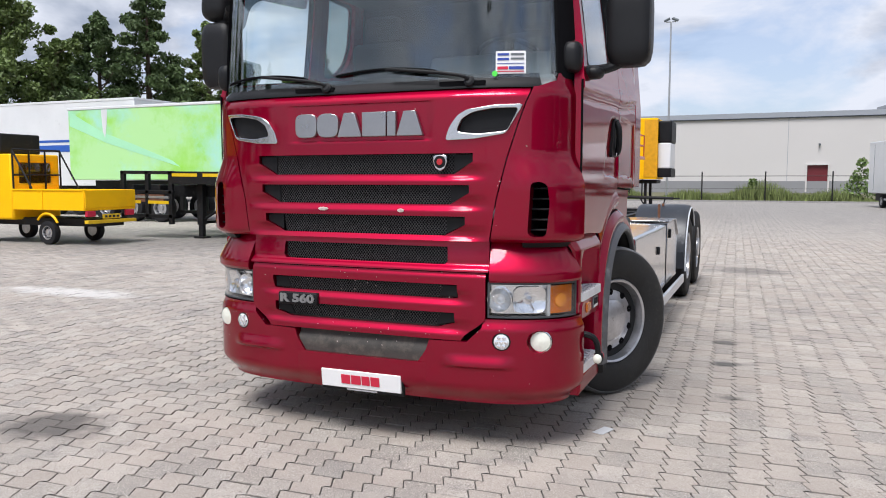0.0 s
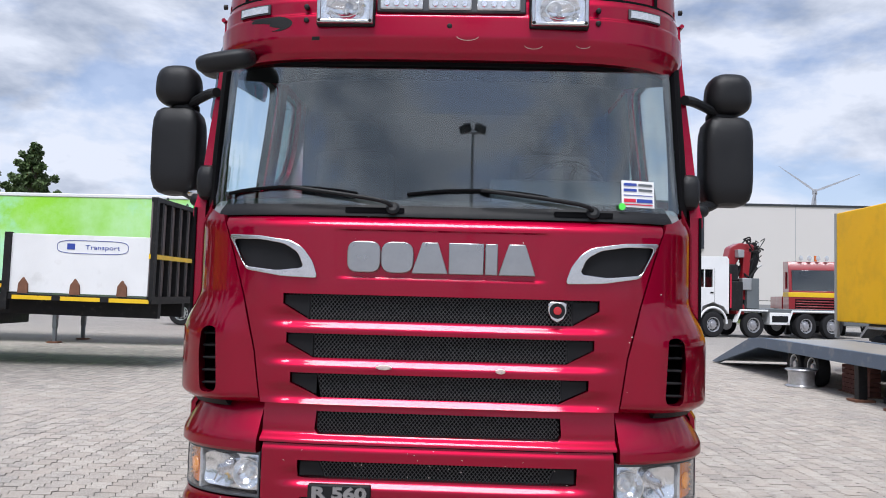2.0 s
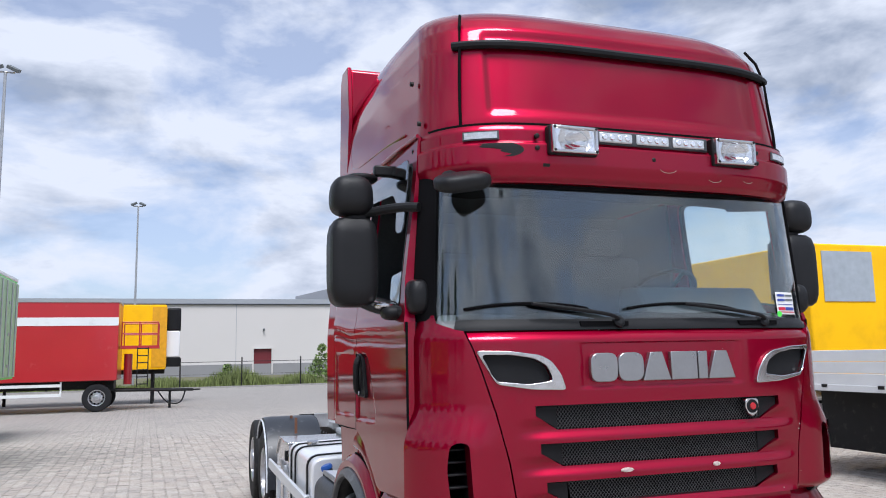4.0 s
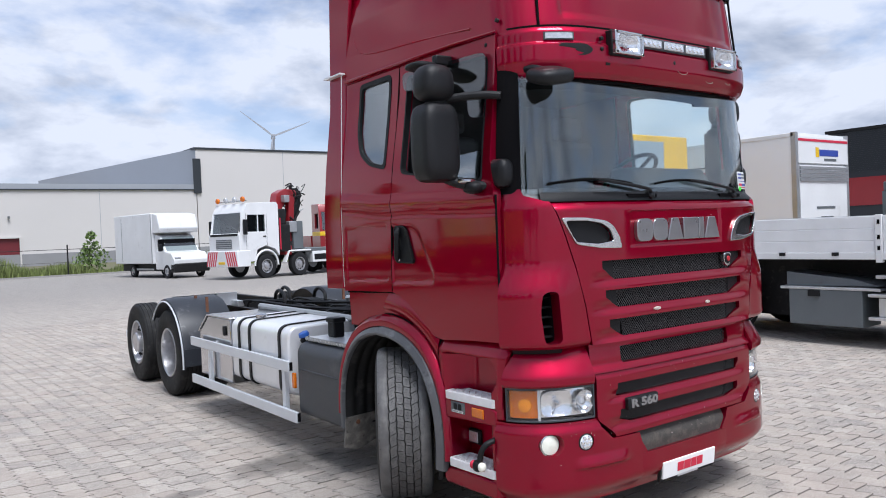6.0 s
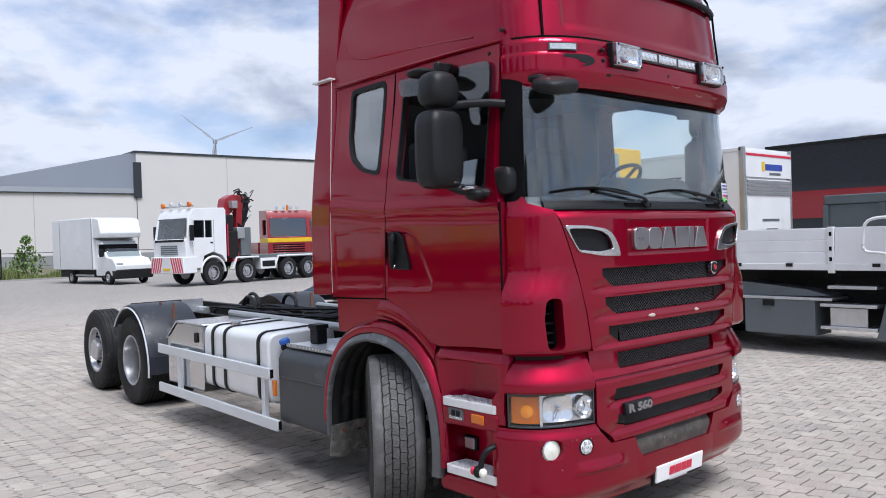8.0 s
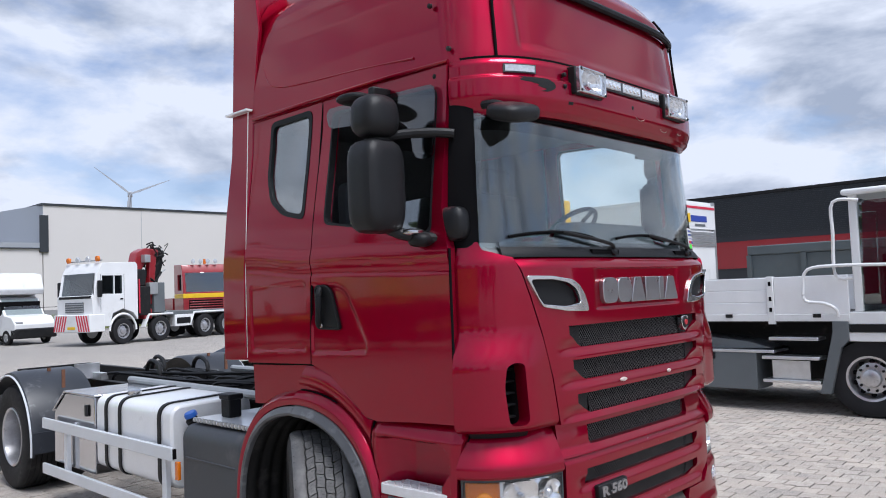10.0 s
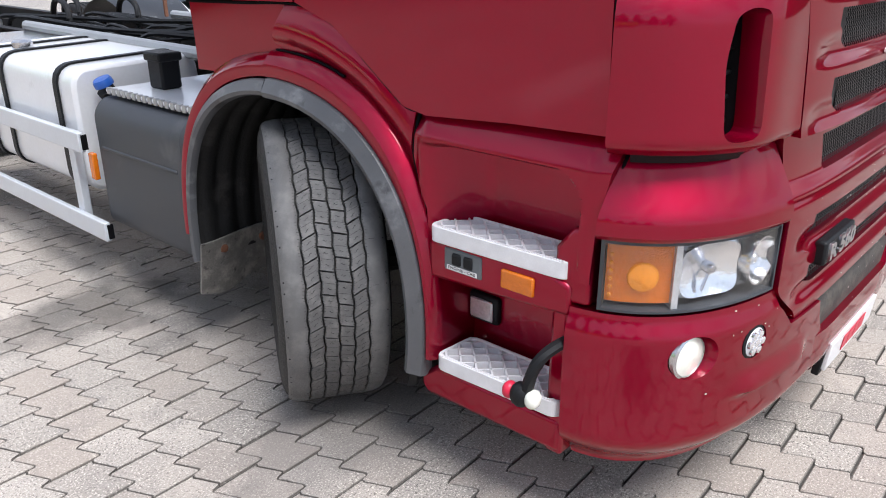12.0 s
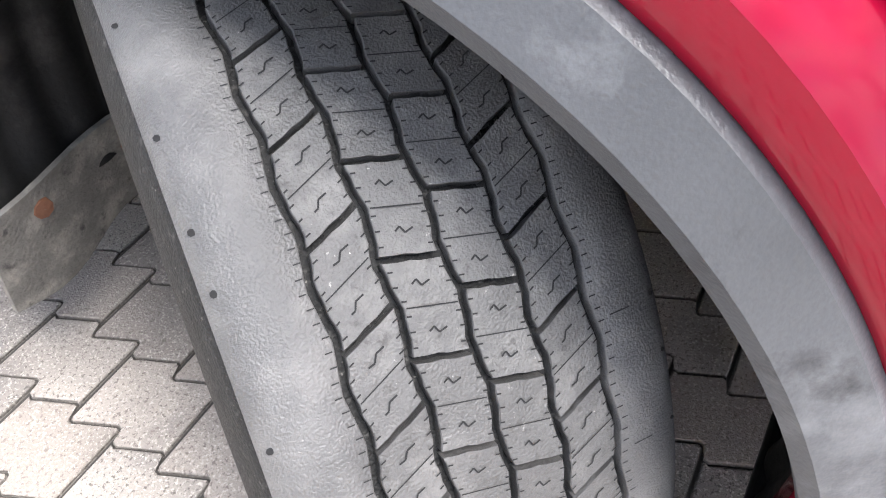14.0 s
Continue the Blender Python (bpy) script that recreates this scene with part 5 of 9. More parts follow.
    lampb = part("switch_panel", bxs(1.196, 1.210, 0.625, 0.765, 0.735, 0.805), GREYST, bar, "small grey panel with two push buttons", bevel=0.006)
    for y in (0.672, 0.715):
        part("push_button", bxs(1.205, 1.217, y - 0.016, y + 0.016, 0.758, 0.795), BLACK, lampb, bevel=0.006)
    part("print_strip", bxs(1.205, 1.2115, 0.640, 0.752, 0.740, 0.754), PLATEW, lampb)
    if sx < 0:
        writing("switch_lettering", "ENGINE - CAB", 0.013, 0.0004, Matrix.Translation((-1.2117, 0.696, 0.747)) @ LEFTW, TXTBLK, lampb, "small black ENGINE CAB lettering", 0.10)
    wl = part("work_lamp", bxs(1.02, 1.052, 0.685, 0.805, 0.505, 0.600), BLACK, unit, "small clear work lamp", bevel=0.012)
    part("work_lens", bxs(1.050, 1.060, 0.700, 0.790, 0.518, 0.587), LENSW, wl, bevel=0.006)
    stalk = part("width_lamp", tube(bend([(sx * 1.16, 0.34, 0.640), (sx * 1.25, 0.36, 0.625), (sx * 1.285, 0.38, 0.58), (sx * 1.29, 0.40, 0.50)]), 0.017, 8), BLACK, truck, "rubber stalk with small white and red lamp")
    part("lamp_body", blob(sx * 1.29 - 0.028, sx * 1.29 + 0.028, 0.385, 0.445, 0.455, 0.525, 2.4, 10), BLACK, stalk)
    part("white_lens", blob(sx * 1.29 - 0.026, sx * 1.29 + 0.026, 0.355, 0.397, 0.463, 0.517, 2.2, 10), CREAM, stalk)
    part("red_lens", blob(sx * 1.29 - 0.024, sx * 1.29 + 0.024, 0.435, 0.472, 0.465, 0.515, 2.2, 10), TXTRED, stalk)
    tb = lathe([(0.022, -0.004), (0.022, 0.003), (0.012, 0.004), (0.012, -0.004)], 16, Matrix.Translation((sx * 1.192, 0.268, 0.575)) @ turn_to((sx, -0.25, 0)), True)
    part("bolt_hole", tb, VOID, bumper)
    part("hex_bolt", lathe([(0.010, -0.004), (0.010, 0.006), (0.001, 0.007)], 6, Matrix.Translation((sx * 1.192, 0.268, 0.575)) @ turn_to((sx, -0.25, 0))), CHASSIS, bumper)

    # fender panel between the door and the arch
    arc = [(ARC_Y - 0.705 * math.cos(radians(a)), ARC_Z + 0.705 * math.sin(radians(a))) for a in (80, 70, 60, 50, 40, 30, 20)]
    fp = prism([(0.893, 1.203), (0.94, 1.215), (1.08, 1.32), (1.22, 1.42), (1.385, 1.452), (1.475, 1.445), (1.545, 1.32)] + arc + [(0.850, 0.74), (0.853, 0.90), (0.877, 0.97), (0.901, 1.036), (0.904, 1.056), (0.897, 1.148)], "x", min(sx * 1.10, sx * 1.192), max(sx * 1.10, sx * 1.192))
    slices(fp, "z", np.arange(0.78, 1.44, 0.013).tolist())
    slices(fp, "y", np.arange(0.86, 1.54, 0.013).tolist())

    def swell(c):
        r = math.hypot(c.y - ARC_Y, c.z - ARC_Z)
        return Vector((c.x + sx * (-0.018 + 0.022 * (ease(0.815, 0.850, r) - ease(0.868, 0.960, r))) * ease(0.86, 0.90, c.y), c.y, c.z))
    part("fender_panel", warp(fp, swell), RED, truck, "red panel between door and wheel arch", bevel=0.008)
    part("band_gap", tube([(sx * 1.179, *arch_at(radians(a), ARC_R + 0.152)) for a in range(66, 92, 4)], 0.005, 6), VOID, truck)
    part("door_gap", tube(bend([(sx * 1.184, y, z - 0.008) for y, z in ((0.88, 1.190), (0.95, 1.205), (1.08, 1.30), (1.22, 1.40), (1.385, 1.455), (1.70, 1.448), (2.04, 1.440))], 4), 0.007, 6), VOID, truck)
    # wheel arch: red outer band, grey lip, black liner
    def arch_band(r0, r1, x0, x1, a0, a1, n=40, sag=0.0, thin=None, knee=False):
        bm = bmesh.new()
        rings = []
        for k in range(n + 1):
            a = radians(a0 + (a1 - a0) * k / n)
            top = r1 if thin is None else r0 + (r1 - r0) * (thin + (1 - thin) * ease(10, 62, math.degrees(a)))
            prof_ = ((0, x0), (0, x1 - 0.022), (0.10, x1 - 0.007), (0.34, x1), (0.56, x1 - 0.002), (0.64, x1 - 0.008), (0.95, x1 + sag), (1, x1 - 0.010 + sag), (1, x0)) if knee else \
                ((0, x0), (0, x1 - 0.022), (0.10, x1 - 0.007), (0.34, x1), (0.66, x1 + sag * 0.6), (0.9, x1 + sag), (1, x1 - 0.014 + sag), (1, x0))
            rings.append([bm.verts.new((sx * x, *arch_at(a, r0 + (top - r0) * f))) for f, x in prof_])
        for p, q in zip(rings, rings[1:]):
            for i in range(len(p)):
                j = (i + 1) % len(p)
                bm.faces.new((p[i], p[j], q[j], q[i]))
        bm.faces.new(rings[0][::-1])
        bm.faces.new(rings[-1])
        return bm
    arch = part("wheel_arch", arch_band(ARC_R + 0.060, ARC_R + 0.150, 1.02, 1.226, -7, 92, sag=-0.036, thin=0.55, knee=True), RED, truck, "red front wheel arch")
    part("wheel_arch_rear", arch_band(ARC_R + 0.058, ARC_R + 0.140, 1.02, 1.215, 93, 181, sag=-0.036, knee=True), RED, arch)
    part("arch_lip", arch_band(ARC_R, ARC_R + 0.069, 1.185, 1.252, -13, 91, sag=-0.024), GREYPL, arch, "scratched grey plastic arch lip")
    part("arch_lip", arch_band(ARC_R + 0.004, ARC_R + 0.060, 1.205, 1.240, 92.5, 190, sag=-0.018), GREYPL, arch, "scratched grey plastic arch lip")
    liner, prev = bmesh.new(), None
    for k in range(49):
        a = radians(-20 + 210 * k / 48)
        row = [liner.verts.new((sx * x, *arch_at(a, ARC_R + 0.010 + 0.016 * (1 - abs(math.sin((x - 0.45) * 34)))))) for x in np.linspace(0.45, 1.22, 60)]
        if prev:
            for i in range(59):
                liner.faces.new((prev[i], prev[i + 1], row[i + 1], row[i]))
        prev = row
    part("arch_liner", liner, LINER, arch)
    # near-black wall: the dark inside the arch is its colour
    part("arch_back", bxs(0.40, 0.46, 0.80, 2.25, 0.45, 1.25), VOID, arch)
    flap = solid(lambda u, v: ((sx * (0.80 + 0.43 * u), 2.095 + 0.02 * math.sin(u * 5) + 0.05 * v, 0.475 - 0.25 * v + 0.02 * math.sin(u * 7) * v), (0, 1, 0)), 10, 6, 0.012)
    fl = part("mudflap", flap, MUD, truck, "dirty bent rubber mudflap")
    for x in (0.92, 1.12):
        part("flap_bolt", lathe([(0.02, 0), (0.018, 0.012), (0.001, 0.014)], 8, Matrix.Translation((sx * x, 2.098, 0.425)) @ turn_to((0, -1, 0))), RUST, fl)
# unseen plate, added to keep light off the ground behind the bumper
part("underbody_shield", box(-1.0, 1.0, 0.22, 0.92, 0.275, 0.300), CHASSIS, truck, "added dark plate that shades the ground under the nose", bevel=0.006)
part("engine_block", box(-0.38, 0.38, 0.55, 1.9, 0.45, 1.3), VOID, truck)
part("front_axle", tube([(-0.95, 1.42, 0.52), (-0.6, 1.42, 0.42), (0.6, 1.42, 0.42), (0.95, 1.42, 0.52)], 0.06, 8), CHASSIS, truck)


def tyre_profile(R, W, rim_r):
    h = W / 2
    return [(rim_r, -h * 0.78), (rim_r + 0.03, -h * 0.90), (R - 0.13, -h * 1.0), (R - 0.085, -h * 0.99), (R - 0.05, -h * 0.965), (R - 0.028, -h * 0.925), (R - 0.012, -h * 0.86), (R - 0.006, -h * 0.60),
            (R - 0.006, h * 0.60), (R - 0.012, h * 0.86), (R - 0.028, h * 0.925), (R - 0.05, h * 0.965), (R - 0.085, h * 0.99), (R - 0.13, h * 1.0), (rim_r + 0.03, h * 0.90), (rim_r, h * 0.78)]


def worn_tread(R, h, m, holder, seg):
    """Four rows of blocks between wavy grooves, with sipes, and two closed shoulders."""
    N, span = 43, 0.196
    pitch, wrow = 2 * math.pi / N, span / 4
    slant = (-0.27, 0.12, 0.12, -0.27)

    def at(x, a, r):
        return m @ Vector((x, r * math.cos(a), r * math.sin(a)))

    def wave(a):
        u = (a / pitch) % 1.0
        return 0.0026 * (4 * abs(u - 0.5) - 1) + 0.0008 * math.sin(u * 6 * math.pi)
    gr = bmesh.new()
    add_lathe(gr, [(R - 0.009, -span / 2 - 0.007), (R - 0.0085, -span / 4), (R - 0.0085, span / 4), (R - 0.009, span / 2 + 0.007)], seg, m)
    part("groove_base", gr, GROOVE, holder)
    bl, sp = bmesh.new(), bmesh.new()

    def cut(xa, aa, xb, ab, w=0.0006):
        e = Vector((xb - xa, (ab - aa) * R)).normalized() * w
        q = [(xa - e.y, aa + e.x / R), (xb - e.y, ab + e.x / R), (xb + e.y, ab - e.x / R), (xa + e.y, aa - e.x / R)]
        sp.faces.new([sp.verts.new(at(x, a, R + 0.0067)) for x, a in q])
    for r in range(4):
        x0, x1 = -span / 2 + r * wrow + 0.0032, -span / 2 + (r + 1) * wrow - 0.0032
        for k in range(N):
            a0 = pitch * (k + (0.5 if r % 2 else 0))

            def put(tx, ta):
                a = a0 + (ta + slant[r] * (tx - 0.5)) * pitch
                return x0 + (x1 - x0) * tx + wave(a), a
            ring = [put(0, t) for t in np.linspace(0.965, 0.035, 9)] + [put(0.33, 0.030), put(0.55, 0.044), put(0.75, 0.034)] + [put(1, t) for t in np.linspace(0.035, 0.965, 9)] + [put(0.75, 0.958), put(0.55, 0.970), put(0.33, 0.957)]
            top = [bl.verts.new(at(x + (0.0008 if x < (x0 + x1) / 2 else -0.0008), a, R + 0.006)) for x, a in ring]
            mid = [bl.verts.new(at(x, a, R + 0.0048)) for x, a in ring]
            low = [bl.verts.new(at(x, a, R - 0.0095)) for x, a in ring]
            bl.faces.new(top)
            for hi_, lo_ in ((top, mid), (mid, low)):
                for i in range(len(ring)):
                    j = (i + 1) % len(ring)
                    bl.faces.new((hi_[i], lo_[i], lo_[j], hi_[j]))
            cut(*put(0.03, 0.5), *put(0.97, 0.5), 0.0005)
            for half in (0.26, 0.74):
                c, d = put(0.5, half), put(0.56, half)
                (xa, aa), (xb, ab) = put(0.34, half + 0.02), put(0.66, half - 0.02)
                k2 = 0.05 * pitch * (1 if slant[r] > 0 else -1)
                cut(xa, aa, c[0], c[1] - k2 * 0.5, 0.0007)
                cut(c[0], c[1] - k2 * 0.5, d[0], d[1] + k2 * 0.8, 0.0007)
                cut(d[0], d[1] + k2 * 0.8, xb, ab + k2 * 0.3, 0.0007)
            for j in range(6):
                for tx, tx2 in ((0.01, 0.10), (0.99, 0.90)):
                    cut(*put(tx, 0.12 + 0.15 * j), *put(tx2, 0.12 + 0.15 * j), 0.0006)
    tagged(part("tread", bl, TREAD, holder), "worn tyre tread blocks", kind="stuff")
    tagged(part("sipe", sp, GROOVE, holder), "fine cuts in the tread", kind="stuff")
    sh, nick = bmesh.new(), bmesh.new()
    n_seg, inner = N * 6, span / 2 + 0.0034
    for s_ in (-1, 1):
        rings = []
        for i in range(n_seg):
            a = 2 * math.pi * i / n_seg
            xi = s_ * inner + wave(a)
            rings.append([sh.verts.new(at(x, a, r_)) for x, r_ in ((xi, R - 0.0095), (xi, R + 0.0050), (xi + s_ * 0.001, R + 0.006), (s_ * h * 0.70, R + 0.0052), (s_ * h * 0.80, R + 0.001), (s_ * h * 0.865, R - 0.006), (s_ * h * 0.905, R - 0.016), (s_ * h * 0.88, R - 0.022))])
        for i in range(n_seg):
            p_, q_ = rings[i], rings[(i + 1) % n_seg]
            for k in range(8):
                sh.faces.new((p_[k], p_[(k + 1) % 8], q_[(k + 1) % 8], q_[k]))
        for i in range(N * 7):   # fine comb along the outer groove
            a = 2 * math.pi * i / (N * 7)
            xi, e = s_ * (inner + 0.001) + wave(a), 0.0005 / R
            nick.faces.new([nick.verts.new(at(x, a + d, R + 0.0066)) for x, d in ((xi, -e), (xi + s_ * 0.0055, -e), (xi + s_ * 0.0055, e), (xi, e))])
        for i in range(N):   # wear holes on the rounded shoulder, and cuts across the inner one
            a = pitch * (i + 0.3 * math.sin(i * 2.3))
            if s_ < 0:
                add_lathe(nick, [(0.0022, 0), (0.001, 0.0004)], 6, Matrix.Translation(at(s_ * h * 0.845, a, R - 0.0030)) @ turn_to(at(s_ * h * 0.3, a, 1.0) - at(0, a, 0)))
                if i % 2:
                    e = 0.0005 / R
                    nick.faces.new([nick.verts.new(at(s_ * x, a + d, r_)) for x, r_, d in ((inner + 0.012, R + 0.0064, -e), (h * 0.70, R + 0.0058, -e), (h * 0.70, R + 0.0058, e), (inner + 0.012, R + 0.0064, e))])
            else:
                add_lathe(nick, [(0.0030, 0), (0.0015, 0.0004)], 7, Matrix.Translation(at(s_ * h * 0.858, a, R - 0.0044)) @ turn_to(at(s_ * h * 0.6, a, 1.0) - at(0, a, 0)))
    tagged(part("shoulder_nick", nick, GROOVE, holder), "small nicks in the tyre shoulder", kind="stuff")
    part("tyre_shoulder", sh, SHOULDER, holder, "worn smooth tyre shoulder", angle=0.9)


def wheel(name, R, W, m, parent, label, style="steer", tread=True, seg=64):
    """Turns about x; x points outward."""
    holder = part(name, lathe(tyre_profile(R, W, 0.285), seg * (2 if tread else 1), m, True), SIDEWALL if tread else RUBBER, parent, label, angle=0.9)
    h = W / 2
    if tread:
        worn_tread(R, h, m, holder, seg)
    if style == "steer":
        prof = [(0.001, -h * 0.75), (0.288, -h * 0.75), (0.290, h * 0.72), (0.296, h * 0.86), (0.290, h * 0.90), (0.276, h * 0.86), (0.266, h * 0.60), (0.256, h * 0.10), (0.246, h * 0.14), (0.238, h * 0.42), (0.228, h * 0.52), (0.200, h * 0.58), (0.158, h * 0.62), (0.150, h * 0.63), (0.146, h * 0.68), (0.125, h * 0.74), (0.001, h * 0.76)]
        nut_r, nut_x = 0.172, h * 0.60
    elif style == "tag":
        prof = [(0.001, -h * 0.75), (0.288, -h * 0.75), (0.290, h * 0.72), (0.296, h * 0.88), (0.288, h * 0.92), (0.272, h * 0.86), (0.262, h * 0.50), (0.250, h * 0.36), (0.225, h * 0.45), (0.205, h * 0.52), (0.150, h * 0.54), (0.138, h * 0.56), (0.134, h * 0.95), (0.120, h * 1.05), (0.001, h * 1.05)]
        nut_r, nut_x = 0.172, h * 0.54
    else:  # deep dish of a twin wheel
        prof = [(0.001, -h * 0.85), (0.288, -h * 0.85), (0.290, h * 0.72), (0.297, h * 0.90), (0.288, h * 0.93), (0.272, h * 0.86), (0.262, h * 0.4), (0.255, -h * 0.55), (0.235, -h * 0.62), (0.150, -h * 0.60), (0.138, -h * 0.58), (0.134, -h * 0.05), (0.118, h * 0.02), (0.001, h * 0.02)]
        nut_r, nut_x = 0.185, -h * 0.60
    rim = part("rim", lathe(prof, 48, m), RIM, holder, "silver steel rim", angle=0.5)
    for k in range(10):
        a = 2 * math.pi * k / 10
        mm = m @ Matrix.Translation((nut_x, nut_r * math.cos(a), nut_r * math.sin(a)))
        if style != "steer":
            part("wheel_nut", lathe([(0.017, 0), (0.017, 0.022), (0.010, 0.030), (0.001, 0.031)], 6, mm), CHASSIS, rim)
        a += math.pi / 10
        hr = 0.199 if style == "steer" else 0.228
        mm = m @ Matrix.Translation((h * 0.575 if style == "steer" else nut_x - 0.012 if style != "dish" else nut_x, hr * math.cos(a), hr * math.sin(a)))
        part("rim_hole", lathe([(0.025, -0.004), (0.023, 0.005), (0.001, 0.0052)], 14, mm), VOID, rim)
    return holder


RT = 0.522
for sx in (-1, 1):
    steer_m = Matrix.Translation((sx * 1.065, 1.525, RT)) @ pose(0, 0, 0, 0, 0, -33.0 if sx > 0 else 180 - 33.0)
    wheel("front_wheel", RT - 0.006, 0.378, steer_m, truck, "steered front wheel with worn road tyre" if sx < 0 else "steered front wheel with silver rim")
    for y, st, off in ((6.50, "dish", 0.0), (7.90, "tag", 0.0)):
        wm = Matrix.Translation((sx * 1.085, y, RT)) @ pose(0, 0, 0, 0, 0, 0 if sx > 0 else 180)
        wheel("drive_wheel" if st == "dish" else "tag_wheel", RT, 0.315, wm, truck, "twin rear wheel with deep silver rim" if st == "dish" else "trailing rear wheel with silver hub", st, tread=False)
        if st == "dish":
            part("inner_tyre", lathe(tyre_profile(RT, 0.30, 0.29), 48, Matrix.Translation((sx * 0.74, y, RT)), True), RUBBER, truck, angle=0.9)
    # ribs round the rear tyres
    for y in (6.50, 7.90):
        rb = bmesh.new()
        for xk in (-0.10, -0.05, 0.0, 0.05, 0.10):
            add_lathe(rb, [(RT - 0.004, xk - 0.019), (RT + 0.004, xk - 0.017), (RT + 0.004, xk + 0.017), (RT - 0.004, xk + 0.019)], 64, Matrix.Translation((sx * 1.085, y, RT)), True)
        part("tyre_rib", rb, RUBBER, truck)

# chassis
rail_l = [(2.0, 0.80), (8.75, 0.80), (8.75, 1.03), (2.0, 1.03)]
for sx in (-1, 1):
    rl = part("chassis_rail", prism([(y, z) for y, z in rail_l], "x", min(sx * 0.38, sx * 0.39), max(sx * 0.38, sx * 0.39)), CHASSIS, truck, "long black chassis rail")
    for z in (0.80, 1.022):
        part("rail_flange", box(min(sx * 0.39, sx * 0.46), max(sx * 0.39, sx * 0.46), 2.0, 8.75, z, z + 0.009), CHASSIS, rl)
    for k in range(34):
        y = 2.3 + k * 0.19
        part("rail_bolt", lathe([(0.012, 0), (0.012, 0.010), (0.001, 0.012)], 6, Matrix.Translation((sx * 0.39, y, 0.92)) @ turn_to((sx, 0, 0))), GALV, rl)
    part("air_pipe", tube([(sx * 0.56, 2.1, 1.09), (sx * 0.56, 5.2, 1.10)], 0.035, 10), GALV, truck, "grey pipe along the chassis")
for y in (2.6, 3.9, 5.2, 5.85, 7.2, 8.6):
    part("cross_member", box(-0.38, 0.38, y, y + 0.12, 0.82, 1.0), CHASSIS, truck, bevel=0.01)
for y in (6.50, 7.90):
    part("rear_axle", tube([(-0.95, y, RT), (0.95, y, RT)], 0.075, 10), CHASSIS, truck)
    part("axle_bulge", blob(-0.26, 0.26, y - 0.24, y + 0.24, RT - 0.22, RT + 0.24, 2.4, 12), CHASSIS, truck)
    for sx in (-1, 1):
        part("air_spring", lathe([(0.11, 0), (0.14, 0.06), (0.12, 0.12), (0.14, 0.18), (0.11, 0.25)], 18, Matrix.Translation((sx * 0.46, y + 0.34, 0.55)) @ turn_to((0, 0, 1))), VOID, truck)
rng = random.Random(4)
for k in range(16):
    y0 = 2.2 + rng.random() * 1.5
    y1 = y0 + 0.8 + rng.random() * 2.6
    xa, xb = rng.uniform(-0.36, 0.36), rng.uniform(-0.36, 0.36)
    part("air_hose", tube(bend([(xa, y0, 1.0), (xa * 0.8 + 0.1, y0 + 0.2, 1.10 + rng.random() * 0.07), ((xa + xb) / 2, (y0 + y1) / 2, 1.05 + rng.random() * 0.06), (xb, y1 - 0.2, 1.10), (xb, y1, 0.98)], 4), 0.012 + 0.008 * rng.random(), 6), BLACK, truck)
for k, (x, y) in enumerate(((-0.25, 5.5), (0.2, 5.35), (0.05, 6.0))):
    part("hose_loop", tube(bend([(x, y - 0.25, 1.02), (x + 0.03, y - 0.2, 1.18), (x + 0.06, y, 1.24), (x + 0.1, y + 0.2, 1.18), (x + 0.12, y + 0.3, 1.0)], 5), 0.022, 8), BLACK, truck)
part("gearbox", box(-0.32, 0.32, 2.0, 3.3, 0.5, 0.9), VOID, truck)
part("chassis_end_plate", box(-0.46, 0.46, 8.72, 8.78, 0.72, 1.04), CHASSIS, truck)
part("rear_bracket", box(-1.16, -1.02, 8.60, 8.74, 0.52, 0.62), WHITE, truck)
part("rear_beam", tube([(-1.1, 8.66, 0.57), (1.1, 8.66, 0.57)], 0.035, 8), CHASSIS, truck)
br = part("valve_bracket", box(-0.62, -0.36, 6.42, 6.46, 1.04, 1.20), ALU, truck, "small bare metal bracket on the chassis")
part("bracket_foot", box(-0.44, -0.36, 6.2, 6.46, 1.03, 1.10), ALU, br)

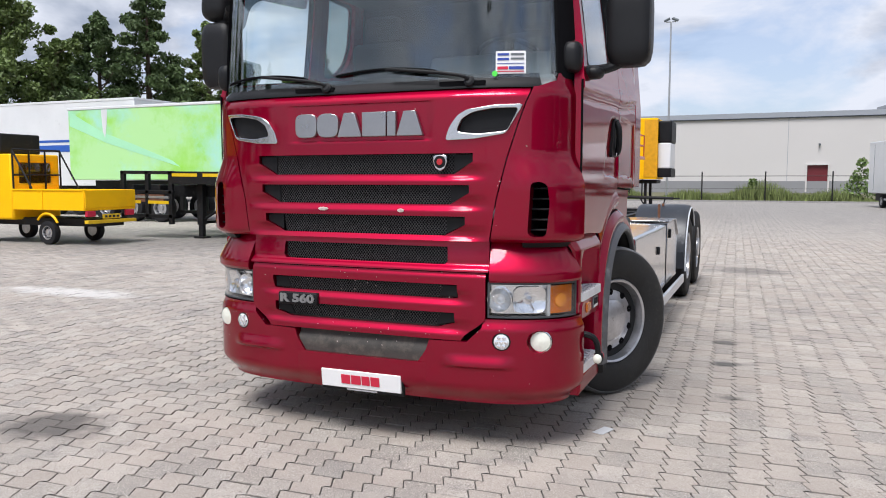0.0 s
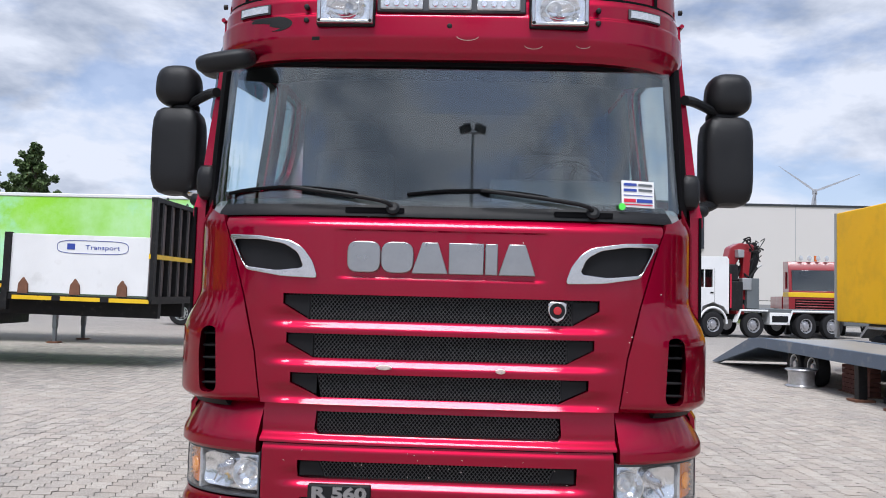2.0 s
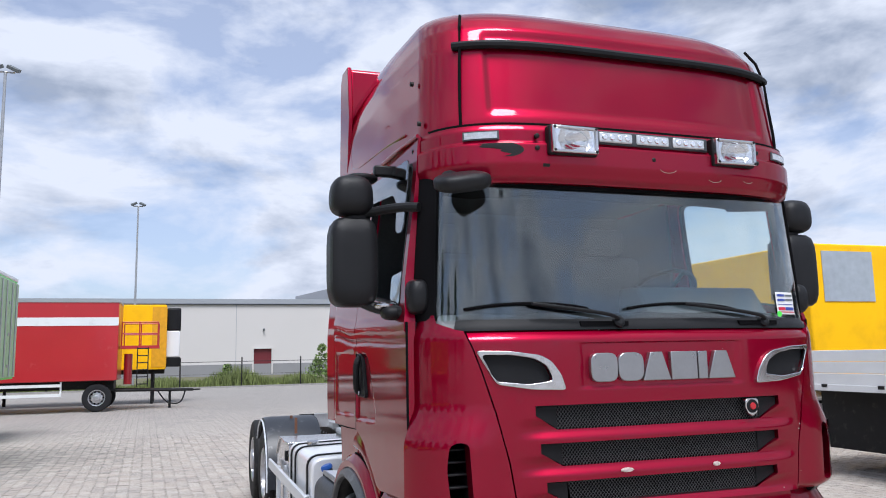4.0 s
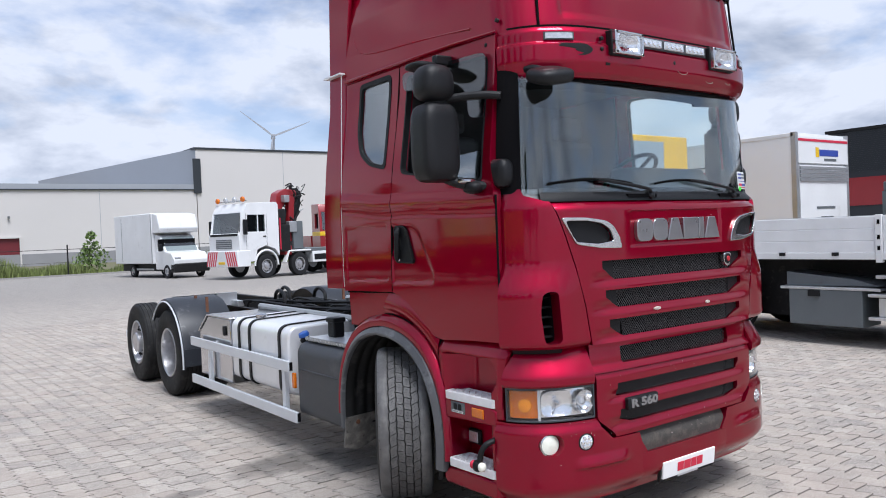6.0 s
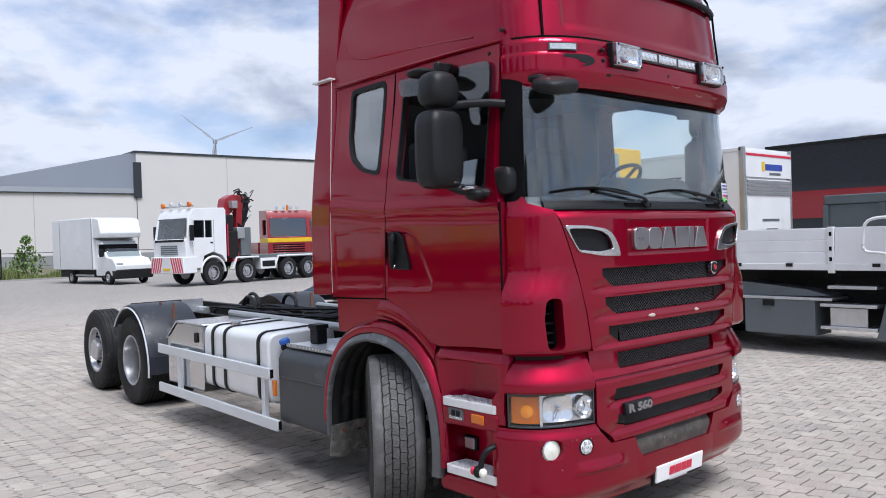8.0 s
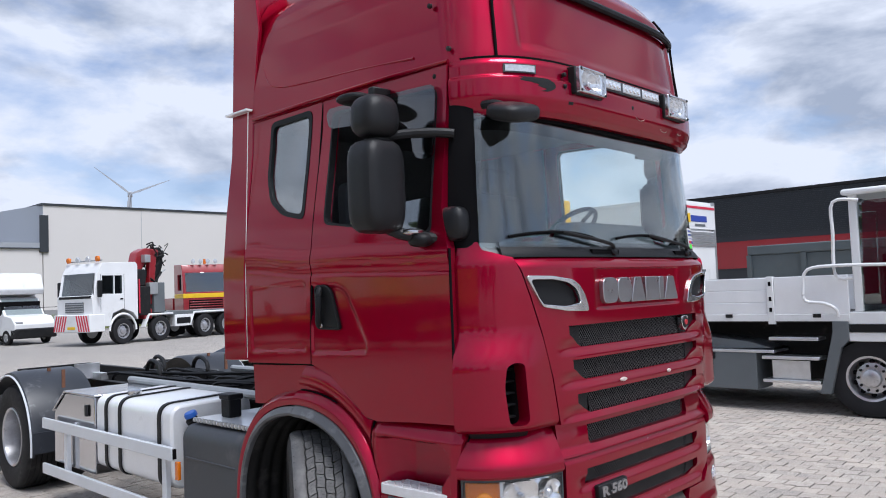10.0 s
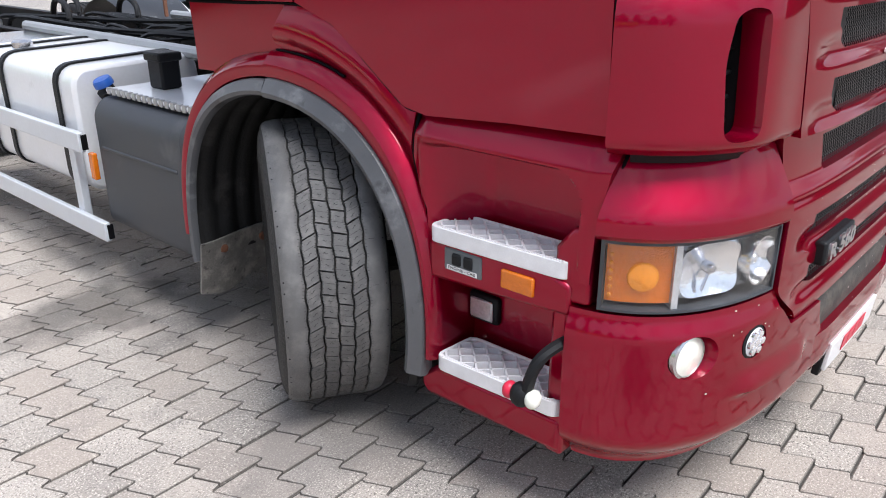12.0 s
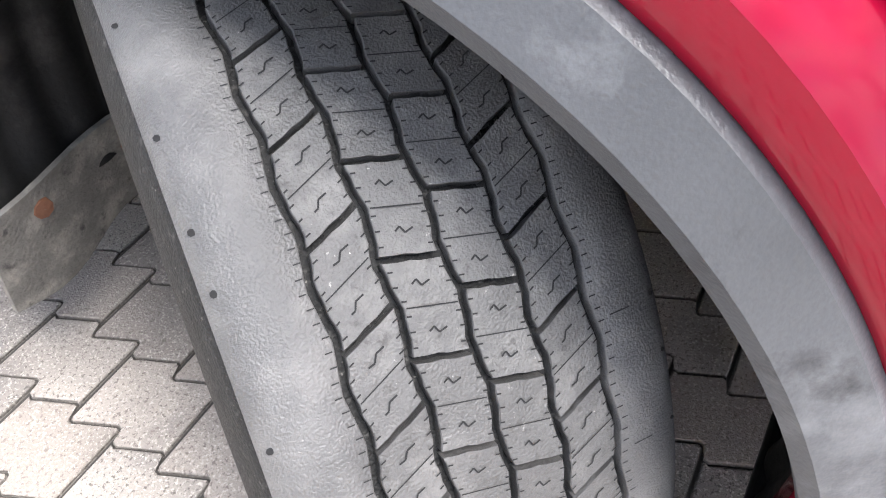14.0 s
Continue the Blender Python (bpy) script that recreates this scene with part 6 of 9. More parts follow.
for sx in (-1, 1):
    def bxs(x0, x1, y0, y1, z0, z1):
        return box(min(sx * x0, sx * x1), max(sx * x0, sx * x1), y0, y1, z0, z1)
    # drive wheel fender
    fen = bmesh.new()
    rows = []
    for k in range(37):
        a = radians(-8 + 150 * k / 36)
        r = 0.615
        y, z = 6.50 - r * math.cos(a) * 1.04, RT + r * math.sin(a) * 1.08
        rows.append([fen.verts.new((sx * x, y + (0.0), z - dz)) for x, dz in ((0.60, 0.02), (0.64, 0), (1.18, 0), (1.235, 0.012), (1.25, 0.05), (1.225, 0.05), (1.215, 0.02), (0.64, 0.012))])
    for p, q in zip(rows, rows[1:]):
        for i in range(8):
            j = (i + 1) % 8
            fen.faces.new((p[i], p[j], q[j], q[i]))
    fen.faces.new(rows[0][::-1])
    fen.faces.new(rows[-1])
    fd = part("wheel_fender", fen, FENDER, truck, "dark plastic wheel fender")
    part("fender_edge", tube([(sx * 1.252, 6.50 - 0.615 * 1.04 * math.cos(radians(a)), RT + 0.615 * 1.08 * math.sin(radians(a)) - 0.04) for a in range(-8, 143, 6)], 0.010, 6), BARW, fd)
    part("fender_skirt", bxs(0.62, 1.23, 5.855, 5.885, 0.42, 0.62), FENDER, fd)
    for y in (5.95, 6.35):
        part("fender_clip", bxs(0.90, 0.93, y - 0.01, y + 0.01, 1.02, 1.20), RUST, fd)
    # side guard
    for z0 in (0.715, 0.300) if sx < 0 else (0.300,):
        gb = part("guard_bar", bxs(1.245, 1.275, 2.86 if z0 < 0.5 else 2.98, 5.50, z0, z0 + 0.095), BARW, truck, "grey-white side guard bar", bevel=0.006)
        part("bar_end", bxs(1.235, 1.262, (2.86 if z0 < 0.5 else 2.98) - 0.006, (2.86 if z0 < 0.5 else 2.98) + 0.004, z0 + 0.012, z0 + 0.083), VOID, gb)
    for y in (3.12, 4.98) if sx < 0 else ():
        part("guard_post", bxs(1.205, 1.245, y, y + 0.065, 0.33, 0.79), BARW, truck, bevel=0.005)
    # steel locker in front of the drive wheel
    lk = part("steel_locker", prism([(4.50, 0.40), (5.42, 0.40), (5.42, 0.86), (5.14, 1.05), (4.50, 1.05)], "x", min(sx * 0.56, sx * 1.19), max(sx * 0.56, sx * 1.19)), STEEL, truck, "polished stainless steel locker", bevel=0.008)
    part("locker_lid", prism([(4.48, 1.055), (5.15, 1.055), (5.44, 0.862), (5.44, 0.874), (5.155, 1.072), (4.48, 1.072)], "x", min(sx * 0.55, sx * 1.205), max(sx * 0.55, sx * 1.205)), STEEL, lk, bevel=0.004)
    part("locker_latch", bxs(1.19, 1.21, 4.62, 4.68, 0.88, 0.98), CHASSIS, lk, bevel=0.01)
    part("locker_plate", prism([(5.20, 1.035), (5.36, 0.930), (5.365, 0.936), (5.205, 1.041)], "x", min(sx * 0.95, sx * 1.15), max(sx * 0.95, sx * 1.15)), TXTBLK, lk)

# left side: fuel tank and battery box
tank = bmesh.new()
prof = rounded([(-1.195, 0.47), (-1.195, 1.075), (-0.52, 1.095), (-0.52, 0.47)], 0.10, 6)
add_prism(tank, prof, "y", 3.13, 4.46)
tk = part("fuel_tank", tank, TANKWH, truck, "white fuel tank with black straps", bevel=0.02)
for y in (3.30, 3.98, 4.24):
    pr = rounded([(-1.208, 0.46), (-1.208, 1.086), (-0.51, 1.106), (-0.51, 0.46)], 0.11, 6)
    inn = [((x + 0.86) * 0.972 - 0.86, (z - 0.78) * 0.972 + 0.78) for x, z in pr]
    part("tank_strap", carve(prism(pr, "y", y - 0.022, y + 0.022), [prism(inn, "y", y - 0.2, y + 0.2)]), BLACK, tk, "black rubber tank strap")
part("tank_cap", lathe([(0.055, 0), (0.055, 0.03), (0.04, 0.04), (0.001, 0.042)], 20, Matrix.Translation((-1.02, 4.10, 1.085)) @ turn_to((0, 0, 1))), CHROME, tk)
bat = part("battery_box", prism(rounded([(-1.20, 0.36), (-1.20, 0.90), (-1.15, 0.965), (-0.55, 0.985), (-0.55, 0.36)], 0.05, 5), "y", 2.175, 2.965), DARKPL, truck, "dark grey plastic side box", bevel=0.03)
lidb = part("tread_plate_lid", box(-1.13, -0.55, 2.16, 2.93, 0.985, 1.005), TANKWH, bat, "white chequered cover plate", bevel=0.006)
for i in range(16):
    part("plate_bolt", box(-1.136, -1.118, 2.19 + i * 0.046, 2.215 + i * 0.046, 0.982, 1.012), GALV, lidb)
part("box_ridge", box(-1.206, -1.19, 2.25, 2.90, 0.735, 0.75), DARKPL, bat, bevel=0.005)
part("side_lamp", box(-1.222, -1.195, 2.985, 3.03, 0.57, 0.70), AMBER, truck, "amber side marker lamp", bevel=0.006)
part("filler_cap", lathe([(0.047, 0), (0.047, 0.02), (0.04, 0.034), (0.001, 0.036)], 18, Matrix.Translation((-1.08, 3.04, 1.0)) @ turn_to((-0.4, 0, 1))), mat("blue_filler_cap", (0.02, 0.10, 0.42), 0.4), truck, "blue filler cap")
part("filler_neck", tube(bend([(-1.08, 3.04, 0.98), (-1.02, 3.05, 0.85), (-1.05, 3.05, 0.5)]), 0.045, 10), BLACK, truck)
snk = part("breather", box(-0.99, -0.89, 2.66, 2.78, 1.005, 1.15), BLACK, truck, "black breather box on the side box", bevel=0.012)
part("breather_cap", box(-1.0, -0.88, 2.65, 2.79, 1.13, 1.17), BLACK, snk, bevel=0.01)
# right side: steel box in front of the locker
rt = part("steel_side_box", prism(rounded([(1.19, 0.38), (1.19, 1.04), (0.56, 1.06), (0.56, 0.38)], 0.03), "y", 2.35, 4.35), STEEL, truck, "polished stainless steel side box", bevel=0.008)
part("box_door_edge", box(1.188, 1.20, 2.42, 4.28, 0.42, 0.44), STEEL, rt)
part("box_latch", box(1.19, 1.21, 3.7, 3.76, 0.78, 0.86), CHASSIS, rt, bevel=0.01)
part("intake_box", box(0.9, 1.12, 2.2, 2.5, 1.06, 1.2), BLACK, truck, bevel=0.02)
part("warning_label", box(-1.198, -1.19, 2.085, 2.14, 1.475, 1.505), PLATEW, truck)

# ---- the yard round the truck ----


def road_wheel(m, R, W, parent, label="dark tyre on a pale rim", rim=RIM, seg=28, name="wheel"):
    w = part(name, lathe([(R * 0.56, -W * 0.42), (R * 0.85, -W * 0.5), (R * 0.97, -W * 0.45), (R, -W * 0.33), (R, W * 0.33), (R * 0.97, W * 0.45), (R * 0.85, W * 0.5), (R * 0.56, W * 0.42)], seg, m, True), TYRE, parent, label, angle=0.9)
    rm = part("rim", lathe([(0.001, -W * 0.4), (R * 0.57, -W * 0.4), (R * 0.57, W * 0.36), (R * 0.585, W * 0.44), (R * 0.53, W * 0.42), (R * 0.50, -W * 0.05), (R * 0.46, W * 0.02), (R * 0.40, W * 0.18), (R * 0.30, W * 0.22), (R * 0.24, W * 0.22), (R * 0.22, W * 0.40), (R * 0.16, W * 0.44), (0.001, W * 0.44)], seg, m), rim, w, angle=0.5)
    for k in range(10):
        a = 2 * math.pi * k / 10
        part("rim_hole", lathe([(R * 0.070, -0.004), (R * 0.066, 0.012), (0.001, 0.0122)], 8, m @ Matrix.Translation((W * 0.15, R * 0.425 * math.cos(a), R * 0.425 * math.sin(a)))), VOID, rm)
        if seg > 30:
            part("wheel_nut", lathe([(R * 0.036, 0), (R * 0.034, 0.03), (0.001, 0.032)], 6, m @ Matrix.Translation((W * 0.21, R * 0.33 * math.cos(a + 0.3), R * 0.33 * math.sin(a + 0.3)))), CHASSIS, rm)
    return w


def wheel_at(x, y, R, out):
    """A wheel pose at x, y; out is the direction of its outer face."""
    return Matrix.Translation((x, y, R)) @ turn_to(out)


def landing_leg(x, y, top, parent):
    leg = part("landing_leg", box(x - 0.06, x + 0.06, y - 0.06, y + 0.06, 0.42, top), GREYST, parent, "landing leg", bevel=0.008)
    part("leg_tube", box(x - 0.045, x + 0.045, y - 0.045, y + 0.045, 0.03, 0.45), GREYST, leg)
    part("leg_foot", box(x - 0.15, x + 0.15, y - 0.13, y + 0.13, 0.0, 0.04), RUST, leg)


def rod_bm(*segs, r=0.02, seg=8):
    bm = bmesh.new()
    for a, b in segs:
        add_rod(bm, a, b, r, seg)
    return bm


def box_body(t, x0, x1, y0, y1, z0, z1, m_side, m_roof=WHITE, panels=0, name="box_body"):
    b = part(name, box(x0, x1, y0, y1, z0, z1), m_side, t, bevel=0.02)
    part("roof_rail", box(x0 - 0.01, x1 + 0.01, y0 - 0.015, y1 + 0.015, z1 - 0.09, z1 + 0.01), m_roof, b, bevel=0.01)
    part("floor_rail", box(x0 - 0.01, x1 + 0.01, y0 - 0.015, y1 + 0.015, z0 - 0.05, z0 + 0.07), m_roof, b, bevel=0.01)
    return b


# green box trailer
gt = thing("green_trailer", "long bright green box trailer with white roof edge", "trailer")
GX0, GX1, GY0, GY1, GZ0, GZ1 = -22.0, -6.35, 17.5, 20.0, 1.50, 4.12
body = part("box_body", box(GX0, GX1 - 1.2, GY0, GY1, GZ0, GZ1), GREEN, gt, "green sheeted box with pale sweeping pattern", bevel=0.02)
part("sweep_print", prism([(-21.9, 4.0), (-20.3, 3.22), (-18.9, 2.78), (-17.1, 2.16), (-16.8, 1.96), (-18.71, 2.46), (-20.11, 2.83), (-21.93, 3.49)], "y", GY0 - 0.006, GY0 - 0.002), mat("pale_blue_print", (0.42, 0.82, 0.52), 0.45, 0, 0.2, 0.10, 0.5), body, "pale blue sweeping print")
part("torn_patch", prism([(-20.36, 4.05), (-20.06, 4.05), (-20.11, 3.48), (-20.20, 3.02), (-20.30, 3.26)], "y", GY0 - 0.011, GY0 - 0.007), WHITE, body, "bare white torn patch")
part("rear_panel", box(GX1 - 1.2, GX1 - 0.02, GY0 + 0.003, GY1, GZ0, GZ1 - 0.01), GREEN2, gt, "plain green rear part", bevel=0.01)
part("roof_edge", box(GX0 - 0.02, GX1, GY0 - 0.02, GY1 + 0.02, GZ1 - 0.06, GZ1 + 0.04), WHITE, gt, bevel=0.02)
part("corner_mark", box(GX1 - 0.16, GX1 - 0.01, GY0 - 0.012, GY0 + 0.01, 2.55, GZ1 - 0.07), mat("cream_paint", (0.72, 0.64, 0.46), 0.45), gt)
for k in range(2):
    yy = GY0 + 0.06 + k * 1.22
    d = part("rear_door", box(GX1 - 0.02, GX1 + 0.03, yy, yy + 1.18, GZ0 + 0.05, GZ1 - 0.12), mat("pale_green_door", (0.36, 0.52, 0.30), 0.45), gt, "pale green rear door", bevel=0.01)
    for yb in (0.3, 0.85):
        part("locking_rod", rod((GX1 + 0.045, yy + yb, GZ0 + 0.08), (GX1 + 0.045, yy + yb, GZ1 - 0.15), 0.018, 8), GALV, d)
    for z in (1.8, 2.6, 3.4):
        part("door_hinge", box(GX1 + 0.03, GX1 + 0.05, yy + 0.02, yy + 0.16, z, z + 0.08), GALV, d)
for yy in (GY0 + 0.75, GY1 - 0.75):
    part("frame_rail", box(GX0 + 0.5, GX1 - 0.2, yy - 0.06, yy + 0.06, 1.08, 1.48), CHASSIS, gt)
for x in (-11.5,):
    for y in (GY0 + 0.5, GY1 - 0.4):
        landing_leg(x, y, 1.1, gt)
for x in (-20.4, -19.1, -17.8):
    for y, o in ((GY0 + 0.2, (0, -1, 0)), (GY1 - 0.2, (0, 1, 0))):
        road_wheel(wheel_at(x, y, 0.5, o), 0.5, 0.35, gt)

# low platform with white board and folded ramp gate
pf = thing("platform_trailer", "dark low platform trailer with white board and upright ramp gate", "trailer")
part("deck", box(-9.55, -6.15, 11.65, 14.05, 1.30, 1.42), CHASSIS, pf, "dark platform deck", bevel=0.01)
part("raised_deck", box(-11.95, -9.45, 11.65, 14.05, 1.34, 1.66), CHASSIS, pf, "raised fore part of the deck", bevel=0.01)
part("suspension_box", box(-10.9, -9.7, 12.1, 13.6, 0.75, 1.34), CHASSIS, pf, "dark axle and spring mass", bevel=0.03)
part("stop_wedge", prism([(-10.62, 0.95), (-10.30, 0.95), (-10.42, 1.2)], "y", 11.95, 12.08), YELLOW, pf, "yellow wheel wedge")
for y in (12.2, 13.5):
    part("deck_beam", box(-13.6, -6.2, y - 0.07, y + 0.07, 1.0, 1.30), CHASSIS, pf)
for k in range(6):
    x0 = -11.9 + k * 0.98
    up = 0.22 if k < 3 else 0.0
    part("reflective_tape", box(x0, x0 + 0.80, 11.642, 11.652, 1.31 + up, 1.39 + up), STRIPEY, pf)
for y in (12.0, 13.7):
    leg = part("landing_leg", box(-11.35, -11.17, y - 0.08, y + 0.08, 0.30, 1.45), CHASSIS, pf, "dark landing leg", bevel=0.01)
    part("leg_tube", box(-11.32, -11.20, y - 0.06, y + 0.06, 0.0, 0.35), CHASSIS, leg)
    part("leg_foot", box(-11.42, -11.10, y - 0.14, y + 0.14, -0.05, 0.0), CHASSIS, leg)
part("leg_brace", rod_bm(((-11.26, 12.0, 0.35), (-11.26, 13.7, 0.35)), ((-11.26, 12.0, 0.4), (-10.2, 12.2, 1.05)), r=0.035), CHASSIS, pf)
# open end frame of dark steel
for y in (11.70, 13.95):
    for x in (-13.58, -12.75, -11.98):
        part("frame_post", box(x - 0.06, x + 0.06, y - 0.05, y + 0.05, 0.42 if x < -12 else 0.3, 1.66), CHASSIS, pf, bevel=0.008)
    for z in (1.58, 1.08, 0.46):
        part("frame_beam", box(-13.62, -11.9, y - 0.05, y + 0.05, z, z + 0.09), CHASSIS, pf, bevel=0.008)
part("frame_sheet", box(-13.1, -12.2, 11.66, 11.70, 0.86, 1.06), RUST, pf, "rusty steel plate")
for x0, x1 in ((-13.55, -12.95), (-12.7, -12.02)):
    part("tape_bar", box(x0, x1, 11.635, 11.648, 0.82, 0.90), STRIPEY, pf)
part("guard_rail", box(-13.5, -12.0, 11.65, 11.70, 0.96, 1.02), GALV, pf)
for x in (-13.3, -12.4):
    part("cross_beam", box(x - 0.06, x + 0.06, 11.7, 13.95, 1.1, 1.3), CHASSIS, pf)
board = part("side_board", box(-9.05, -6.25, 11.68, 11.72, 1.45, 2.62), WHITE, pf, "white side board with blue lettering", bevel=0.006)
writing("board_lettering", "Transport", 0.13, 0.002, Matrix.Translation((-7.20, 11.676, 2.38)) @ FRONT, TXTBLUE, board, "blue Transport lettering", 0.70)
part("logo_mark", box(-7.92, -7.76, 11.674, 11.68, 2.33, 2.45), TXTBLUE, board)
part("letter_frame", tube([(-7.40 + 0.72 * math.copysign(abs(math.cos(a)) ** 0.4, math.cos(a)), 11.676, 2.385 + 0.13 * math.copysign(abs(math.sin(a)) ** 0.6, math.sin(a))) for a in np.linspace(0, 2 * math.pi, 33)], 0.006, 4), TXTBLUE, board, "thin blue outline")
for x in (-8.75, -7.7, -6.75):
    part("stake_pocket", prism([(x - 0.10, 1.43), (x + 0.10, 1.43), (x + 0.09, 1.62), (x, 1.75), (x - 0.09, 1.62)], "y", 11.63, 11.68), RUST, board)
part("board_post", box(-9.17, -9.05, 11.62, 11.74, 1.10, 2.64), CHASSIS, pf)
gate = part("ramp_gate", box(-6.20, -6.12, 11.62, 11.74, 1.36, 3.42), CHASSIS, pf, "upright black steel ramp gate with ribs")
part("gate_side", box(-6.26, -6.18, 13.95, 14.07, 1.36, 3.42), CHASSIS, gate)
for k in range(5):
    y = 11.95 + k * 0.45
    part("gate_rib", box(-6.24, -6.14, y, y + 0.09, 1.38, 3.38), CHASSIS, gate)
for z in (1.36, 2.2, 3.34):
    part("gate_cross_bar", box(-6.25, -6.13, 11.65, 14.05, z, z + 0.09), CHASSIS if z != 2.2 else STRIPEY, gate)
part("gate_sheet", box(-6.27, -6.24, 11.7, 14.0, 1.38, 3.38), mat("dull_brown_steel", (0.17, 0.14, 0.14), 0.6), gate)
for y in (12.3, 13.4):
    part("lifting_eye", tube([(-6.19, y + 0.05 * math.cos(a * 0.6), 3.43 + 0.06 * math.sin(a * 0.6)) for a in range(6)], 0.012, 6), CHASSIS, gate)

pf.matrix_world = Matrix.Translation((-6.4, 0, 1.3)) @ pose(0, 0, 0, 0, 0.6, 0) @ Matrix.Translation((6.4, 0, -1.3))   # the ramp end stands lower

# white trailer with blue stripes
wt = thing("striped_trailer", "white box trailer with two blue stripes", "trailer")
box_body(wt, -36.0, -21.8, 20.6, 23.1, 1.3, 4.85, WHITE)
part("wide_stripe", box(-36.0, -21.8, 20.588, 20.597, 2.70, 2.98), BLUE, wt)
part("narrow_stripe", box(-36.0, -21.8, 20.588, 20.597, 3.10, 3.20), BLUE, wt)
part("frame_rail", box(-35.5, -22.2, 21.2, 22.5, 0.95, 1.28), CHASSIS, wt)
for x in (-26.5, -25.2, -23.9):
    road_wheel(wheel_at(x, 20.85, 0.5, (0, -1, 0)), 0.5, 0.35, wt)
    road_wheel(wheel_at(x, 22.85, 0.5, (0, 1, 0)), 0.5, 0.35, wt)

# red drawbar trailer
rt2 = thing("red_trailer", "red box drawbar trailer with white band", "trailer")
RB = part("box_body", box(-13.4, -4.45, 29.5, 32.0, 1.18, 4.25), REDP, rt2, "red box with scratches", bevel=0.03)
part("roof_edge", box(-13.42, -4.43, 29.48, 32.02, 4.2, 4.29), GALV, RB)
part("white_band", box(-13.4, -4.45, 29.488, 29.497, 3.30, 3.62), WHITE, rt2)
part("frame_rail", box(-13.0, -4.6, 30.2, 31.4, 0.85, 1.16), CHASSIS, rt2)
for x in (-12.3, -10.64, -5.15):
    road_wheel(wheel_at(x, 29.72, 0.53, (0, -1, 0)), 0.53, 0.32, rt2)
    road_wheel(wheel_at(x, 31.78, 0.53, (0, 1, 0)), 0.53, 0.32, rt2)
for z in (0.62, 0.98):
    part("side_guard", box(-9.9, -6.4, 29.55, 29.60, z, z + 0.11), WHITE, rt2)
for x in (-9.2, -6.45):
    part("guard_post", box(x, x + 0.06, 29.60, 29.64, 0.6, 1.18), WHITE, rt2)
part("mudguard", tube([(-10.7 + 0.62 * math.cos(radians(a)), 29.72, 0.5 + 0.62 * math.sin(radians(a))) for a in range(10, 175, 15)], 0.03, 6), CHASSIS, rt2)
drawbar = part("drawbar", rod_bm(((-4.6, 30.1, 0.78), (-1.6, 30.7, 0.70)), ((-4.6, 31.4, 0.78), (-1.6, 30.75, 0.70)), r=0.06), CHASSIS, rt2, "black drawbar")
part("drawbar_eye", tube([(-1.45 + 0.12 * math.cos(k * 0.7), 30.72 + 0.12 * math.sin(k * 0.7), 0.70) for k in range(10)], 0.03, 6), CHASSIS, drawbar)
part("hose_loop", tube(bend([(-3.0, 30.5, 0.75), (-2.6, 30.45, 0.25), (-2.1, 30.45, 0.22), (-1.9, 30.5, 0.7)], 5), 0.03, 6), CHASSIS, drawbar)
part("support_wheel", rod((-2.5, 30.6, 0.0), (-2.5, 30.6, 0.7), 0.05, 8), CHASSIS, drawbar)
part("turntable", lathe([(0.55, 0), (0.55, 0.1)], 24, Matrix.Translation((-5.15, 30.75, 0.75)) @ turn_to((0, 0, 1))), CHASSIS, rt2)
plat = part("work_platform", box(-4.40, -2.95, 30.0, 31.6, 2.40, 2.52), REDP, rt2, "red railed platform on the trailer front")
part("platform_rail", rod_bm(*[((x, y, 2.5), (x, y, 3.45)) for x in (-4.35, -3.7, -3.0) for y in (30.05, 31.55)], *[((-4.35, y, z), (-3.0, y, z)) for y in (30.05, 31.55) for z in (3.0, 3.45)], *[((-3.0, 30.05, z), (-3.0, 31.55, z)) for z in (3.0, 3.45)], r=0.025), REDP, plat)
part("ladder", rod_bm(((-3.75, 30.0, 0.9), (-3.75, 30.0, 2.45)), ((-3.35, 30.0, 0.9), (-3.35, 30.0, 2.45)), *[((-3.75, 30.0, 1.0 + 0.28 * k), (-3.35, 30.0, 1.0 + 0.28 * k)) for k in range(6)], r=0.022), CHASSIS, plat)
part("air_tank", rod((-4.1, 30.3, 1.0), (-4.1, 30.3, 2.2), 0.16, 14), DRED, rt2)

# yellow box with cooling unit
yb = thing("refrigerated_box", "yellow refrigerated box body on legs with cooling unit", "trailer")
part("box_body", box(-10.5, -2.75, 34.0, 36.5, 1.52, 4.42), YELLOW, yb, "yellow painted box", bevel=0.03)
# sheet in a darker copy of the yellow, with the seam's shade in it
part("front_frame", box(-3.35, -2.72, 33.985, 33.995, 1.62, 4.32), mat("yellow_paint_shaded_seam", (0.70, 0.34, 0.005), 0.4), yb)
cu = part("cooling_unit", box(-2.75, -2.12, 34.3, 36.2, 3.25, 4.30), BLACK, yb, "black cooling unit housing", bevel=0.08)
part("cooling_unit_middle", box(-2.75, -2.16, 34.3, 36.2, 2.05, 3.25), WHITE, cu, bevel=0.04)
part("cooling_unit_base", box(-2.75, -2.12, 34.3, 36.2, 1.62, 2.05), BLACK, cu, bevel=0.04)
part("sub_frame", box(-10.3, -2.8, 34.5, 36.0, 1.32, 1.5), CHASSIS, yb)
for x in (-9.5, -3.3):
    for y in (34.4, 36.1):
        part("support_leg", box(x - 0.06, x + 0.06, y - 0.06, y + 0.06, 0.0, 1.4), CHASSIS, yb)

# small yellow pickup
pk = thing("pickup", "small old yellow pickup with open load bed and ladder rack", "pickup truck")
PM = Matrix.Translation((0, 0, 0))


def pkp(name, b, m, label="", bevel=0.01, parent=None):
    return part(name, b, m, parent or pk, label, bevel)


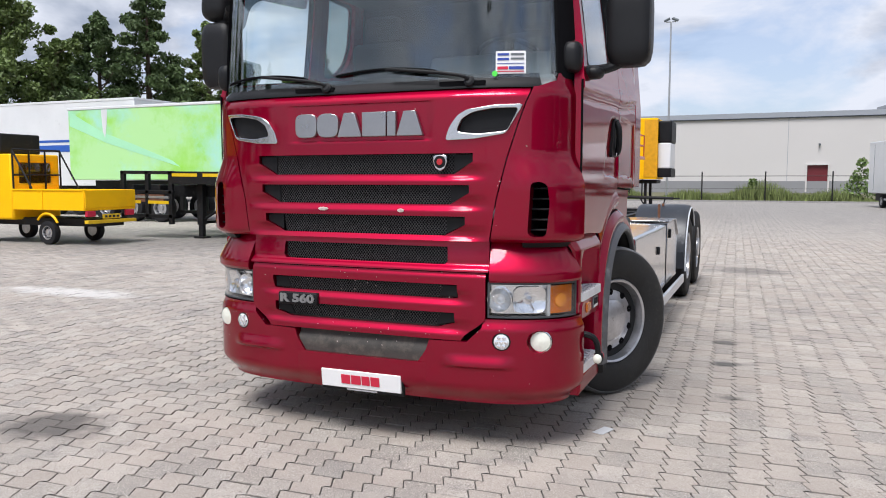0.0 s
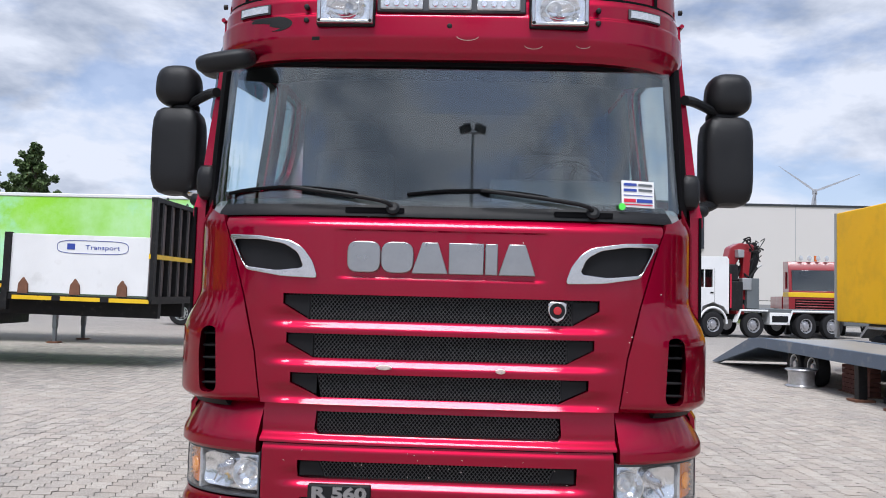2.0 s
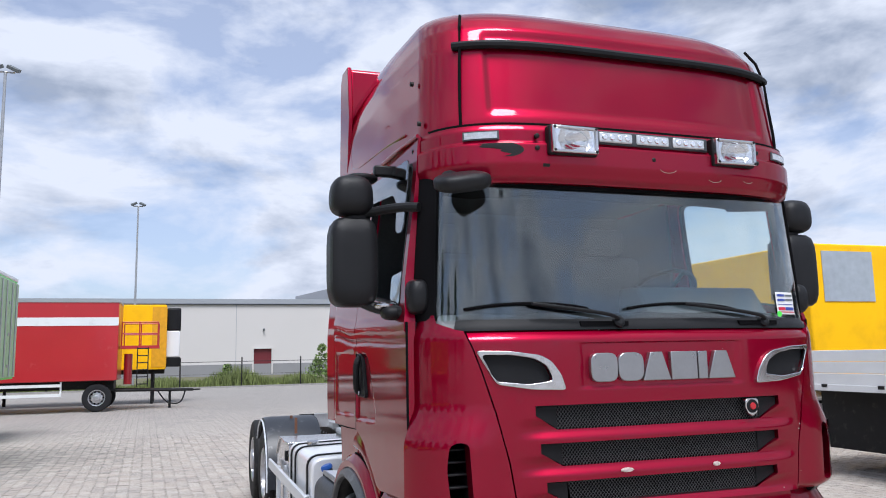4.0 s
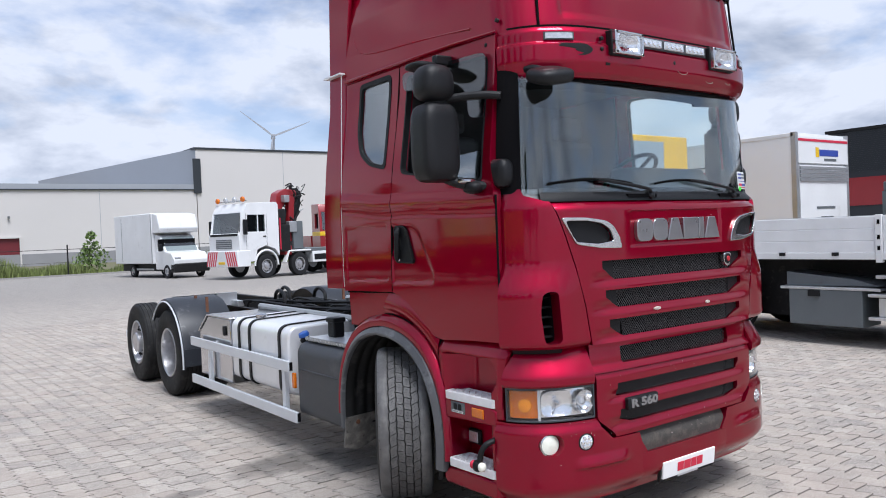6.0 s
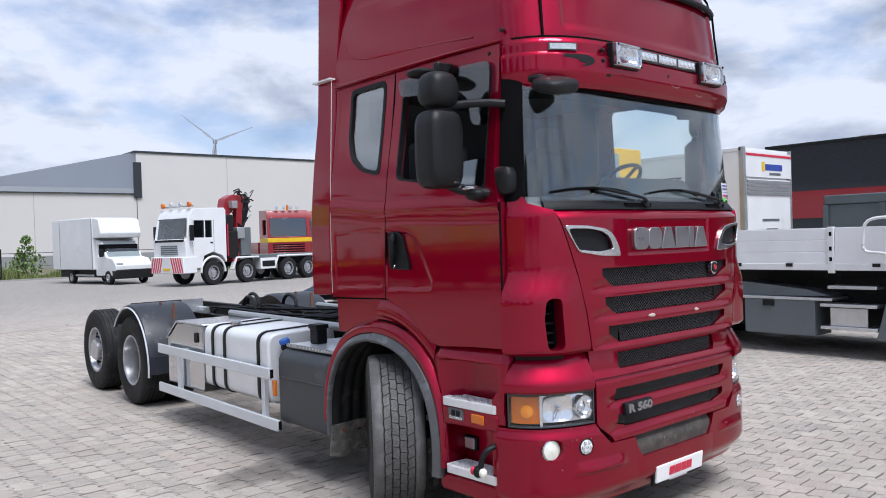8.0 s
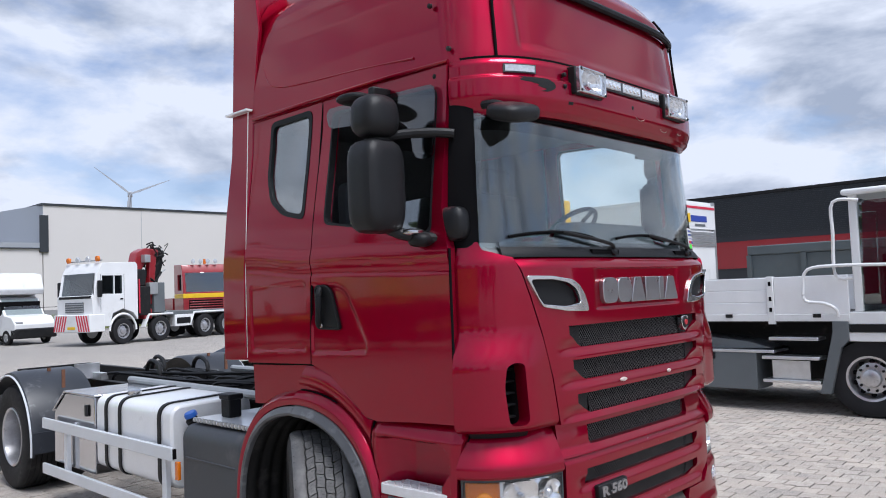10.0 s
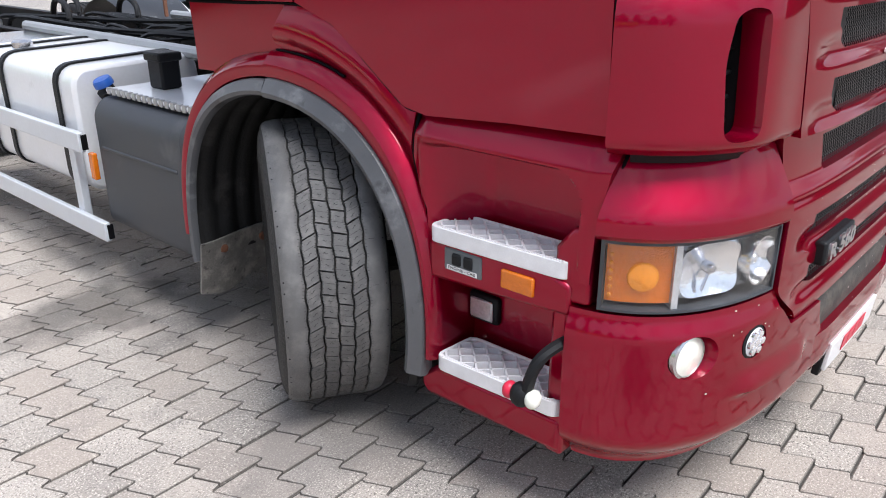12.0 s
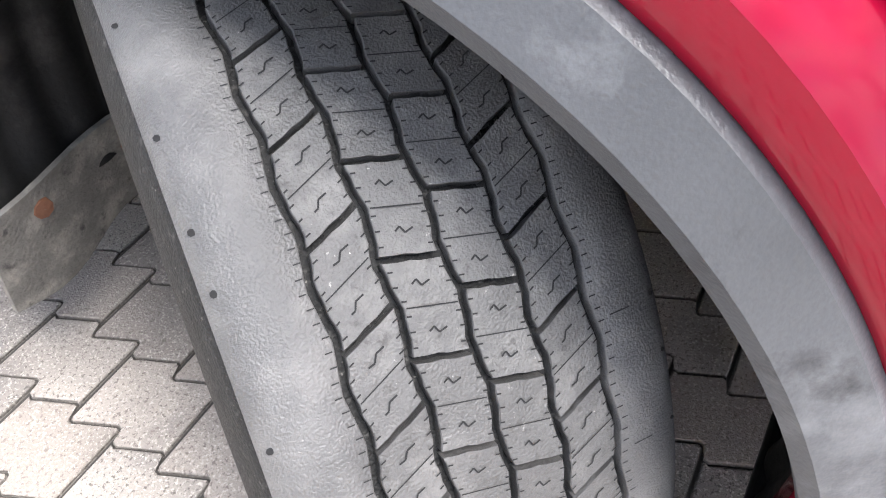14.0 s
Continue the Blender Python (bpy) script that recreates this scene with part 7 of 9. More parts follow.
bed = pkp("load_bed", box(-14.35, -12.05, 9.02, 10.52, 0.80, 0.88), YELLOW, "yellow load bed")
for y in (9.02, 10.49):
    pkp("bed_side", box(-14.35, -12.05, y, y + 0.03, 0.86, 1.27), YELLOW, parent=bed)
pkp("tailgate", box(-12.06, -12.03, 9.02, 10.52, 0.86, 1.27), YELLOW, "yellow tailgate", parent=bed)
for x in (-13.4, -12.1):
    pkp("bed_stay", box(x, x + 0.04, 9.0, 9.02, 0.84, 1.29), YELLOW, parent=bed)
pkp("bed_rail", box(-14.38, -12.02, 9.0, 9.05, 1.25, 1.29), YELLOW, parent=bed)
pkp("chassis_frame", box(-16.3, -12.1, 9.35, 10.2, 0.42, 0.60), CHASSIS)
cabp = pkp("cab", carve(box(-16.2, -14.42, 9.08, 10.44, 0.55, 2.12), [box(-15.9, -14.95, 8.9, 10.7, 1.35, 1.95), box(-14.7, -14.2, 9.3, 10.22, 1.42, 1.92)]), YELLOW, "yellow cab", 0.05)
pkp("cab_glass", box(-14.50, -14.48, 9.3, 10.22, 1.42, 1.92), DARKGLASS, parent=cabp)
guard = pkp("load_guard", rod((-14.40, 9.1, 2.22), (-14.40, 10.44, 2.22), 0.028), CHASSIS, "black rack behind the cab", 0)
for a, b in [((-14.40, y, 1.27), (-14.40, y, 2.22)) for y in (9.1, 9.55, 10.0, 10.44)] + [((-14.4, 9.1, 2.2), (-13.8, 9.1, 1.3)), ((-14.4, 10.44, 2.2), (-13.8, 10.44, 1.3)), ((-14.40, 9.1, 1.62), (-14.40, 10.44, 1.62))]:
    pkp("guard_tube", rod(a, b, 0.022), CHASSIS, "", 0, guard)
pkp("roof_box", box(-16.2, -14.9, 9.2, 10.3, 2.14, 2.62), CHASSIS, "dark load on the roof", 0.03)
for x, y in ((-13.3, 9.12), (-13.3, 10.42), (-15.6, 9.12), (-15.6, 10.42)):
    road_wheel(wheel_at(x, y, 0.27, (0, -1 if y < 9.7 else 1, 0)), 0.27, 0.17, pk)
pkp("wheel_flare", tube([(-13.3 + 0.36 * math.cos(radians(a)), 9.06, 0.36 + 0.36 * math.sin(radians(a))) for a in range(25, 160, 15)], 0.03, 6), YELLOW, "", 0)
for y in (9.05, 10.22):
    pkp("tail_lamp", box(-12.10, -12.02, y, y + 0.24, 0.66, 0.79), TXTRED, "red tail lamp")
pkp("number_bar", box(-12.05, -12.02, 9.50, 10.02, 0.60, 0.71), STRIPEY, "yellow plate with dark bars")
for k in range(4):
    pkp("plate_bar", box(-12.018, -12.014, 9.55 + k * 0.115, 9.62 + k * 0.115, 0.63, 0.68), TXTBLK)
pkp("rear_bumper", box(-12.12, -12.0, 9.05, 10.5, 0.50, 0.58), STRIPEY)

# white four-axle truck with folded crane
MANM = Matrix.Translation((9.47, 33.14, 0)) @ pose(0, 0, 0, 0, 0, -77.0) @ Matrix.Diagonal((1.04, 1.04, 1.12, 1))
mn = thing("crane_truck", "white four-axle truck with folded loading crane and striped bumper", "truck", at=MANM)


def onto(m, t):
    return lambda name, b, mm, label="", bevel=0.01, parent=None: part(name, b, mm, parent or t, label, bevel)


p = onto(MANM, mn)
cab = p("cab", carve(prism([(0.0, 0.75), (-0.02, 1.9), (0.06, 2.0), (0.22, 2.85), (0.45, 3.25), (2.1, 3.30), (2.2, 3.2), (2.2, 0.95), (1.95, 1.25), (1.45, 1.42), (0.95, 1.25), (0.80, 0.75)], "x", -1.22, 1.22), [box(-1.04, 1.04, -0.3, 0.62, 1.98, 2.84), box(-1.5, 1.5, 0.45, 1.0, 2.02, 2.75), box(-1.5, 1.5, 1.05, 1.42, 2.02, 2.75)]), WHITE, "white truck cab", 0.04)
# near-black block: the shaded cab inside is put in as colour
p("cab_lining", box(-1.1, 1.1, 0.5, 2.1, 1.5, 3.1), VOID, parent=cab)
p("windscreen", prism([(0.05, 1.97), (0.07, 1.97), (0.235, 2.85), (0.215, 2.85)], "x", -1.03, 1.03), DARKGLASS, "dark windscreen", parent=cab)
p("screen_sill", box(-1.1, 1.1, -0.035, 0.02, 1.86, 1.96), BLACK, parent=cab)
p("door_seam", box(1.215, 1.226, 0.36, 0.375, 1.3, 2.8), GREYST, parent=cab, bevel=0)
p("door_seam", box(1.215, 1.226, 1.50, 1.515, 1.4, 2.8), GREYST, parent=cab, bevel=0)
p("door_grip", box(1.215, 1.24, 1.30, 1.45, 1.78, 1.84), BLACK, parent=cab)
p("side_exhaust", box(0.75, 1.2, 2.3, 2.9, 1.1, 2.3), CHASSIS, "black exhaust housing", 0.04)
p("air_filter", box(0.2, 1.15, 2.28, 2.7, 2.3, 3.0), CHASSIS, "", 0.05)
p("grab_bar", rod((1.23, 2.28, 1.2), (1.23, 2.28, 2.6), 0.03), TXTRED, "", 0)
for sx in (-1, 1):
    p("door_window", box(sx * 1.19 - 0.01, sx * 1.19 + 0.01, 0.45, 1.0, 2.02, 2.75), DARKGLASS, parent=cab)
    p("rear_window", box(sx * 1.19 - 0.01, sx * 1.19 + 0.01, 1.05, 1.42, 2.02, 2.75), DARKGLASS, parent=cab)
    p("outside_mirror", box(sx * 1.38 - 0.1, sx * 1.38 + 0.1, 0.15, 0.28, 1.9, 2.55), BLACK, "", 0.03, parent=cab)
p("front_grille", box(-0.62, 0.62, -0.05, 0.0, 1.32, 1.72), GREYST, "grey grille", parent=cab)
for k in range(4):
    p("grille_bar", box(-0.6, 0.6, -0.065, -0.045, 1.36 + 0.09 * k, 1.40 + 0.09 * k), GALV, parent=cab)
bump = p("bumper", box(-1.24, 1.24, -0.18, 0.55, 0.55, 1.24), WHITE, "bumper with red and white warning stripes", 0.03)
for sx in (-1, 1):
    for k in range(5):
        x0 = sx * (0.50 + k * 0.165)
        q = [(x0, 0.58), (x0 + sx * 0.085, 0.58), (x0 + sx * 0.085 - sx * 0.20, 1.20), (x0 - sx * 0.20, 1.20)]
        p("warning_stripe", prism(q, "y", -0.19, -0.182), TXTRED, parent=bump, bevel=0)
p("plate", box(-0.26, 0.26, -0.195, -0.18, 0.66, 0.77), STRIPEY, parent=bump)
for x in (-1.0, -0.35, 0.35, 1.0):
    lampm = p("roof_lamp", lathe([(0.11, 0), (0.12, 0.08), (0.1, 0.11), (0.001, 0.11)], 16, Matrix.Translation((x, 0.45, 3.42)) @ turn_to((0, -1, 0))), LENSW if abs(x) < 0.5 else AMBER, "round roof lamp", 0, parent=cab)
p("roof_bar", rod((-1.15, 0.5, 3.36), (1.15, 0.5, 3.36), 0.03), GALV, parent=cab, bevel=0)
p("wheel_arch", tube([(1.2, 1.45 - 0.66 * math.cos(radians(a)), 0.55 + 0.66 * math.sin(radians(a))) for a in range(0, 181, 12)], 0.05, 8), WHITE, "", 0)
p("chassis_beam", box(-0.45, 0.45, 0.6, 9.3, 0.72, 1.0), CHASSIS)
for y in (1.45, 3.4, 6.0, 7.35):
    for sx in (-1, 1):
        road_wheel(Matrix.Translation((sx * 1.08, y, 0.52)) @ turn_to((sx, 0, 0)), 0.52, 0.33, mn)
for y0, y1 in ((2.75, 4.1), (5.3, 8.1)):
    for sx in (-1, 1):
        p("wing", box(sx * 1.12 - 0.14, sx * 1.12 + 0.14, y0, y1, 1.08, 1.16), WHITE, "white wing", 0.03)
        p("wing_end", prism([(y0 - 0.25, 0.62), (y0 - 0.18, 0.62), (y0 + 0.05, 1.12), (y0, 1.16)], "x", sx * 1.12 - 0.14, sx * 1.12 + 0.14), WHITE)
p("side_box", box(0.6, 1.22, 4.2, 5.2, 0.55, 1.05), WHITE, "white side locker with black panel", 0.02)
p("side_box_panel", box(1.22, 1.235, 4.3, 5.1, 0.66, 0.92), BLACK)
p("cargo_frame", box(-1.2, 1.2, 3.6, 9.2, 1.05, 1.2), GREYST)
cr = p("crane_post", box(-0.35, 0.45, 2.45, 3.05, 1.0, 3.3), CHASSIS, "black and red folded crane", 0.03)
p("crane_boom", prism(rounded([(2.35, 2.95), (2.62, 2.80), (3.15, 3.45), (3.75, 3.62), (3.70, 3.86), (3.0, 3.92), (2.55, 3.72)], 0.10), "x", 0.25, 0.75), DRED, "dark red boom elbow", 0.03, parent=cr)
p("crane_arm", prism(rounded([(2.95, 1.55), (3.22, 1.55), (3.45, 3.55), (3.10, 3.60)], 0.05), "x", 0.65, 0.95), DRED, "", 0.02, parent=cr)
p("crane_outer_arm", prism(rounded([(2.50, 1.45), (2.86, 1.45), (3.05, 2.95), (2.60, 2.95)], 0.05), "x", -0.1, 0.55), CHASSIS, "black folded crane arm", 0.03, parent=cr)
p("crane_upper_arm", prism(rounded([(3.30, 2.10), (3.62, 2.05), (4.10, 3.30), (4.02, 3.95), (3.72, 3.98), (3.62, 3.35)], 0.06), "x", 0.10, 0.60), CHASSIS, "", 0.03, parent=cr)
for (ya, za), (yb, zb), rr in (((2.75, 2.2), (3.35, 3.5), 0.075), ((3.35, 2.25), (3.85, 3.75), 0.06), ((3.0, 1.9), (3.9, 2.9), 0.055)):
    p("crane_cylinder", rod((0.70, ya, za), (0.70, yb, zb), rr, 10), CHASSIS, "", 0, parent=cr)
    p("crane_piston", rod((0.70, yb, zb), (0.70, yb + (yb - ya) * 0.25, zb + (zb - za) * 0.12), rr * 0.6, 10), GALV, "", 0, parent=cr)
p("crane_valve_block", box(0.75, 1.05, 2.75, 3.05, 3.30, 3.62), GALV, "", 0.02, parent=cr)
p("crane_control_box", box(0.85, 1.15, 2.9, 3.35, 1.95, 2.45), GALV, "small grey control box", 0.03, parent=cr)
p("crane_base_frame", box(-1.1, 1.15, 2.6, 3.0, 0.95, 1.35), DRED, "", 0.03, parent=cr)
rc = random.Random(7)
for k in range(52):
    a = Vector((rc.uniform(0.0, 1.0), rc.uniform(3.35, 4.0), rc.uniform(3.2, 4.15)) if k < 34 else (rc.uniform(0.3, 1.05), rc.uniform(2.6, 3.5), rc.uniform(1.3, 3.0)))
    p("crane_hose", tube(bend([a, a + Vector((rc.uniform(-.15, .15), rc.uniform(-.2, .25), rc.uniform(.0, .16))), a + Vector((rc.uniform(-.2, .2), rc.uniform(-.25, .25), rc.uniform(-.45, .0)))]), rc.uniform(0.018, 0.04), 6), CHASSIS, "", 0, parent=cr)
p("counterweight_box", box(0.15, 1.1, 3.15, 3.75, 1.2, 2.45), GREYST, "grey hydraulic locker", 0.02)
p("rust_tank", box(-0.6, 0.5, 3.2, 3.9, 1.2, 2.4), RUST, "", 0.05)

# white box van
VANM = Matrix.Translation((9.55, 38.4, 0)) @ pose(0, 0, 0, 0, 0, 9)
vn = thing("box_van", "white box van with luton roof", "van", at=VANM)
p = onto(VANM, vn)
vb = p("cargo_box", box(-1.15, 1.15, 2.1, 7.0, 0.78, 3.55), WHITE, "white cargo box", 0.04)
p("luton_nose", prism([(2.1, 2.45), (1.3, 2.45), (1.2, 2.7), (1.45, 3.45), (2.1, 3.55)], "x", -1.12, 1.12), WHITE, "", 0.05, parent=vb)
p("box_edge", box(-1.17, -1.14, 2.12, 2.2, 0.8, 3.5), GALV, parent=vb)
p("side_door_seam", box(-1.165, -1.15, 6.0, 6.02, 0.9, 3.4), GREYST, parent=vb)
vc = p("van_cab", carve(prism([(-0.1, 0.45), (-0.12, 1.0), (0.25, 1.35), (0.95, 1.45), (1.5, 2.25), (2.1, 2.40), (2.1, 0.45)], "x", -1.0, 1.0), [box(-1.3, 1.3, 1.15, 1.9, 1.5, 2.1)]), WHITE, "white van cab with black front", 0.05)
p("van_screen", prism([(0.90, 1.44), (0.98, 1.44), (1.52, 2.22), (1.45, 2.24)], "x", -0.88, 0.88), DARKGLASS, parent=vc)
p("van_bumper", box(-1.0, 1.0, -0.2, 0.35, 0.3, 0.78), CHASSIS, "", 0.06, parent=vc)
p("van_mirror", box(-1.3, -1.1, 0.95, 1.1, 1.45, 1.85), BLACK, "", 0.03, parent=vc)
p("van_headlight", box(-0.95, -0.6, -0.1, 0.1, 0.98, 1.12), LENSW, "", 0.02, parent=vc)
p("van_chassis", box(-0.8, 0.8, 0.3, 6.8, 0.35, 0.75), CHASSIS)
# block coloured near-black for the shade inside the van
p("van_lining", box(-0.9, 0.9, 1.2, 2.0, 0.6, 2.1), VOID)
for y in (0.75, 5.0):
    for sx in (-1, 1):
        road_wheel(Matrix.Translation((sx * 0.92, y, 0.36)) @ turn_to((sx, 0, 0)), 0.36, 0.22, vn)
p("lower_rail", box(-1.1, -1.05, 2.2, 4.3, 0.42, 0.52), GALV)

# two dark red trucks with a yellow band
for k, (x, y, r) in enumerate(((17.45, 36.1, -14), (20.6, 37.0, -14))):
    dm = Matrix.Translation((x, y, 0)) @ pose(0, 0, 0, 0, 0, r) @ Matrix.Diagonal((1.0, 1.0, 1.32, 1))
    df = thing("red_lorry", "dark red lorry with yellow band and roof lamps", "truck", "red lorries", at=dm)
    p = onto(dm, df)
    c = p("cab", carve(prism([(0.0, 0.6), (-0.02, 1.75), (0.15, 2.55), (0.35, 2.85), (2.0, 2.9), (2.0, 0.8), (0.7, 0.6)], "x", -1.2, 1.2), [box(-1.05, 1.05, -0.2, 0.5, 1.72, 2.5), box(-1.5, 1.5, 0.4, 1.2, 1.8, 2.45)]), DRED, "dark red cab", 0.04)
    p("windscreen", prism([(0.0, 1.70), (0.02, 1.70), (0.16, 2.52), (0.14, 2.52)], "x", -1.05, 1.05), DARKGLASS, parent=c)
    # near-black filling gives the shade behind the lorry's glass
    p("cab_lining", box(-1.1, 1.1, 0.35, 1.9, 1.2, 2.75), VOID, parent=c)
    p("yellow_band", box(-1.215, 1.215, -0.03, 1.9, 1.48, 1.66), STRIPEY, parent=c)
    p("grille", box(-0.9, 0.9, -0.05, 0.0, 0.95, 1.4), VOID, parent=c)
    for j in range(4):
        p("grille_slat", box(-0.88, 0.88, -0.065, -0.045, 1.0 + 0.1 * j, 1.04 + 0.1 * j), DRED, parent=c)
    for xx in (-0.6, -0.2, 0.2, 0.6):
        p("roof_lamp", lathe([(0.1, 0), (0.1, 0.08), (0.001, 0.09)], 14, Matrix.Translation((xx, 0.25, 2.98)) @ turn_to((0, -1, 0))), LENSW, "", 0, parent=c)
    p("beacon", rod((0.2, 0.9, 2.88), (0.2, 0.9, 3.1), 0.07), AMBER, "", 0, parent=c)
    p("bumper", box(-1.22, 1.22, -0.08, 0.5, 0.4, 0.75), GREYST, "", 0.03)
    p("lorry_frame", box(-0.45, 0.45, 0.5, 7.0, 0.6, 0.95), CHASSIS)
    p("load_body", box(-1.2, 1.2, 2.4, 7.0, 1.0, 1.5), DRED)
    for yy in (1.3, 5.6):
        for sx in (-1, 1):
            road_wheel(Matrix.Translation((sx * 1.05, yy, 0.5)) @ turn_to((sx, 0, 0)), 0.5, 0.32, df)

# yellow box truck
yt = thing("yellow_box_truck", "yellow box lorry body on a white chassis", "truck")
part("box_body", box(9.0, 11.5, 8.2, 15.65, 1.24, 3.86), YELLOW, yt, "yellow box body", bevel=0.03)
part("front_panel", box(9.35, 10.6, 8.185, 8.198, 2.75, 3.72), mat("grey_panel", (0.36, 0.40, 0.44), 0.4), yt)
part("edge_post", box(8.98, 9.06, 15.6, 15.70, 0.85, 3.86), GALV, yt)
part("frame_rail", box(9.7, 10.8, 8.3, 15.5, 0.8, 1.22), CHASSIS, yt)
for y in (9.1, 10.4, 13.9):
    road_wheel(wheel_at(9.25, y, 0.5, (-1, 0, 0)), 0.5, 0.32, yt)
    road_wheel(wheel_at(11.25, y, 0.5, (1, 0, 0)), 0.5, 0.32, yt)
    part("mudguard", prism([(y - 0.75, 0.95), (y - 0.45, 1.18), (y + 0.45, 1.18), (y + 0.75, 0.95), (y + 0.70, 0.90), (y + 0.42, 1.12), (y - 0.42, 1.12), (y - 0.70, 0.90)], "x", 9.06, 9.45), GALV, yt)
for y in (11.2, 12.3):
    part("side_locker", box(9.05, 9.5, y, y + 0.7, 0.55, 1.2), GALV, yt, bevel=0.02)

# low car transporter with ramp
ct = thing("car_transporter", "blue-grey steel transporter deck with lowered ramp", "trailer")
for x0 in (6.75, 8.75):
    part("deck_beam", prism([(18.0, 0.03), (17.6, 0.02), (14.6, 0.62), (8.2, 0.62), (8.2, 0.86), (14.3, 0.86), (15.2, 0.80)], "x", x0, x0 + 0.12), DECKBL, ct, "long blue-grey beam", bevel=0.01)
part("deck_sheet", prism([(14.4, 0.78), (8.2, 0.78), (8.2, 0.84), (14.4, 0.84)], "x", 6.87, 8.75), mat("worn_deck_sheet", (0.30, 0.31, 0.32), 0.5, 0.3, 0, 0.15, 3, 0.4, 40), ct)
part("ramp_sheet", prism([(17.9, 0.05), (14.4, 0.78), (14.4, 0.84), (17.9, 0.10)], "x", 6.87, 8.75), DECKBL, ct)
for y in (9.0, 10.2):
    part("deck_leg", box(6.8, 6.95, y - 0.07, y + 0.07, 0.03, 0.65), CHASSIS, ct)
    part("deck_foot", box(6.7, 7.05, y - 0.15, y + 0.15, 0.0, 0.04), RUST, ct)
for y in (11.9, 12.75):
    road_wheel(wheel_at(7.15, y + 0.6, 0.36, (-1, 0, 0)), 0.36, 0.25, ct)
reel = thing("loose_rim", "bare silver steel rim lying on the paving", "wheel rim")
part("rim_barrel", lathe([(0.29, 0), (0.30, 0.02), (0.25, 0.05), (0.24, 0.18), (0.25, 0.30), (0.30, 0.34), (0.29, 0.36), (0.23, 0.33), (0.22, 0.05)], 30, Matrix.Translation((6.75, 12.3, 0.0)) @ turn_to((0, 0, 1)), True), RIM, reel)
pal = thing("brick_stack", "stack of dark red bricks under the deck", "bricks")
for i in range(9):
    for j in range(6):
        part("brick", box(7.3, 7.5, 10.75 + i * 0.115, 10.855 + i * 0.115, 0.02 + j * 0.085, 0.095 + j * 0.085), mat("dark_red_brick", (0.13, 0.05, 0.04), 0.85) if (i, j) == (0, 0) else bpy.data.materials["dark_red_brick"], pal)
part("pallet_base", box(7.25, 7.55, 10.7, 11.85, 0.0, 0.02), RUST, pal)
bxw = thing("white_arch_box", "white rounded plastic box on a dark pallet", "box")
part("box_shell", prism(rounded([(9.15, 0.10), (9.95, 0.10), (9.95, 0.52), (9.15, 0.52)], 0.2, 6), "x", 7.3, 7.8), WHITE, bxw, bevel=0.02)
part("pallet_base", box(7.2, 7.9, 9.0, 10.1, 0.0, 0.10), CHASSIS, bxw)

# white truck with aluminium sideboards
st = thing("sideboard_truck", "white truck with aluminium sideboard bed and open steel steps", "truck")
SBX = 7.0
for y0, y1 in ((1.95, 4.35), (4.42, 6.8)):
    for k in range(3):
        part("side_board", box(SBX, SBX + 0.03, y0, y1, 1.335 + k * 0.17, 1.50 + k * 0.17), mat("aluminium_board", (0.80, 0.81, 0.83), 0.36, 0.1, 0.2, 0.05, 3) if (y0, k) == (1.95, 0) else bpy.data.materials["aluminium_board"], st, "ribbed aluminium side board", bevel=0.006)
part("side_board", box(SBX, SBX + 0.03, 0.9, 1.85, 1.335, 1.845), bpy.data.materials["aluminium_board"], st, bevel=0.006)
part("bed_edge", box(SBX - 0.01, SBX + 0.05, 0.9, 6.8, 1.24, 1.335), WHITE, st, "white bed edge", bevel=0.006)
for y in (1.90, 4.385, 6.8):
    sp_ = part("board_post", box(SBX - 0.02, SBX + 0.04, y - 0.045, y + 0.045, 1.20, 1.86), WHITE, st, bevel=0.006)
    for z in (1.76, 1.55, 1.40):
        part("post_slot", box(SBX - 0.024, SBX - 0.018, y - 0.018, y + 0.018, z - 0.03, z + 0.03), VOID, sp_)
for y in (1.3, 2.5, 3.3, 5.0, 6.0):
    part("bed_clip", box(SBX - 0.02, SBX, y - 0.05, y + 0.05, 1.29, 1.34), CHASSIS, st)
part("bed_floor", box(SBX + 0.03, SBX + 2.4, 0.9, 6.85, 1.22, 1.30), CHASSIS, st)
part("far_side_board", box(SBX + 2.4, SBX + 2.43, 0.9, 6.8, 1.30, 1.85), bpy.data.materials["aluminium_board"], st)
part("bed_frame", box(SBX + 0.7, SBX + 1.7, -0.8, 6.8, 0.75, 1.2), CHASSIS, st)
part("gearbox_mass", box(SBX + 0.6, SBX + 1.9, 0.9, 6.6, 0.32, 1.2), CHASSIS, st)
part("far_tank", box(SBX + 1.9, SBX + 2.35, 1.5, 3.6, 0.3, 1.15), CHASSIS, st)
tb2 = part("tool_box", box(SBX, SBX + 0.55, 2.15, 3.22, 0.28, 0.80), GREYST, st, "grey steel tool box", bevel=0.01)
part("box_latch", box(SBX - 0.02, SBX, 2.75, 2.92, 0.70, 0.79), BLACK, tb2)
part("box_lid", box(SBX - 0.01, SBX + 0.56, 1.9, 3.35, 0.80, 0.84), ALU, tb2, bevel=0.006)
part("sloping_cover", prism([(3.3, 0.84), (3.3, 1.05), (2.3, 0.95), (1.95, 0.86)], "x", SBX + 0.1, SBX + 0.6), GREYST, st)
for z in (0.40, 0.72, 0.98):
    part("entry_step", box(SBX - 0.03, SBX + 0.28, 1.30, 2.06 if z < 0.9 else 1.95, z, z + 0.045), ALU, st, "aluminium entry step", bevel=0.006)
part("step_riser", box(SBX + 0.05, SBX + 0.08, 1.45, 1.95, 0.45, 0.70), ALU, st)
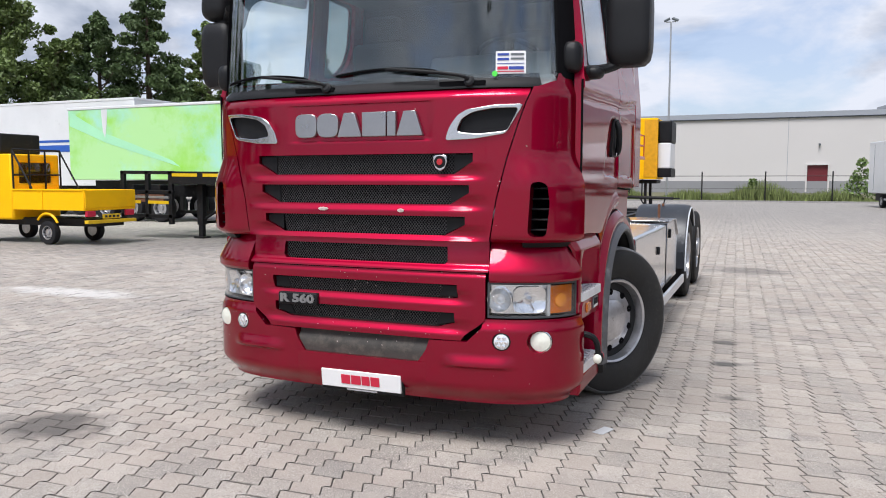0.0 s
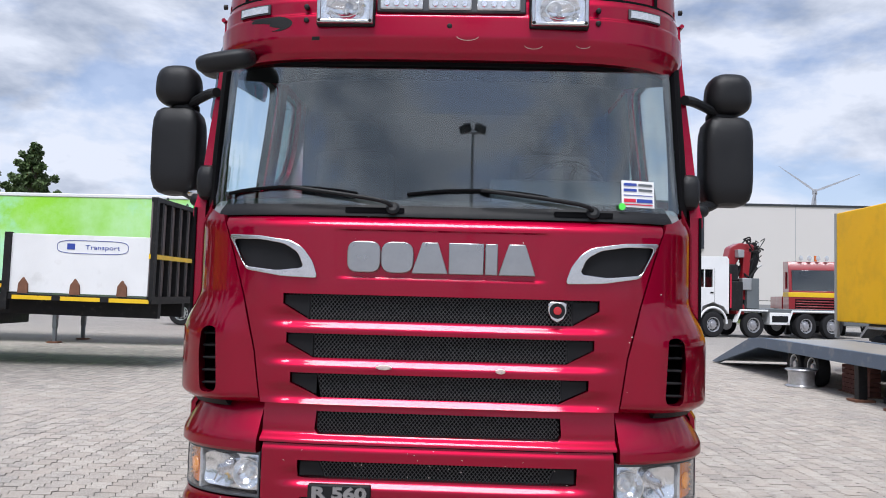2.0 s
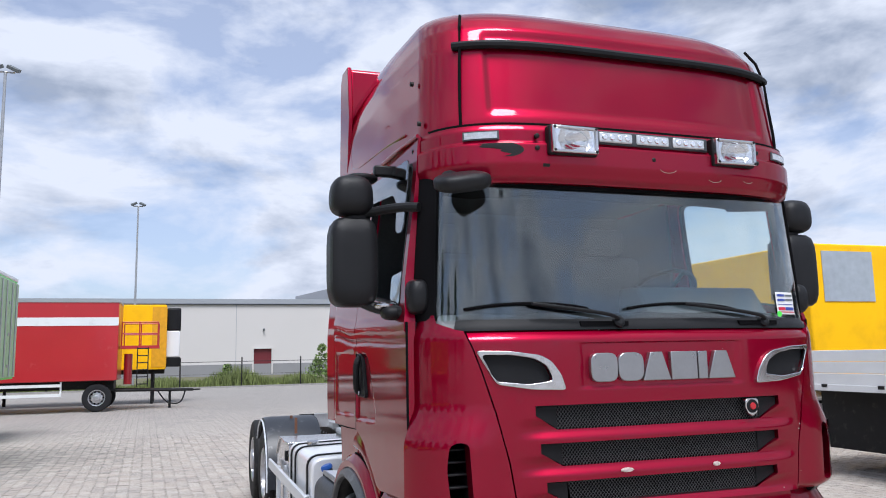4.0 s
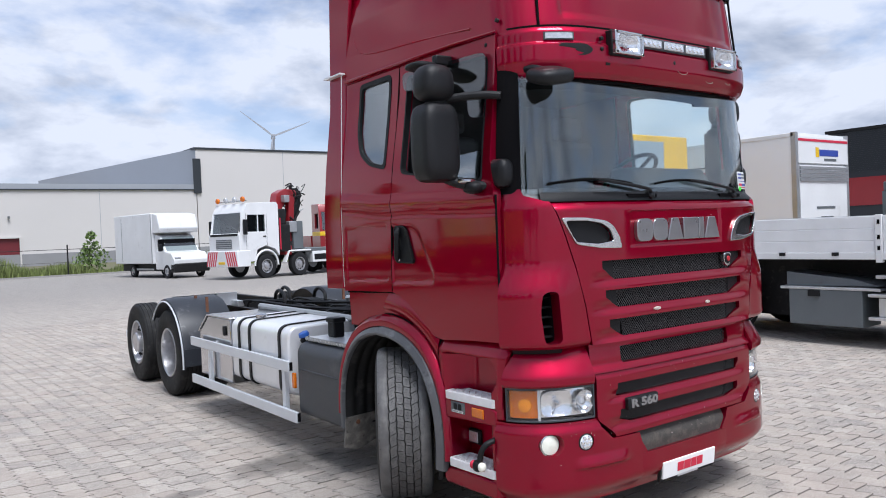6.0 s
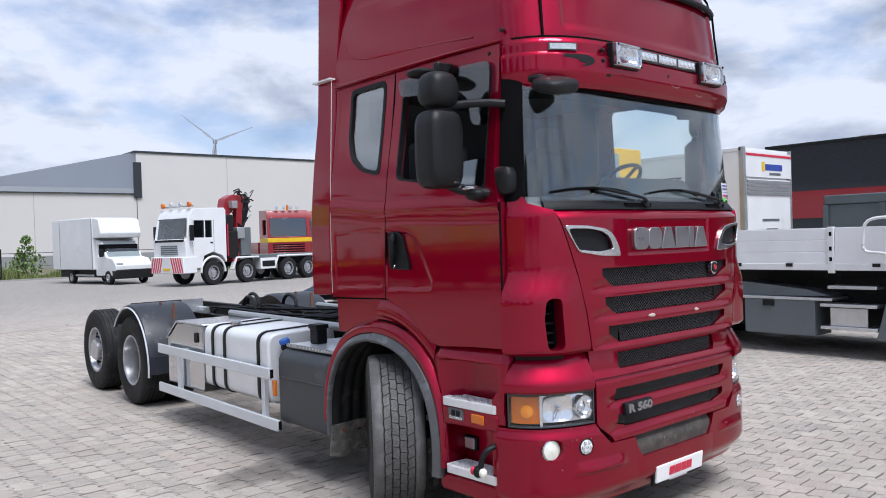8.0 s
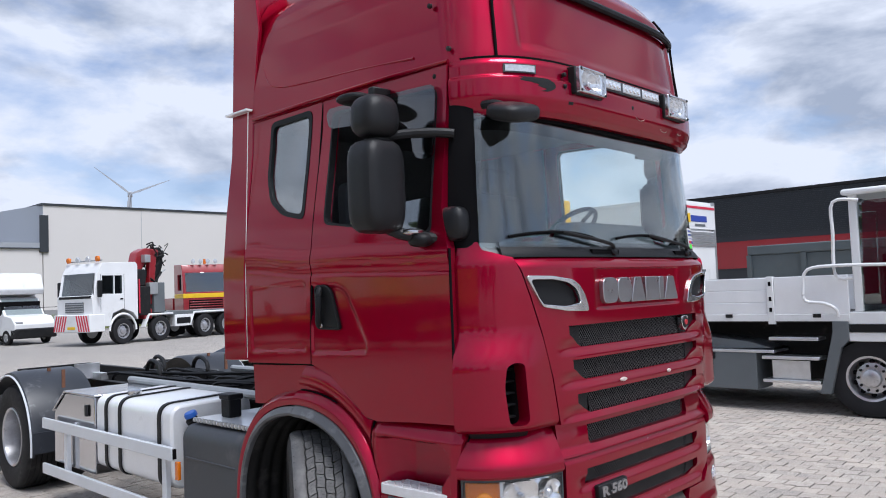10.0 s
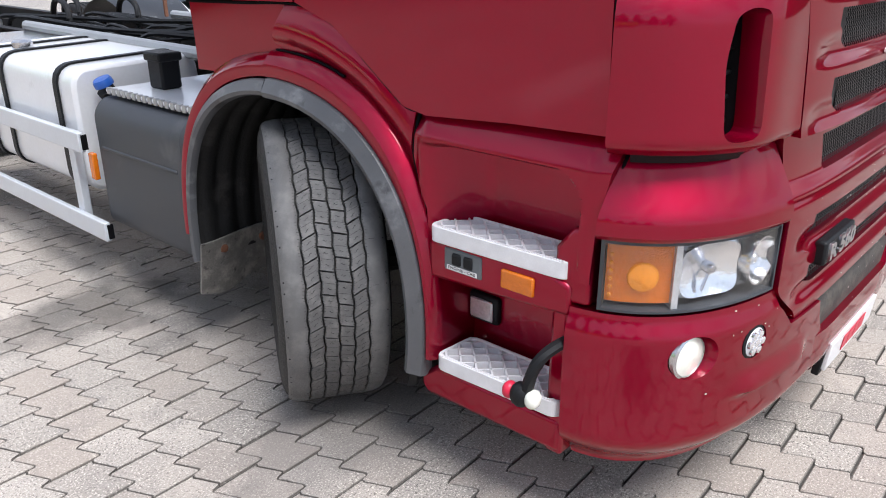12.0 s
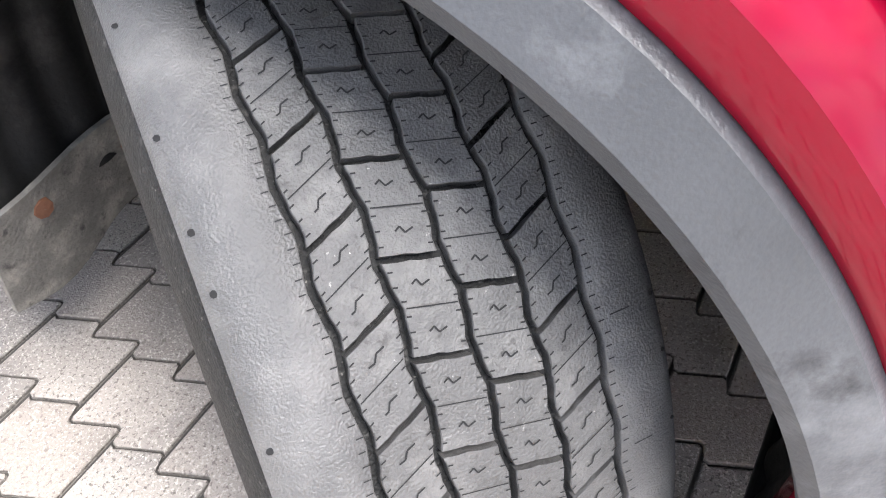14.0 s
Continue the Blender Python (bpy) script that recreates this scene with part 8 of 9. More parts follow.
part("front_fender", prism([(1.18, 0.28), (1.32, 0.28), (1.12, 1.10), (1.12, 1.24), (0.92, 1.24), (0.92, 1.0), (1.02, 0.90)], "x", SBX - 0.02, SBX + 0.40), GREYST, st, "grey slanted front fender", bevel=0.01)
road_wheel(wheel_at(SBX + 0.22, 0.72, 0.50, (-1, 0, 0)), 0.50, 0.38, st, seg=40)
road_wheel(wheel_at(SBX + 2.2, 0.72, 0.50, (1, 0, 0)), 0.50, 0.38, st)
road_wheel(wheel_at(SBX + 0.22, 4.43, 0.52, (-1, 0, 0)), 0.52, 0.38, st, seg=40)
road_wheel(wheel_at(SBX + 2.2, 4.43, 0.52, (1, 0, 0)), 0.52, 0.38, st)
part("rear_fender", tube([(SBX + 0.2, 4.43 - 0.60 * math.cos(radians(a)), 0.52 + 0.60 * math.sin(radians(a))) for a in range(15, 166, 10)], 0.035, 8), GREYST, st)
sc = part("truck_cab", box(SBX, SBX + 2.4, -2.2, 0.93, 1.20, 1.36), WHITE, st, "white open-framed cab", bevel=0.01)
part("cab_stripe", box(SBX - 0.01, SBX, -2.2, 0.90, 1.10, 1.20), BLACK, sc)
part("cab_skirt", box(SBX, SBX + 2.4, -2.2, 0.93, 0.98, 1.10), WHITE, sc, bevel=0.01)
for y in (0.80, -0.35, -1.9):
    part("cab_pillar", box(SBX + 0.05, SBX + 0.13, y - 0.05, y + 0.05, 1.36, 2.90), WHITE, sc, bevel=0.01)
part("cab_window", box(SBX + 0.08, SBX + 0.10, -1.9, 0.75, 1.45, 2.80), DARKGLASS, sc)
part("cab_roof", box(SBX - 0.02, SBX + 1.6, -2.2, 0.92, 2.88, 2.96), WHITE, sc, bevel=0.03)
part("cab_core", box(SBX + 0.5, SBX + 1.5, -1.8, 0.6, 1.36, 2.1), CHASSIS, sc)
part("cab_rear_panel", box(SBX + 0.1, SBX + 1.5, 0.78, 0.84, 1.36, 2.2), GREYST, sc)
for pts in ([(6.96, 0.70, 2.80), (6.93, 1.0, 2.80), (6.93, 1.02, 2.4), (6.93, 1.02, 1.85), (6.95, 0.82, 1.80)], [(6.95, 0.2, 1.95), (6.90, 1.0, 1.97), (6.88, 1.35, 1.93), (6.88, 1.42, 1.72), (6.88, 1.40, 1.52), (6.93, 1.18, 1.48), (6.96, 1.05, 1.40), (6.98, 1.04, 1.30)]):
    part("grab_rail", tube(bend(pts, 4), 0.022, 8), WHITE, sc, "white grab rail")
part("air_coil", tube([(7.12 + 0.04 * math.cos(k * 0.9), 1.12 + 0.04 * math.sin(k * 0.9), 1.35 + k * 0.008) for k in range(60)], 0.010, 5), TXTRED, sc, "red coiled air hose")

# white trailer with red banner, and its rear shutter
nt_ = thing("white_trailer", "white box trailer with red banner and lettered rear", "trailer")
box_body(nt_, 14.0, 16.55, 7.0, 20.0, 1.35, 3.93, mat("grey_white_trailer_paint", (0.78, 0.79, 0.80), 0.4, 0, 0.3, 0.03, 0.8), WHITE)
part("red_line", box(13.985, 13.995, 7.0, 20.0, 1.42, 1.47), TXTRED, nt_)
flag = part("banner", prism([(9.0, 3.18), (13.5, 3.12), (13.5, 2.22), (9.3, 2.20), (10.1, 2.75)], "x", 13.985, 13.995), TXTRED, nt_, "red banner with dark outline")
part("banner_outline", rod_bm(((13.98, 8.7, 3.30), (13.98, 13.5, 3.26)), ((13.98, 9.1, 2.08), (13.98, 13.5, 2.10)), ((13.98, 8.7, 3.30), (13.98, 9.8, 2.75)), ((13.98, 9.1, 2.08), (13.98, 9.8, 2.75)), r=0.02), TXTBLK, flag)
part("banner_mark", box(13.975, 13.985, 11.0, 11.2, 2.40, 2.95), WHITE, flag)
part("banner_mark", box(13.975, 13.985, 10.8, 11.5, 2.88, 2.98), WHITE, flag)
writing("side_lettering", "TRANSPORT", 0.26, 0.003, Matrix.Translation((13.99, 9.35, 1.78)) @ LEFTW, TXTBLK, nt_, "black TRANSPORT lettering", 2.3)
part("name_bar", box(13.985, 13.995, 10.65, 11.80, 1.69, 1.87), TXTBLK, nt_, "black bar of unreadable writing")
sh_ = part("rear_shutter", box(14.15, 16.45, 6.93, 6.995, 1.4, 3.15), WHITE, nt_, "white rear flap")
for k in range(4):
    part("shutter_slat", box(14.15, 16.45, 6.90, 6.93, 2.75 + k * 0.1, 2.82 + k * 0.1), GALV, sh_)
part("rear_sign", box(14.1, 16.5, 6.92, 6.99, 3.2, 3.85), WHITE, nt_, "white sign over the flap")
part("sign_stripe", box(14.1, 16.5, 6.91, 6.92, 3.74, 3.80), TXTRED, nt_)
for k, (a, b, z, h, mm) in enumerate(((14.9, 15.05, 3.48, 0.24, STRIPEY), (15.08, 16.0, 3.47, 0.16, TXTBLUE), (15.3, 15.9, 3.30, 0.06, GREYST))):
    part("sign_bar", box(a, b, 6.912, 6.918, z - h / 2, z + h / 2), mm, nt_)
for a, b, z in ((14.9, 15.8, 2.1), (15.1, 15.7, 1.85)):
    part("print_bar", box(a, b, 6.92, 6.928, z - 0.03, z + 0.03), GREYST, nt_)
for x in (14.05, 16.5):
    part("corner_post", box(x - 0.06, x + 0.06, 6.93, 7.05, 1.3, 3.95), GALV, nt_)
part("frame_rail", box(14.6, 16.0, 7.2, 19.8, 0.9, 1.33), CHASSIS, nt_)
for y in (9.0, 10.3, 11.6):
    road_wheel(wheel_at(14.25, y, 0.5, (-1, 0, 0)), 0.5, 0.35, nt_)
    road_wheel(wheel_at(16.3, y, 0.5, (1, 0, 0)), 0.5, 0.35, nt_)

# grey skip containers
for k, (x0, y0, y1, z1) in enumerate(((17.2, 0.6, 6.3, 2.72), (17.2, -7.0, 0.2, 2.80))):
    cn = thing("skip_container", "grey-green steel skip container", "container", "skip containers")
    b = part("container_side", box(x0, x0 + 2.4, y0, y1, 0.2, z1 - 0.25), CONT, cn, "ribbed steel side", bevel=0.02)
    part("container_rim", box(x0 - 0.05, x0 + 2.45, y0 - 0.05, y1 + 0.05, z1 - 0.25, z1), CONT, b, bevel=0.03)
    n = int((y1 - y0) / 1.3)
    for j in range(n + 1):
        y = y0 + (y1 - y0) * j / n
        part("side_rib", box(x0 - 0.08, x0, y - 0.06, y + 0.06, 0.2, z1 - 0.25), CONT, b)
    part("skid", box(x0 + 0.5, x0 + 1.9, y0, y1, 0.0, 0.2), CHASSIS, cn)

# halls
lw = thing("warehouse", "long white clad warehouse with grey plinth", "building")
wall = part("wall", carve(box(-90, 26.8, 88.0, 118, 0, 8.15), [box(5.9, 8.1, 87, 88.4, 0.3, 3.15)]), WALLW, lw, "white horizontal cladding")
part("roof", box(-90.2, 26.9, 87.9, 118, 8.15, 8.75), WALLG, lw, "grey roof edge")
part("roof_lip", box(-90.2, 26.9, 87.82, 87.9, 8.08, 8.2), WALLD, lw)
part("plinth", box(-90, 26.8, 87.9, 88.0, 0, 1.35), PLINTH, lw)
dr_ = part("door", box(6.0, 8.0, 88.1, 88.2, 0.3, 3.05), BRICKRED, lw, "maroon steel door")
part("door_frame", carve(box(5.85, 8.15, 87.85, 88.15, 0.2, 3.2), [box(6.0, 8.0, 87, 89, 0.2, 3.05)]), WALLW, dr_)
part("outside_lamp", box(7.0, 7.2, 87.7, 87.95, 5.1, 5.35), GREYST, lw)
for x in range(-80, 26, 12):
    part("wall_joint", box(x, x + 0.05, 87.985, 88.0, 1.35, 8.1), WALLG, wall)
th_ = thing("tall_hall", "tall white hall with dark grey gable", "building")
part("front_wall", box(26.9, 110, 88.0, 150, 0, 13.0), WALLW, th_, "white cladding")
part("side_wall", prism([(26.9, 88.02), (27.2, 88.02), (18.4, 138.0), (17.8, 138.0)], "z", 8.0, 13.0), WALLG, th_, "dark grey clad side wall")
part("roof_edge", box(26.7, 110, 87.9, 150, 12.9, 13.15), WALLD, th_)
part("corner_pipe", box(26.5, 27.4, 87.8, 88.0, 7.7, 11.8), WALLD, th_)
for x in (38, 52, 66):
    part("wall_joint", box(x, x + 0.05, 87.985, 88.0, 0, 12.9), WALLG, th_)
part("plinth", box(26.9, 110, 87.9, 88.0, 0, 1.35), PLINTH, th_)
dh = thing("dark_hall", "dark ribbed hall with red band", "building")
part("wall", box(30.0, 60, -30, 14.3, 0, 5.5), WALLD, dh, "dark ribbed cladding")
for k in range(22):
    part("cladding_rib", box(29.96, 30.0, -30, 14.3, 3.75 + k * 0.08, 3.79 + k * 0.08), WALLD, dh)
part("red_band", box(29.93, 29.99, -30, 14.3, 2.3, 3.50), DRED, dh, "dark red band")
part("roof_edge", box(29.9, 60, -30, 14.4, 5.5, 5.62), CHASSIS, dh)
for y in (10, 3, -5):
    part("roof_vent", box(30.5, 30.9, y, y + 0.5, 5.62, 5.72), WALLW, dh)

# fence, kerb, verge
fn = thing("fence", "dark steel post and wire fence", "fence")
for k in range(-14, 14):
    x = 2.0 + 4.05 * k
    part("post", rod((x, 52.4, 0), (x, 52.4, 2.05), 0.045, 8), CHASSIS, fn)
part("top_wire", rod((-55, 52.4, 1.75), (55, 52.4, 1.75), 0.022, 6), CHASSIS, fn)
part("middle_wire", rod((-55, 52.4, 0.9), (55, 52.4, 0.9), 0.008, 5), CHASSIS, fn)


def blades(x0, x1, y0, y1, n, h0, h1, w, seed):
    r = np.random.default_rng(seed)
    x, y = r.uniform(x0, x1, n), r.uniform(y0, y1, n)
    clump = 0.55 + 0.45 * np.sin(x * 0.9) * np.sin(x * 0.37 + 1)
    h = r.uniform(h0, h1, n) * clump
    a, lean = r.uniform(0, 6.28, n), r.normal(0, 0.18, n) * h
    dx, dy = np.cos(a) * w, np.sin(a) * w
    v = np.empty((n, 3, 3))
    v[:, 0] = np.stack([x - dx, y - dy, np.zeros(n)], 1)
    v[:, 1] = np.stack([x + dx, y + dy, np.zeros(n)], 1)
    v[:, 2] = np.stack([x + lean, y + lean * 0.5, h], 1)
    me = bpy.data.meshes.new("grass")
    me.from_pydata(v.reshape(-1, 3).tolist(), [], [(3 * i, 3 * i + 1, 3 * i + 2) for i in range(n)])
    return me


gm = blades(-60, 60, 52.6, 56.5, 42000, 0.6, 1.7, 0.05, 3)
gm.materials.append(GRASS)
tagged(new("tall_grass", gm), "tall yellow-green grass along the fence", "grass", kind="stuff")
part("verge", box(-120, 120, 52.3, 87.9, -0.1, 0.05), mat("verge_soil", (0.12, 0.115, 0.06), 0.95, 0, 0, 0.25, 0.6, 0.4, 30)).update_tag()
tagged(bpy.data.objects["verge"], "", "", kind="structure")
tagged(part("kerb", box(-120, 120, 52.15, 52.3, -0.1, 0.10), KERB), "", "", kind="structure")


def leaf_cloud(name, centres, n, size, seed, material, parent):
    """Many small leaf blades in uneven clumps."""
    r = np.random.default_rng(seed)
    c = np.array([q[:3] for q in centres])
    rad = np.array([q[3] for q in centres])
    pick = r.integers(0, len(c), n)
    d = r.normal(0, 1, (n, 3))
    d /= np.linalg.norm(d, axis=1)[:, None]
    pos = c[pick] + d * (rad[pick] * r.uniform(0.35, 1.05, n) ** 0.7)[:, None] * np.array([1, 1, 0.85])
    u = r.normal(0, 1, (n, 3))
    u /= np.linalg.norm(u, axis=1)[:, None]
    w = np.cross(u, r.normal(0, 1, (n, 3)))
    w /= np.linalg.norm(w, axis=1)[:, None]
    s = size * r.uniform(0.6, 1.4, n)[:, None]
    v = np.stack([pos - u * s, pos + w * s * 0.55, pos + u * s, pos - w * s * 0.55], 1).reshape(-1, 3)
    me = bpy.data.meshes.new(name)
    me.from_pydata(v.tolist(), [], [(4 * i, 4 * i + 1, 4 * i + 2, 4 * i + 3) for i in range(n)])
    me.materials.append(material)
    o = new(name, me)
    o.parent = parent
    return o


def tree(x, y, h, spread, seed, conifer=False, n=11000, leaf=0.24):
    r = random.Random(seed)
    t = thing("tree", "dark green conifer with ragged outline" if conifer else "leafy green broad tree", "tree", "trees behind the yard")
    t.location = (x, y, 0)
    bm = bmesh.new()
    add_rod(bm, (0, 0, 0), (0, 0, h * 0.9), 0.022 * h, 10, 0.004 * h)
    part("trunk", bm, BARK, t)
    limbs, centres = bmesh.new(), []
    if conifer:
        for k in range(46):
            z = h * (0.12 + 0.86 * k / 46)
            a = k * 2.4 + r.random()
            L = spread * (1.05 - z / h) * r.uniform(0.75, 1.15) + 0.15
            e = Vector((math.cos(a) * L, math.sin(a) * L, z - 0.12 * L))
            add_rod(limbs, (0, 0, z), e, 0.05, 5, 0.015)
            for q in (0.45, 0.8, 1.0):
                centres.append((e.x * q, e.y * q, z + (e.z - z) * q, 0.28 * L * 0.6 + 0.25))
    else:
        for k in range(64):
            z = h * (0.10 + 0.86 * (k + r.random()) / 64)
            a = k * 2.4 + r.random()
            top = min(1.0, 1.45 * (1.0 - z / h) + 0.04)
            L = spread * top * r.uniform(0.40, 1.18)
            e = Vector((math.cos(a) * L, math.sin(a) * L, z + 0.18 * L))
            add_rod(limbs, (0, 0, z * 0.9), e, 0.05, 5, 0.015)
            centres.append((e.x, e.y, e.z, spread * (0.3 + 0.7 * top) * r.uniform(0.07, 0.16) + 0.10))
            centres.append((e.x * 0.6, e.y * 0.6, e.z * 0.98, spread * (0.3 + 0.7 * top) * r.uniform(0.08, 0.18) + 0.10))
        centres.append((0, 0, h * 0.97, spread * 0.06))
    part("limb", limbs, BARK, t)
    leaf_cloud("crown", centres, n, leaf, seed, LEAF2 if conifer or seed % 3 == 0 else LEAF, t)
    return t


TREES = [(-53, 26, 16, 5.2, 0), (-47.5, 29, 14.2, 4.6, 0), (-43.4, 32.4, 13.4, 4.2, 0), (-41.2, 34.8, 10.4, 2.4, 0), (-39.4, 36.6, 12.3, 2.6, 0), (-37.2, 38.8, 14.4, 2.7, 1), (-35.6, 43.0, 12.6, 2.1, 0), (-36.2, 40.5, 9.0, 2.0, 0), (-35.2, 46.8, 10.2, 2.3, 0), (-33.6, 50.5, 9.4, 1.8, 0), (-32.4, 53.6, 11.8, 2.2, 0), (-35.0, 57.5, 10.5, 2.4, 0), (-39.0, 66.0, 10.0, 1.7, 0)]
for k, (x, y, h, s_, con) in enumerate(TREES):
    tree(x - 0.5, y - 0.5, h * 1.05, s_ * 1.7, 11 + k, bool(con), int(8200 * s_), 0.135)
# behind and beside the camera: seen only in the paint and the glass
for k, (x, y, h) in enumerate(((-34, 8, 12), (-36, 1, 14), (-35, -6, 12), (-38, -14, 13.5), (-36, -22, 12), (-33, -30, 14))):
    tree(x, y, h, 4.6, 61 + k, False, 4500, 0.34)
yr = thing("side_trailer", "yellow box trailer standing across the yard", "trailer")
box_body(yr, -27.5, -25.0, -9.5, 3.6, 1.25, 3.6, YELLOW, YELLOW)
part("frame_rail", box(-26.8, -25.7, -9.0, 3.2, 0.8, 1.2), CHASSIS, yr)
for y in (0.0, 1.3, 2.6):
    for x, o in ((-25.2, (1, 0, 0)), (-27.3, (-1, 0, 0))):
        road_wheel(wheel_at(x, y, 0.5, o), 0.5, 0.35, yr)
for y in (-7.5,):
    for x in (-26.9, -25.6):
        landing_leg(x, y, 1.1, yr)

bush = thing("bush", "ragged green bush by the fence", "shrub")
bush.location = (7.8, 54.0, 0)
part("stem", rod((0, 0, 0), (0, 0, 1.8), 0.05, 6, 0.01), BARK, bush)
leaf_cloud("foliage", [(0, 0, 0.6, 0.9), (0.5, 0, 1.0, 0.8), (-0.5, 0, 0.9, 0.7), (0.1, 0, 1.8, 0.6), (0.05, 0, 2.6, 0.35), (-0.3, 0, 1.6, 0.4)], 900, 0.11, 5, LEAF3, bush)
sb_ = thing("small_bush", "small green shrub by the fence", "shrub")
sb_.location = (1.0, 55.0, 0)
part("stem", rod((0, 0, 0), (0, 0, 1.0), 0.04, 6, 0.01), BARK, sb_)
leaf_cloud("foliage", [(0, 0, 0.7, 0.5), (0.2, 0, 1.3, 0.35)], 300, 0.10, 6, LEAF3, sb_)


def lamp_post(x, y, h):
    lp = thing("lamp_post", "tall grey steel post with two floodlights", "street lamp", "yard lamps")
    part("mast", rod((x, y, 0), (x, y, h), 0.11, 10, 0.06), GALV, lp)
    part("cross_arm", rod((x - 0.38, y, h), (x + 0.38, y, h), 0.04, 8), GALV, lp)
    for sx in (-1, 1):
        part("floodlight", box(-0.25, 0.25, -0.2, 0.2, -0.08, 0.08, Matrix.Translation((x + sx * 0.32, y, h + 0.18)) @ pose(0, 0, 0, 20, sx * 25, 0)), GREYST, lp, bevel=0.02)


lamp_post(-5.5, 62.0, 14.2)
lamp_post(-9.7, 33.6, 14.6)
lamp_post(0.12, -26.0, 12.1)


def turbine(x, y, h, blade, turn, facing):
    w = thing("wind_turbine", "distant white wind turbine", "wind turbine", "wind turbines")
    m = Matrix.Translation((x, y, h)) @ pose(0, 0, 0, 0, 0, facing)
    part("tower", rod((x, y, 0), (x, y, h), h * 0.022, 12, h * 0.012), WALLG, w)
    part("nacelle", box(-h * 0.02, h * 0.02, -h * 0.05, h * 0.06, -h * 0.018, h * 0.022, m), WALLG, w, bevel=0.3)
    for k in range(3):
        a = radians(turn + 120 * k)
        d = Vector((math.cos(a), 0, math.sin(a)))
        s_ = Vector((-math.sin(a), 0, math.cos(a)))
        bm = bmesh.new()
        pts = [d * blade * t + s_ * (blade * c) for t, c in ((0.02, -0.015), (0.2, -0.03), (1.0, -0.004), (1.0, 0.004), (0.2, 0.02), (0.02, 0.015))]
        lo = [bm.verts.new(m @ (Vector(q) + Vector((0, -h * 0.055, 0)))) for q in pts]
        hi = [bm.verts.new(m @ (Vector(q) + Vector((0, -h * 0.045, 0)))) for q in pts]
        bm.faces.new(lo)
        bm.faces.new(hi[::-1])
        for i in range(6):
            bm.faces.new((lo[i], hi[i], hi[(i + 1) % 6], lo[(i + 1) % 6]))
        part("blade", bm, WALLG, w)


turbine(186, 420, 62, 23, 141, -24)
turbine(-200, 520, 46, 45, 88, 80)

# ---- the paving: one sheet to the horizon, stones laid on it round the truck ----
COURSE, STONE, TILT_PAVE = 0.170, 0.222, 2.0


WAVE = [(0.0, 0.0), (0.04, 0.015), (0.11, 0.018), (0.30, 0.009), (0.70, -0.009), (0.87, -0.018), (0.96, -0.015), (1.0, 0.0)]


def n_obj(nodes):
    return nodes.new("ShaderNodeObjectInfo")


# stains and other darker or paler blots: centre, half sizes, colour, strength
# the last two put shade and grime under the trailers into the ground colour
STAINS_AND_SHADE = [(-1.88, -0.60, 0.42, 0.30, (0.05, 0.046, 0.045), 0.75), (1.82, 3.55, 0.12, 0.10, (0.05, 0.05, 0.05), 0.7), (1.88, 2.67, 0.13, 0.09, (0.05, 0.05, 0.05), 0.8),
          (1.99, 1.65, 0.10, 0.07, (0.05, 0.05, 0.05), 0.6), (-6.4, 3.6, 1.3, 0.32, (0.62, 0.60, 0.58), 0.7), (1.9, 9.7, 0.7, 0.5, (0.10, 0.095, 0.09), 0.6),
          # includes darker ground by the front wheel and a broad darker far yard
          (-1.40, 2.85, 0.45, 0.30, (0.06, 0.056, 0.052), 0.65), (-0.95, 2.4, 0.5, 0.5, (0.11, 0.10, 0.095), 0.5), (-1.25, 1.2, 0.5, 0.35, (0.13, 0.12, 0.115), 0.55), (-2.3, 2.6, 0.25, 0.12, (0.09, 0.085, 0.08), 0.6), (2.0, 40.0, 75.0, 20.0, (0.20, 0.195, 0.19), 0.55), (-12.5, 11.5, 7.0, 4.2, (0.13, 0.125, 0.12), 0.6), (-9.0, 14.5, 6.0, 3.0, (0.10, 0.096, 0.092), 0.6)]


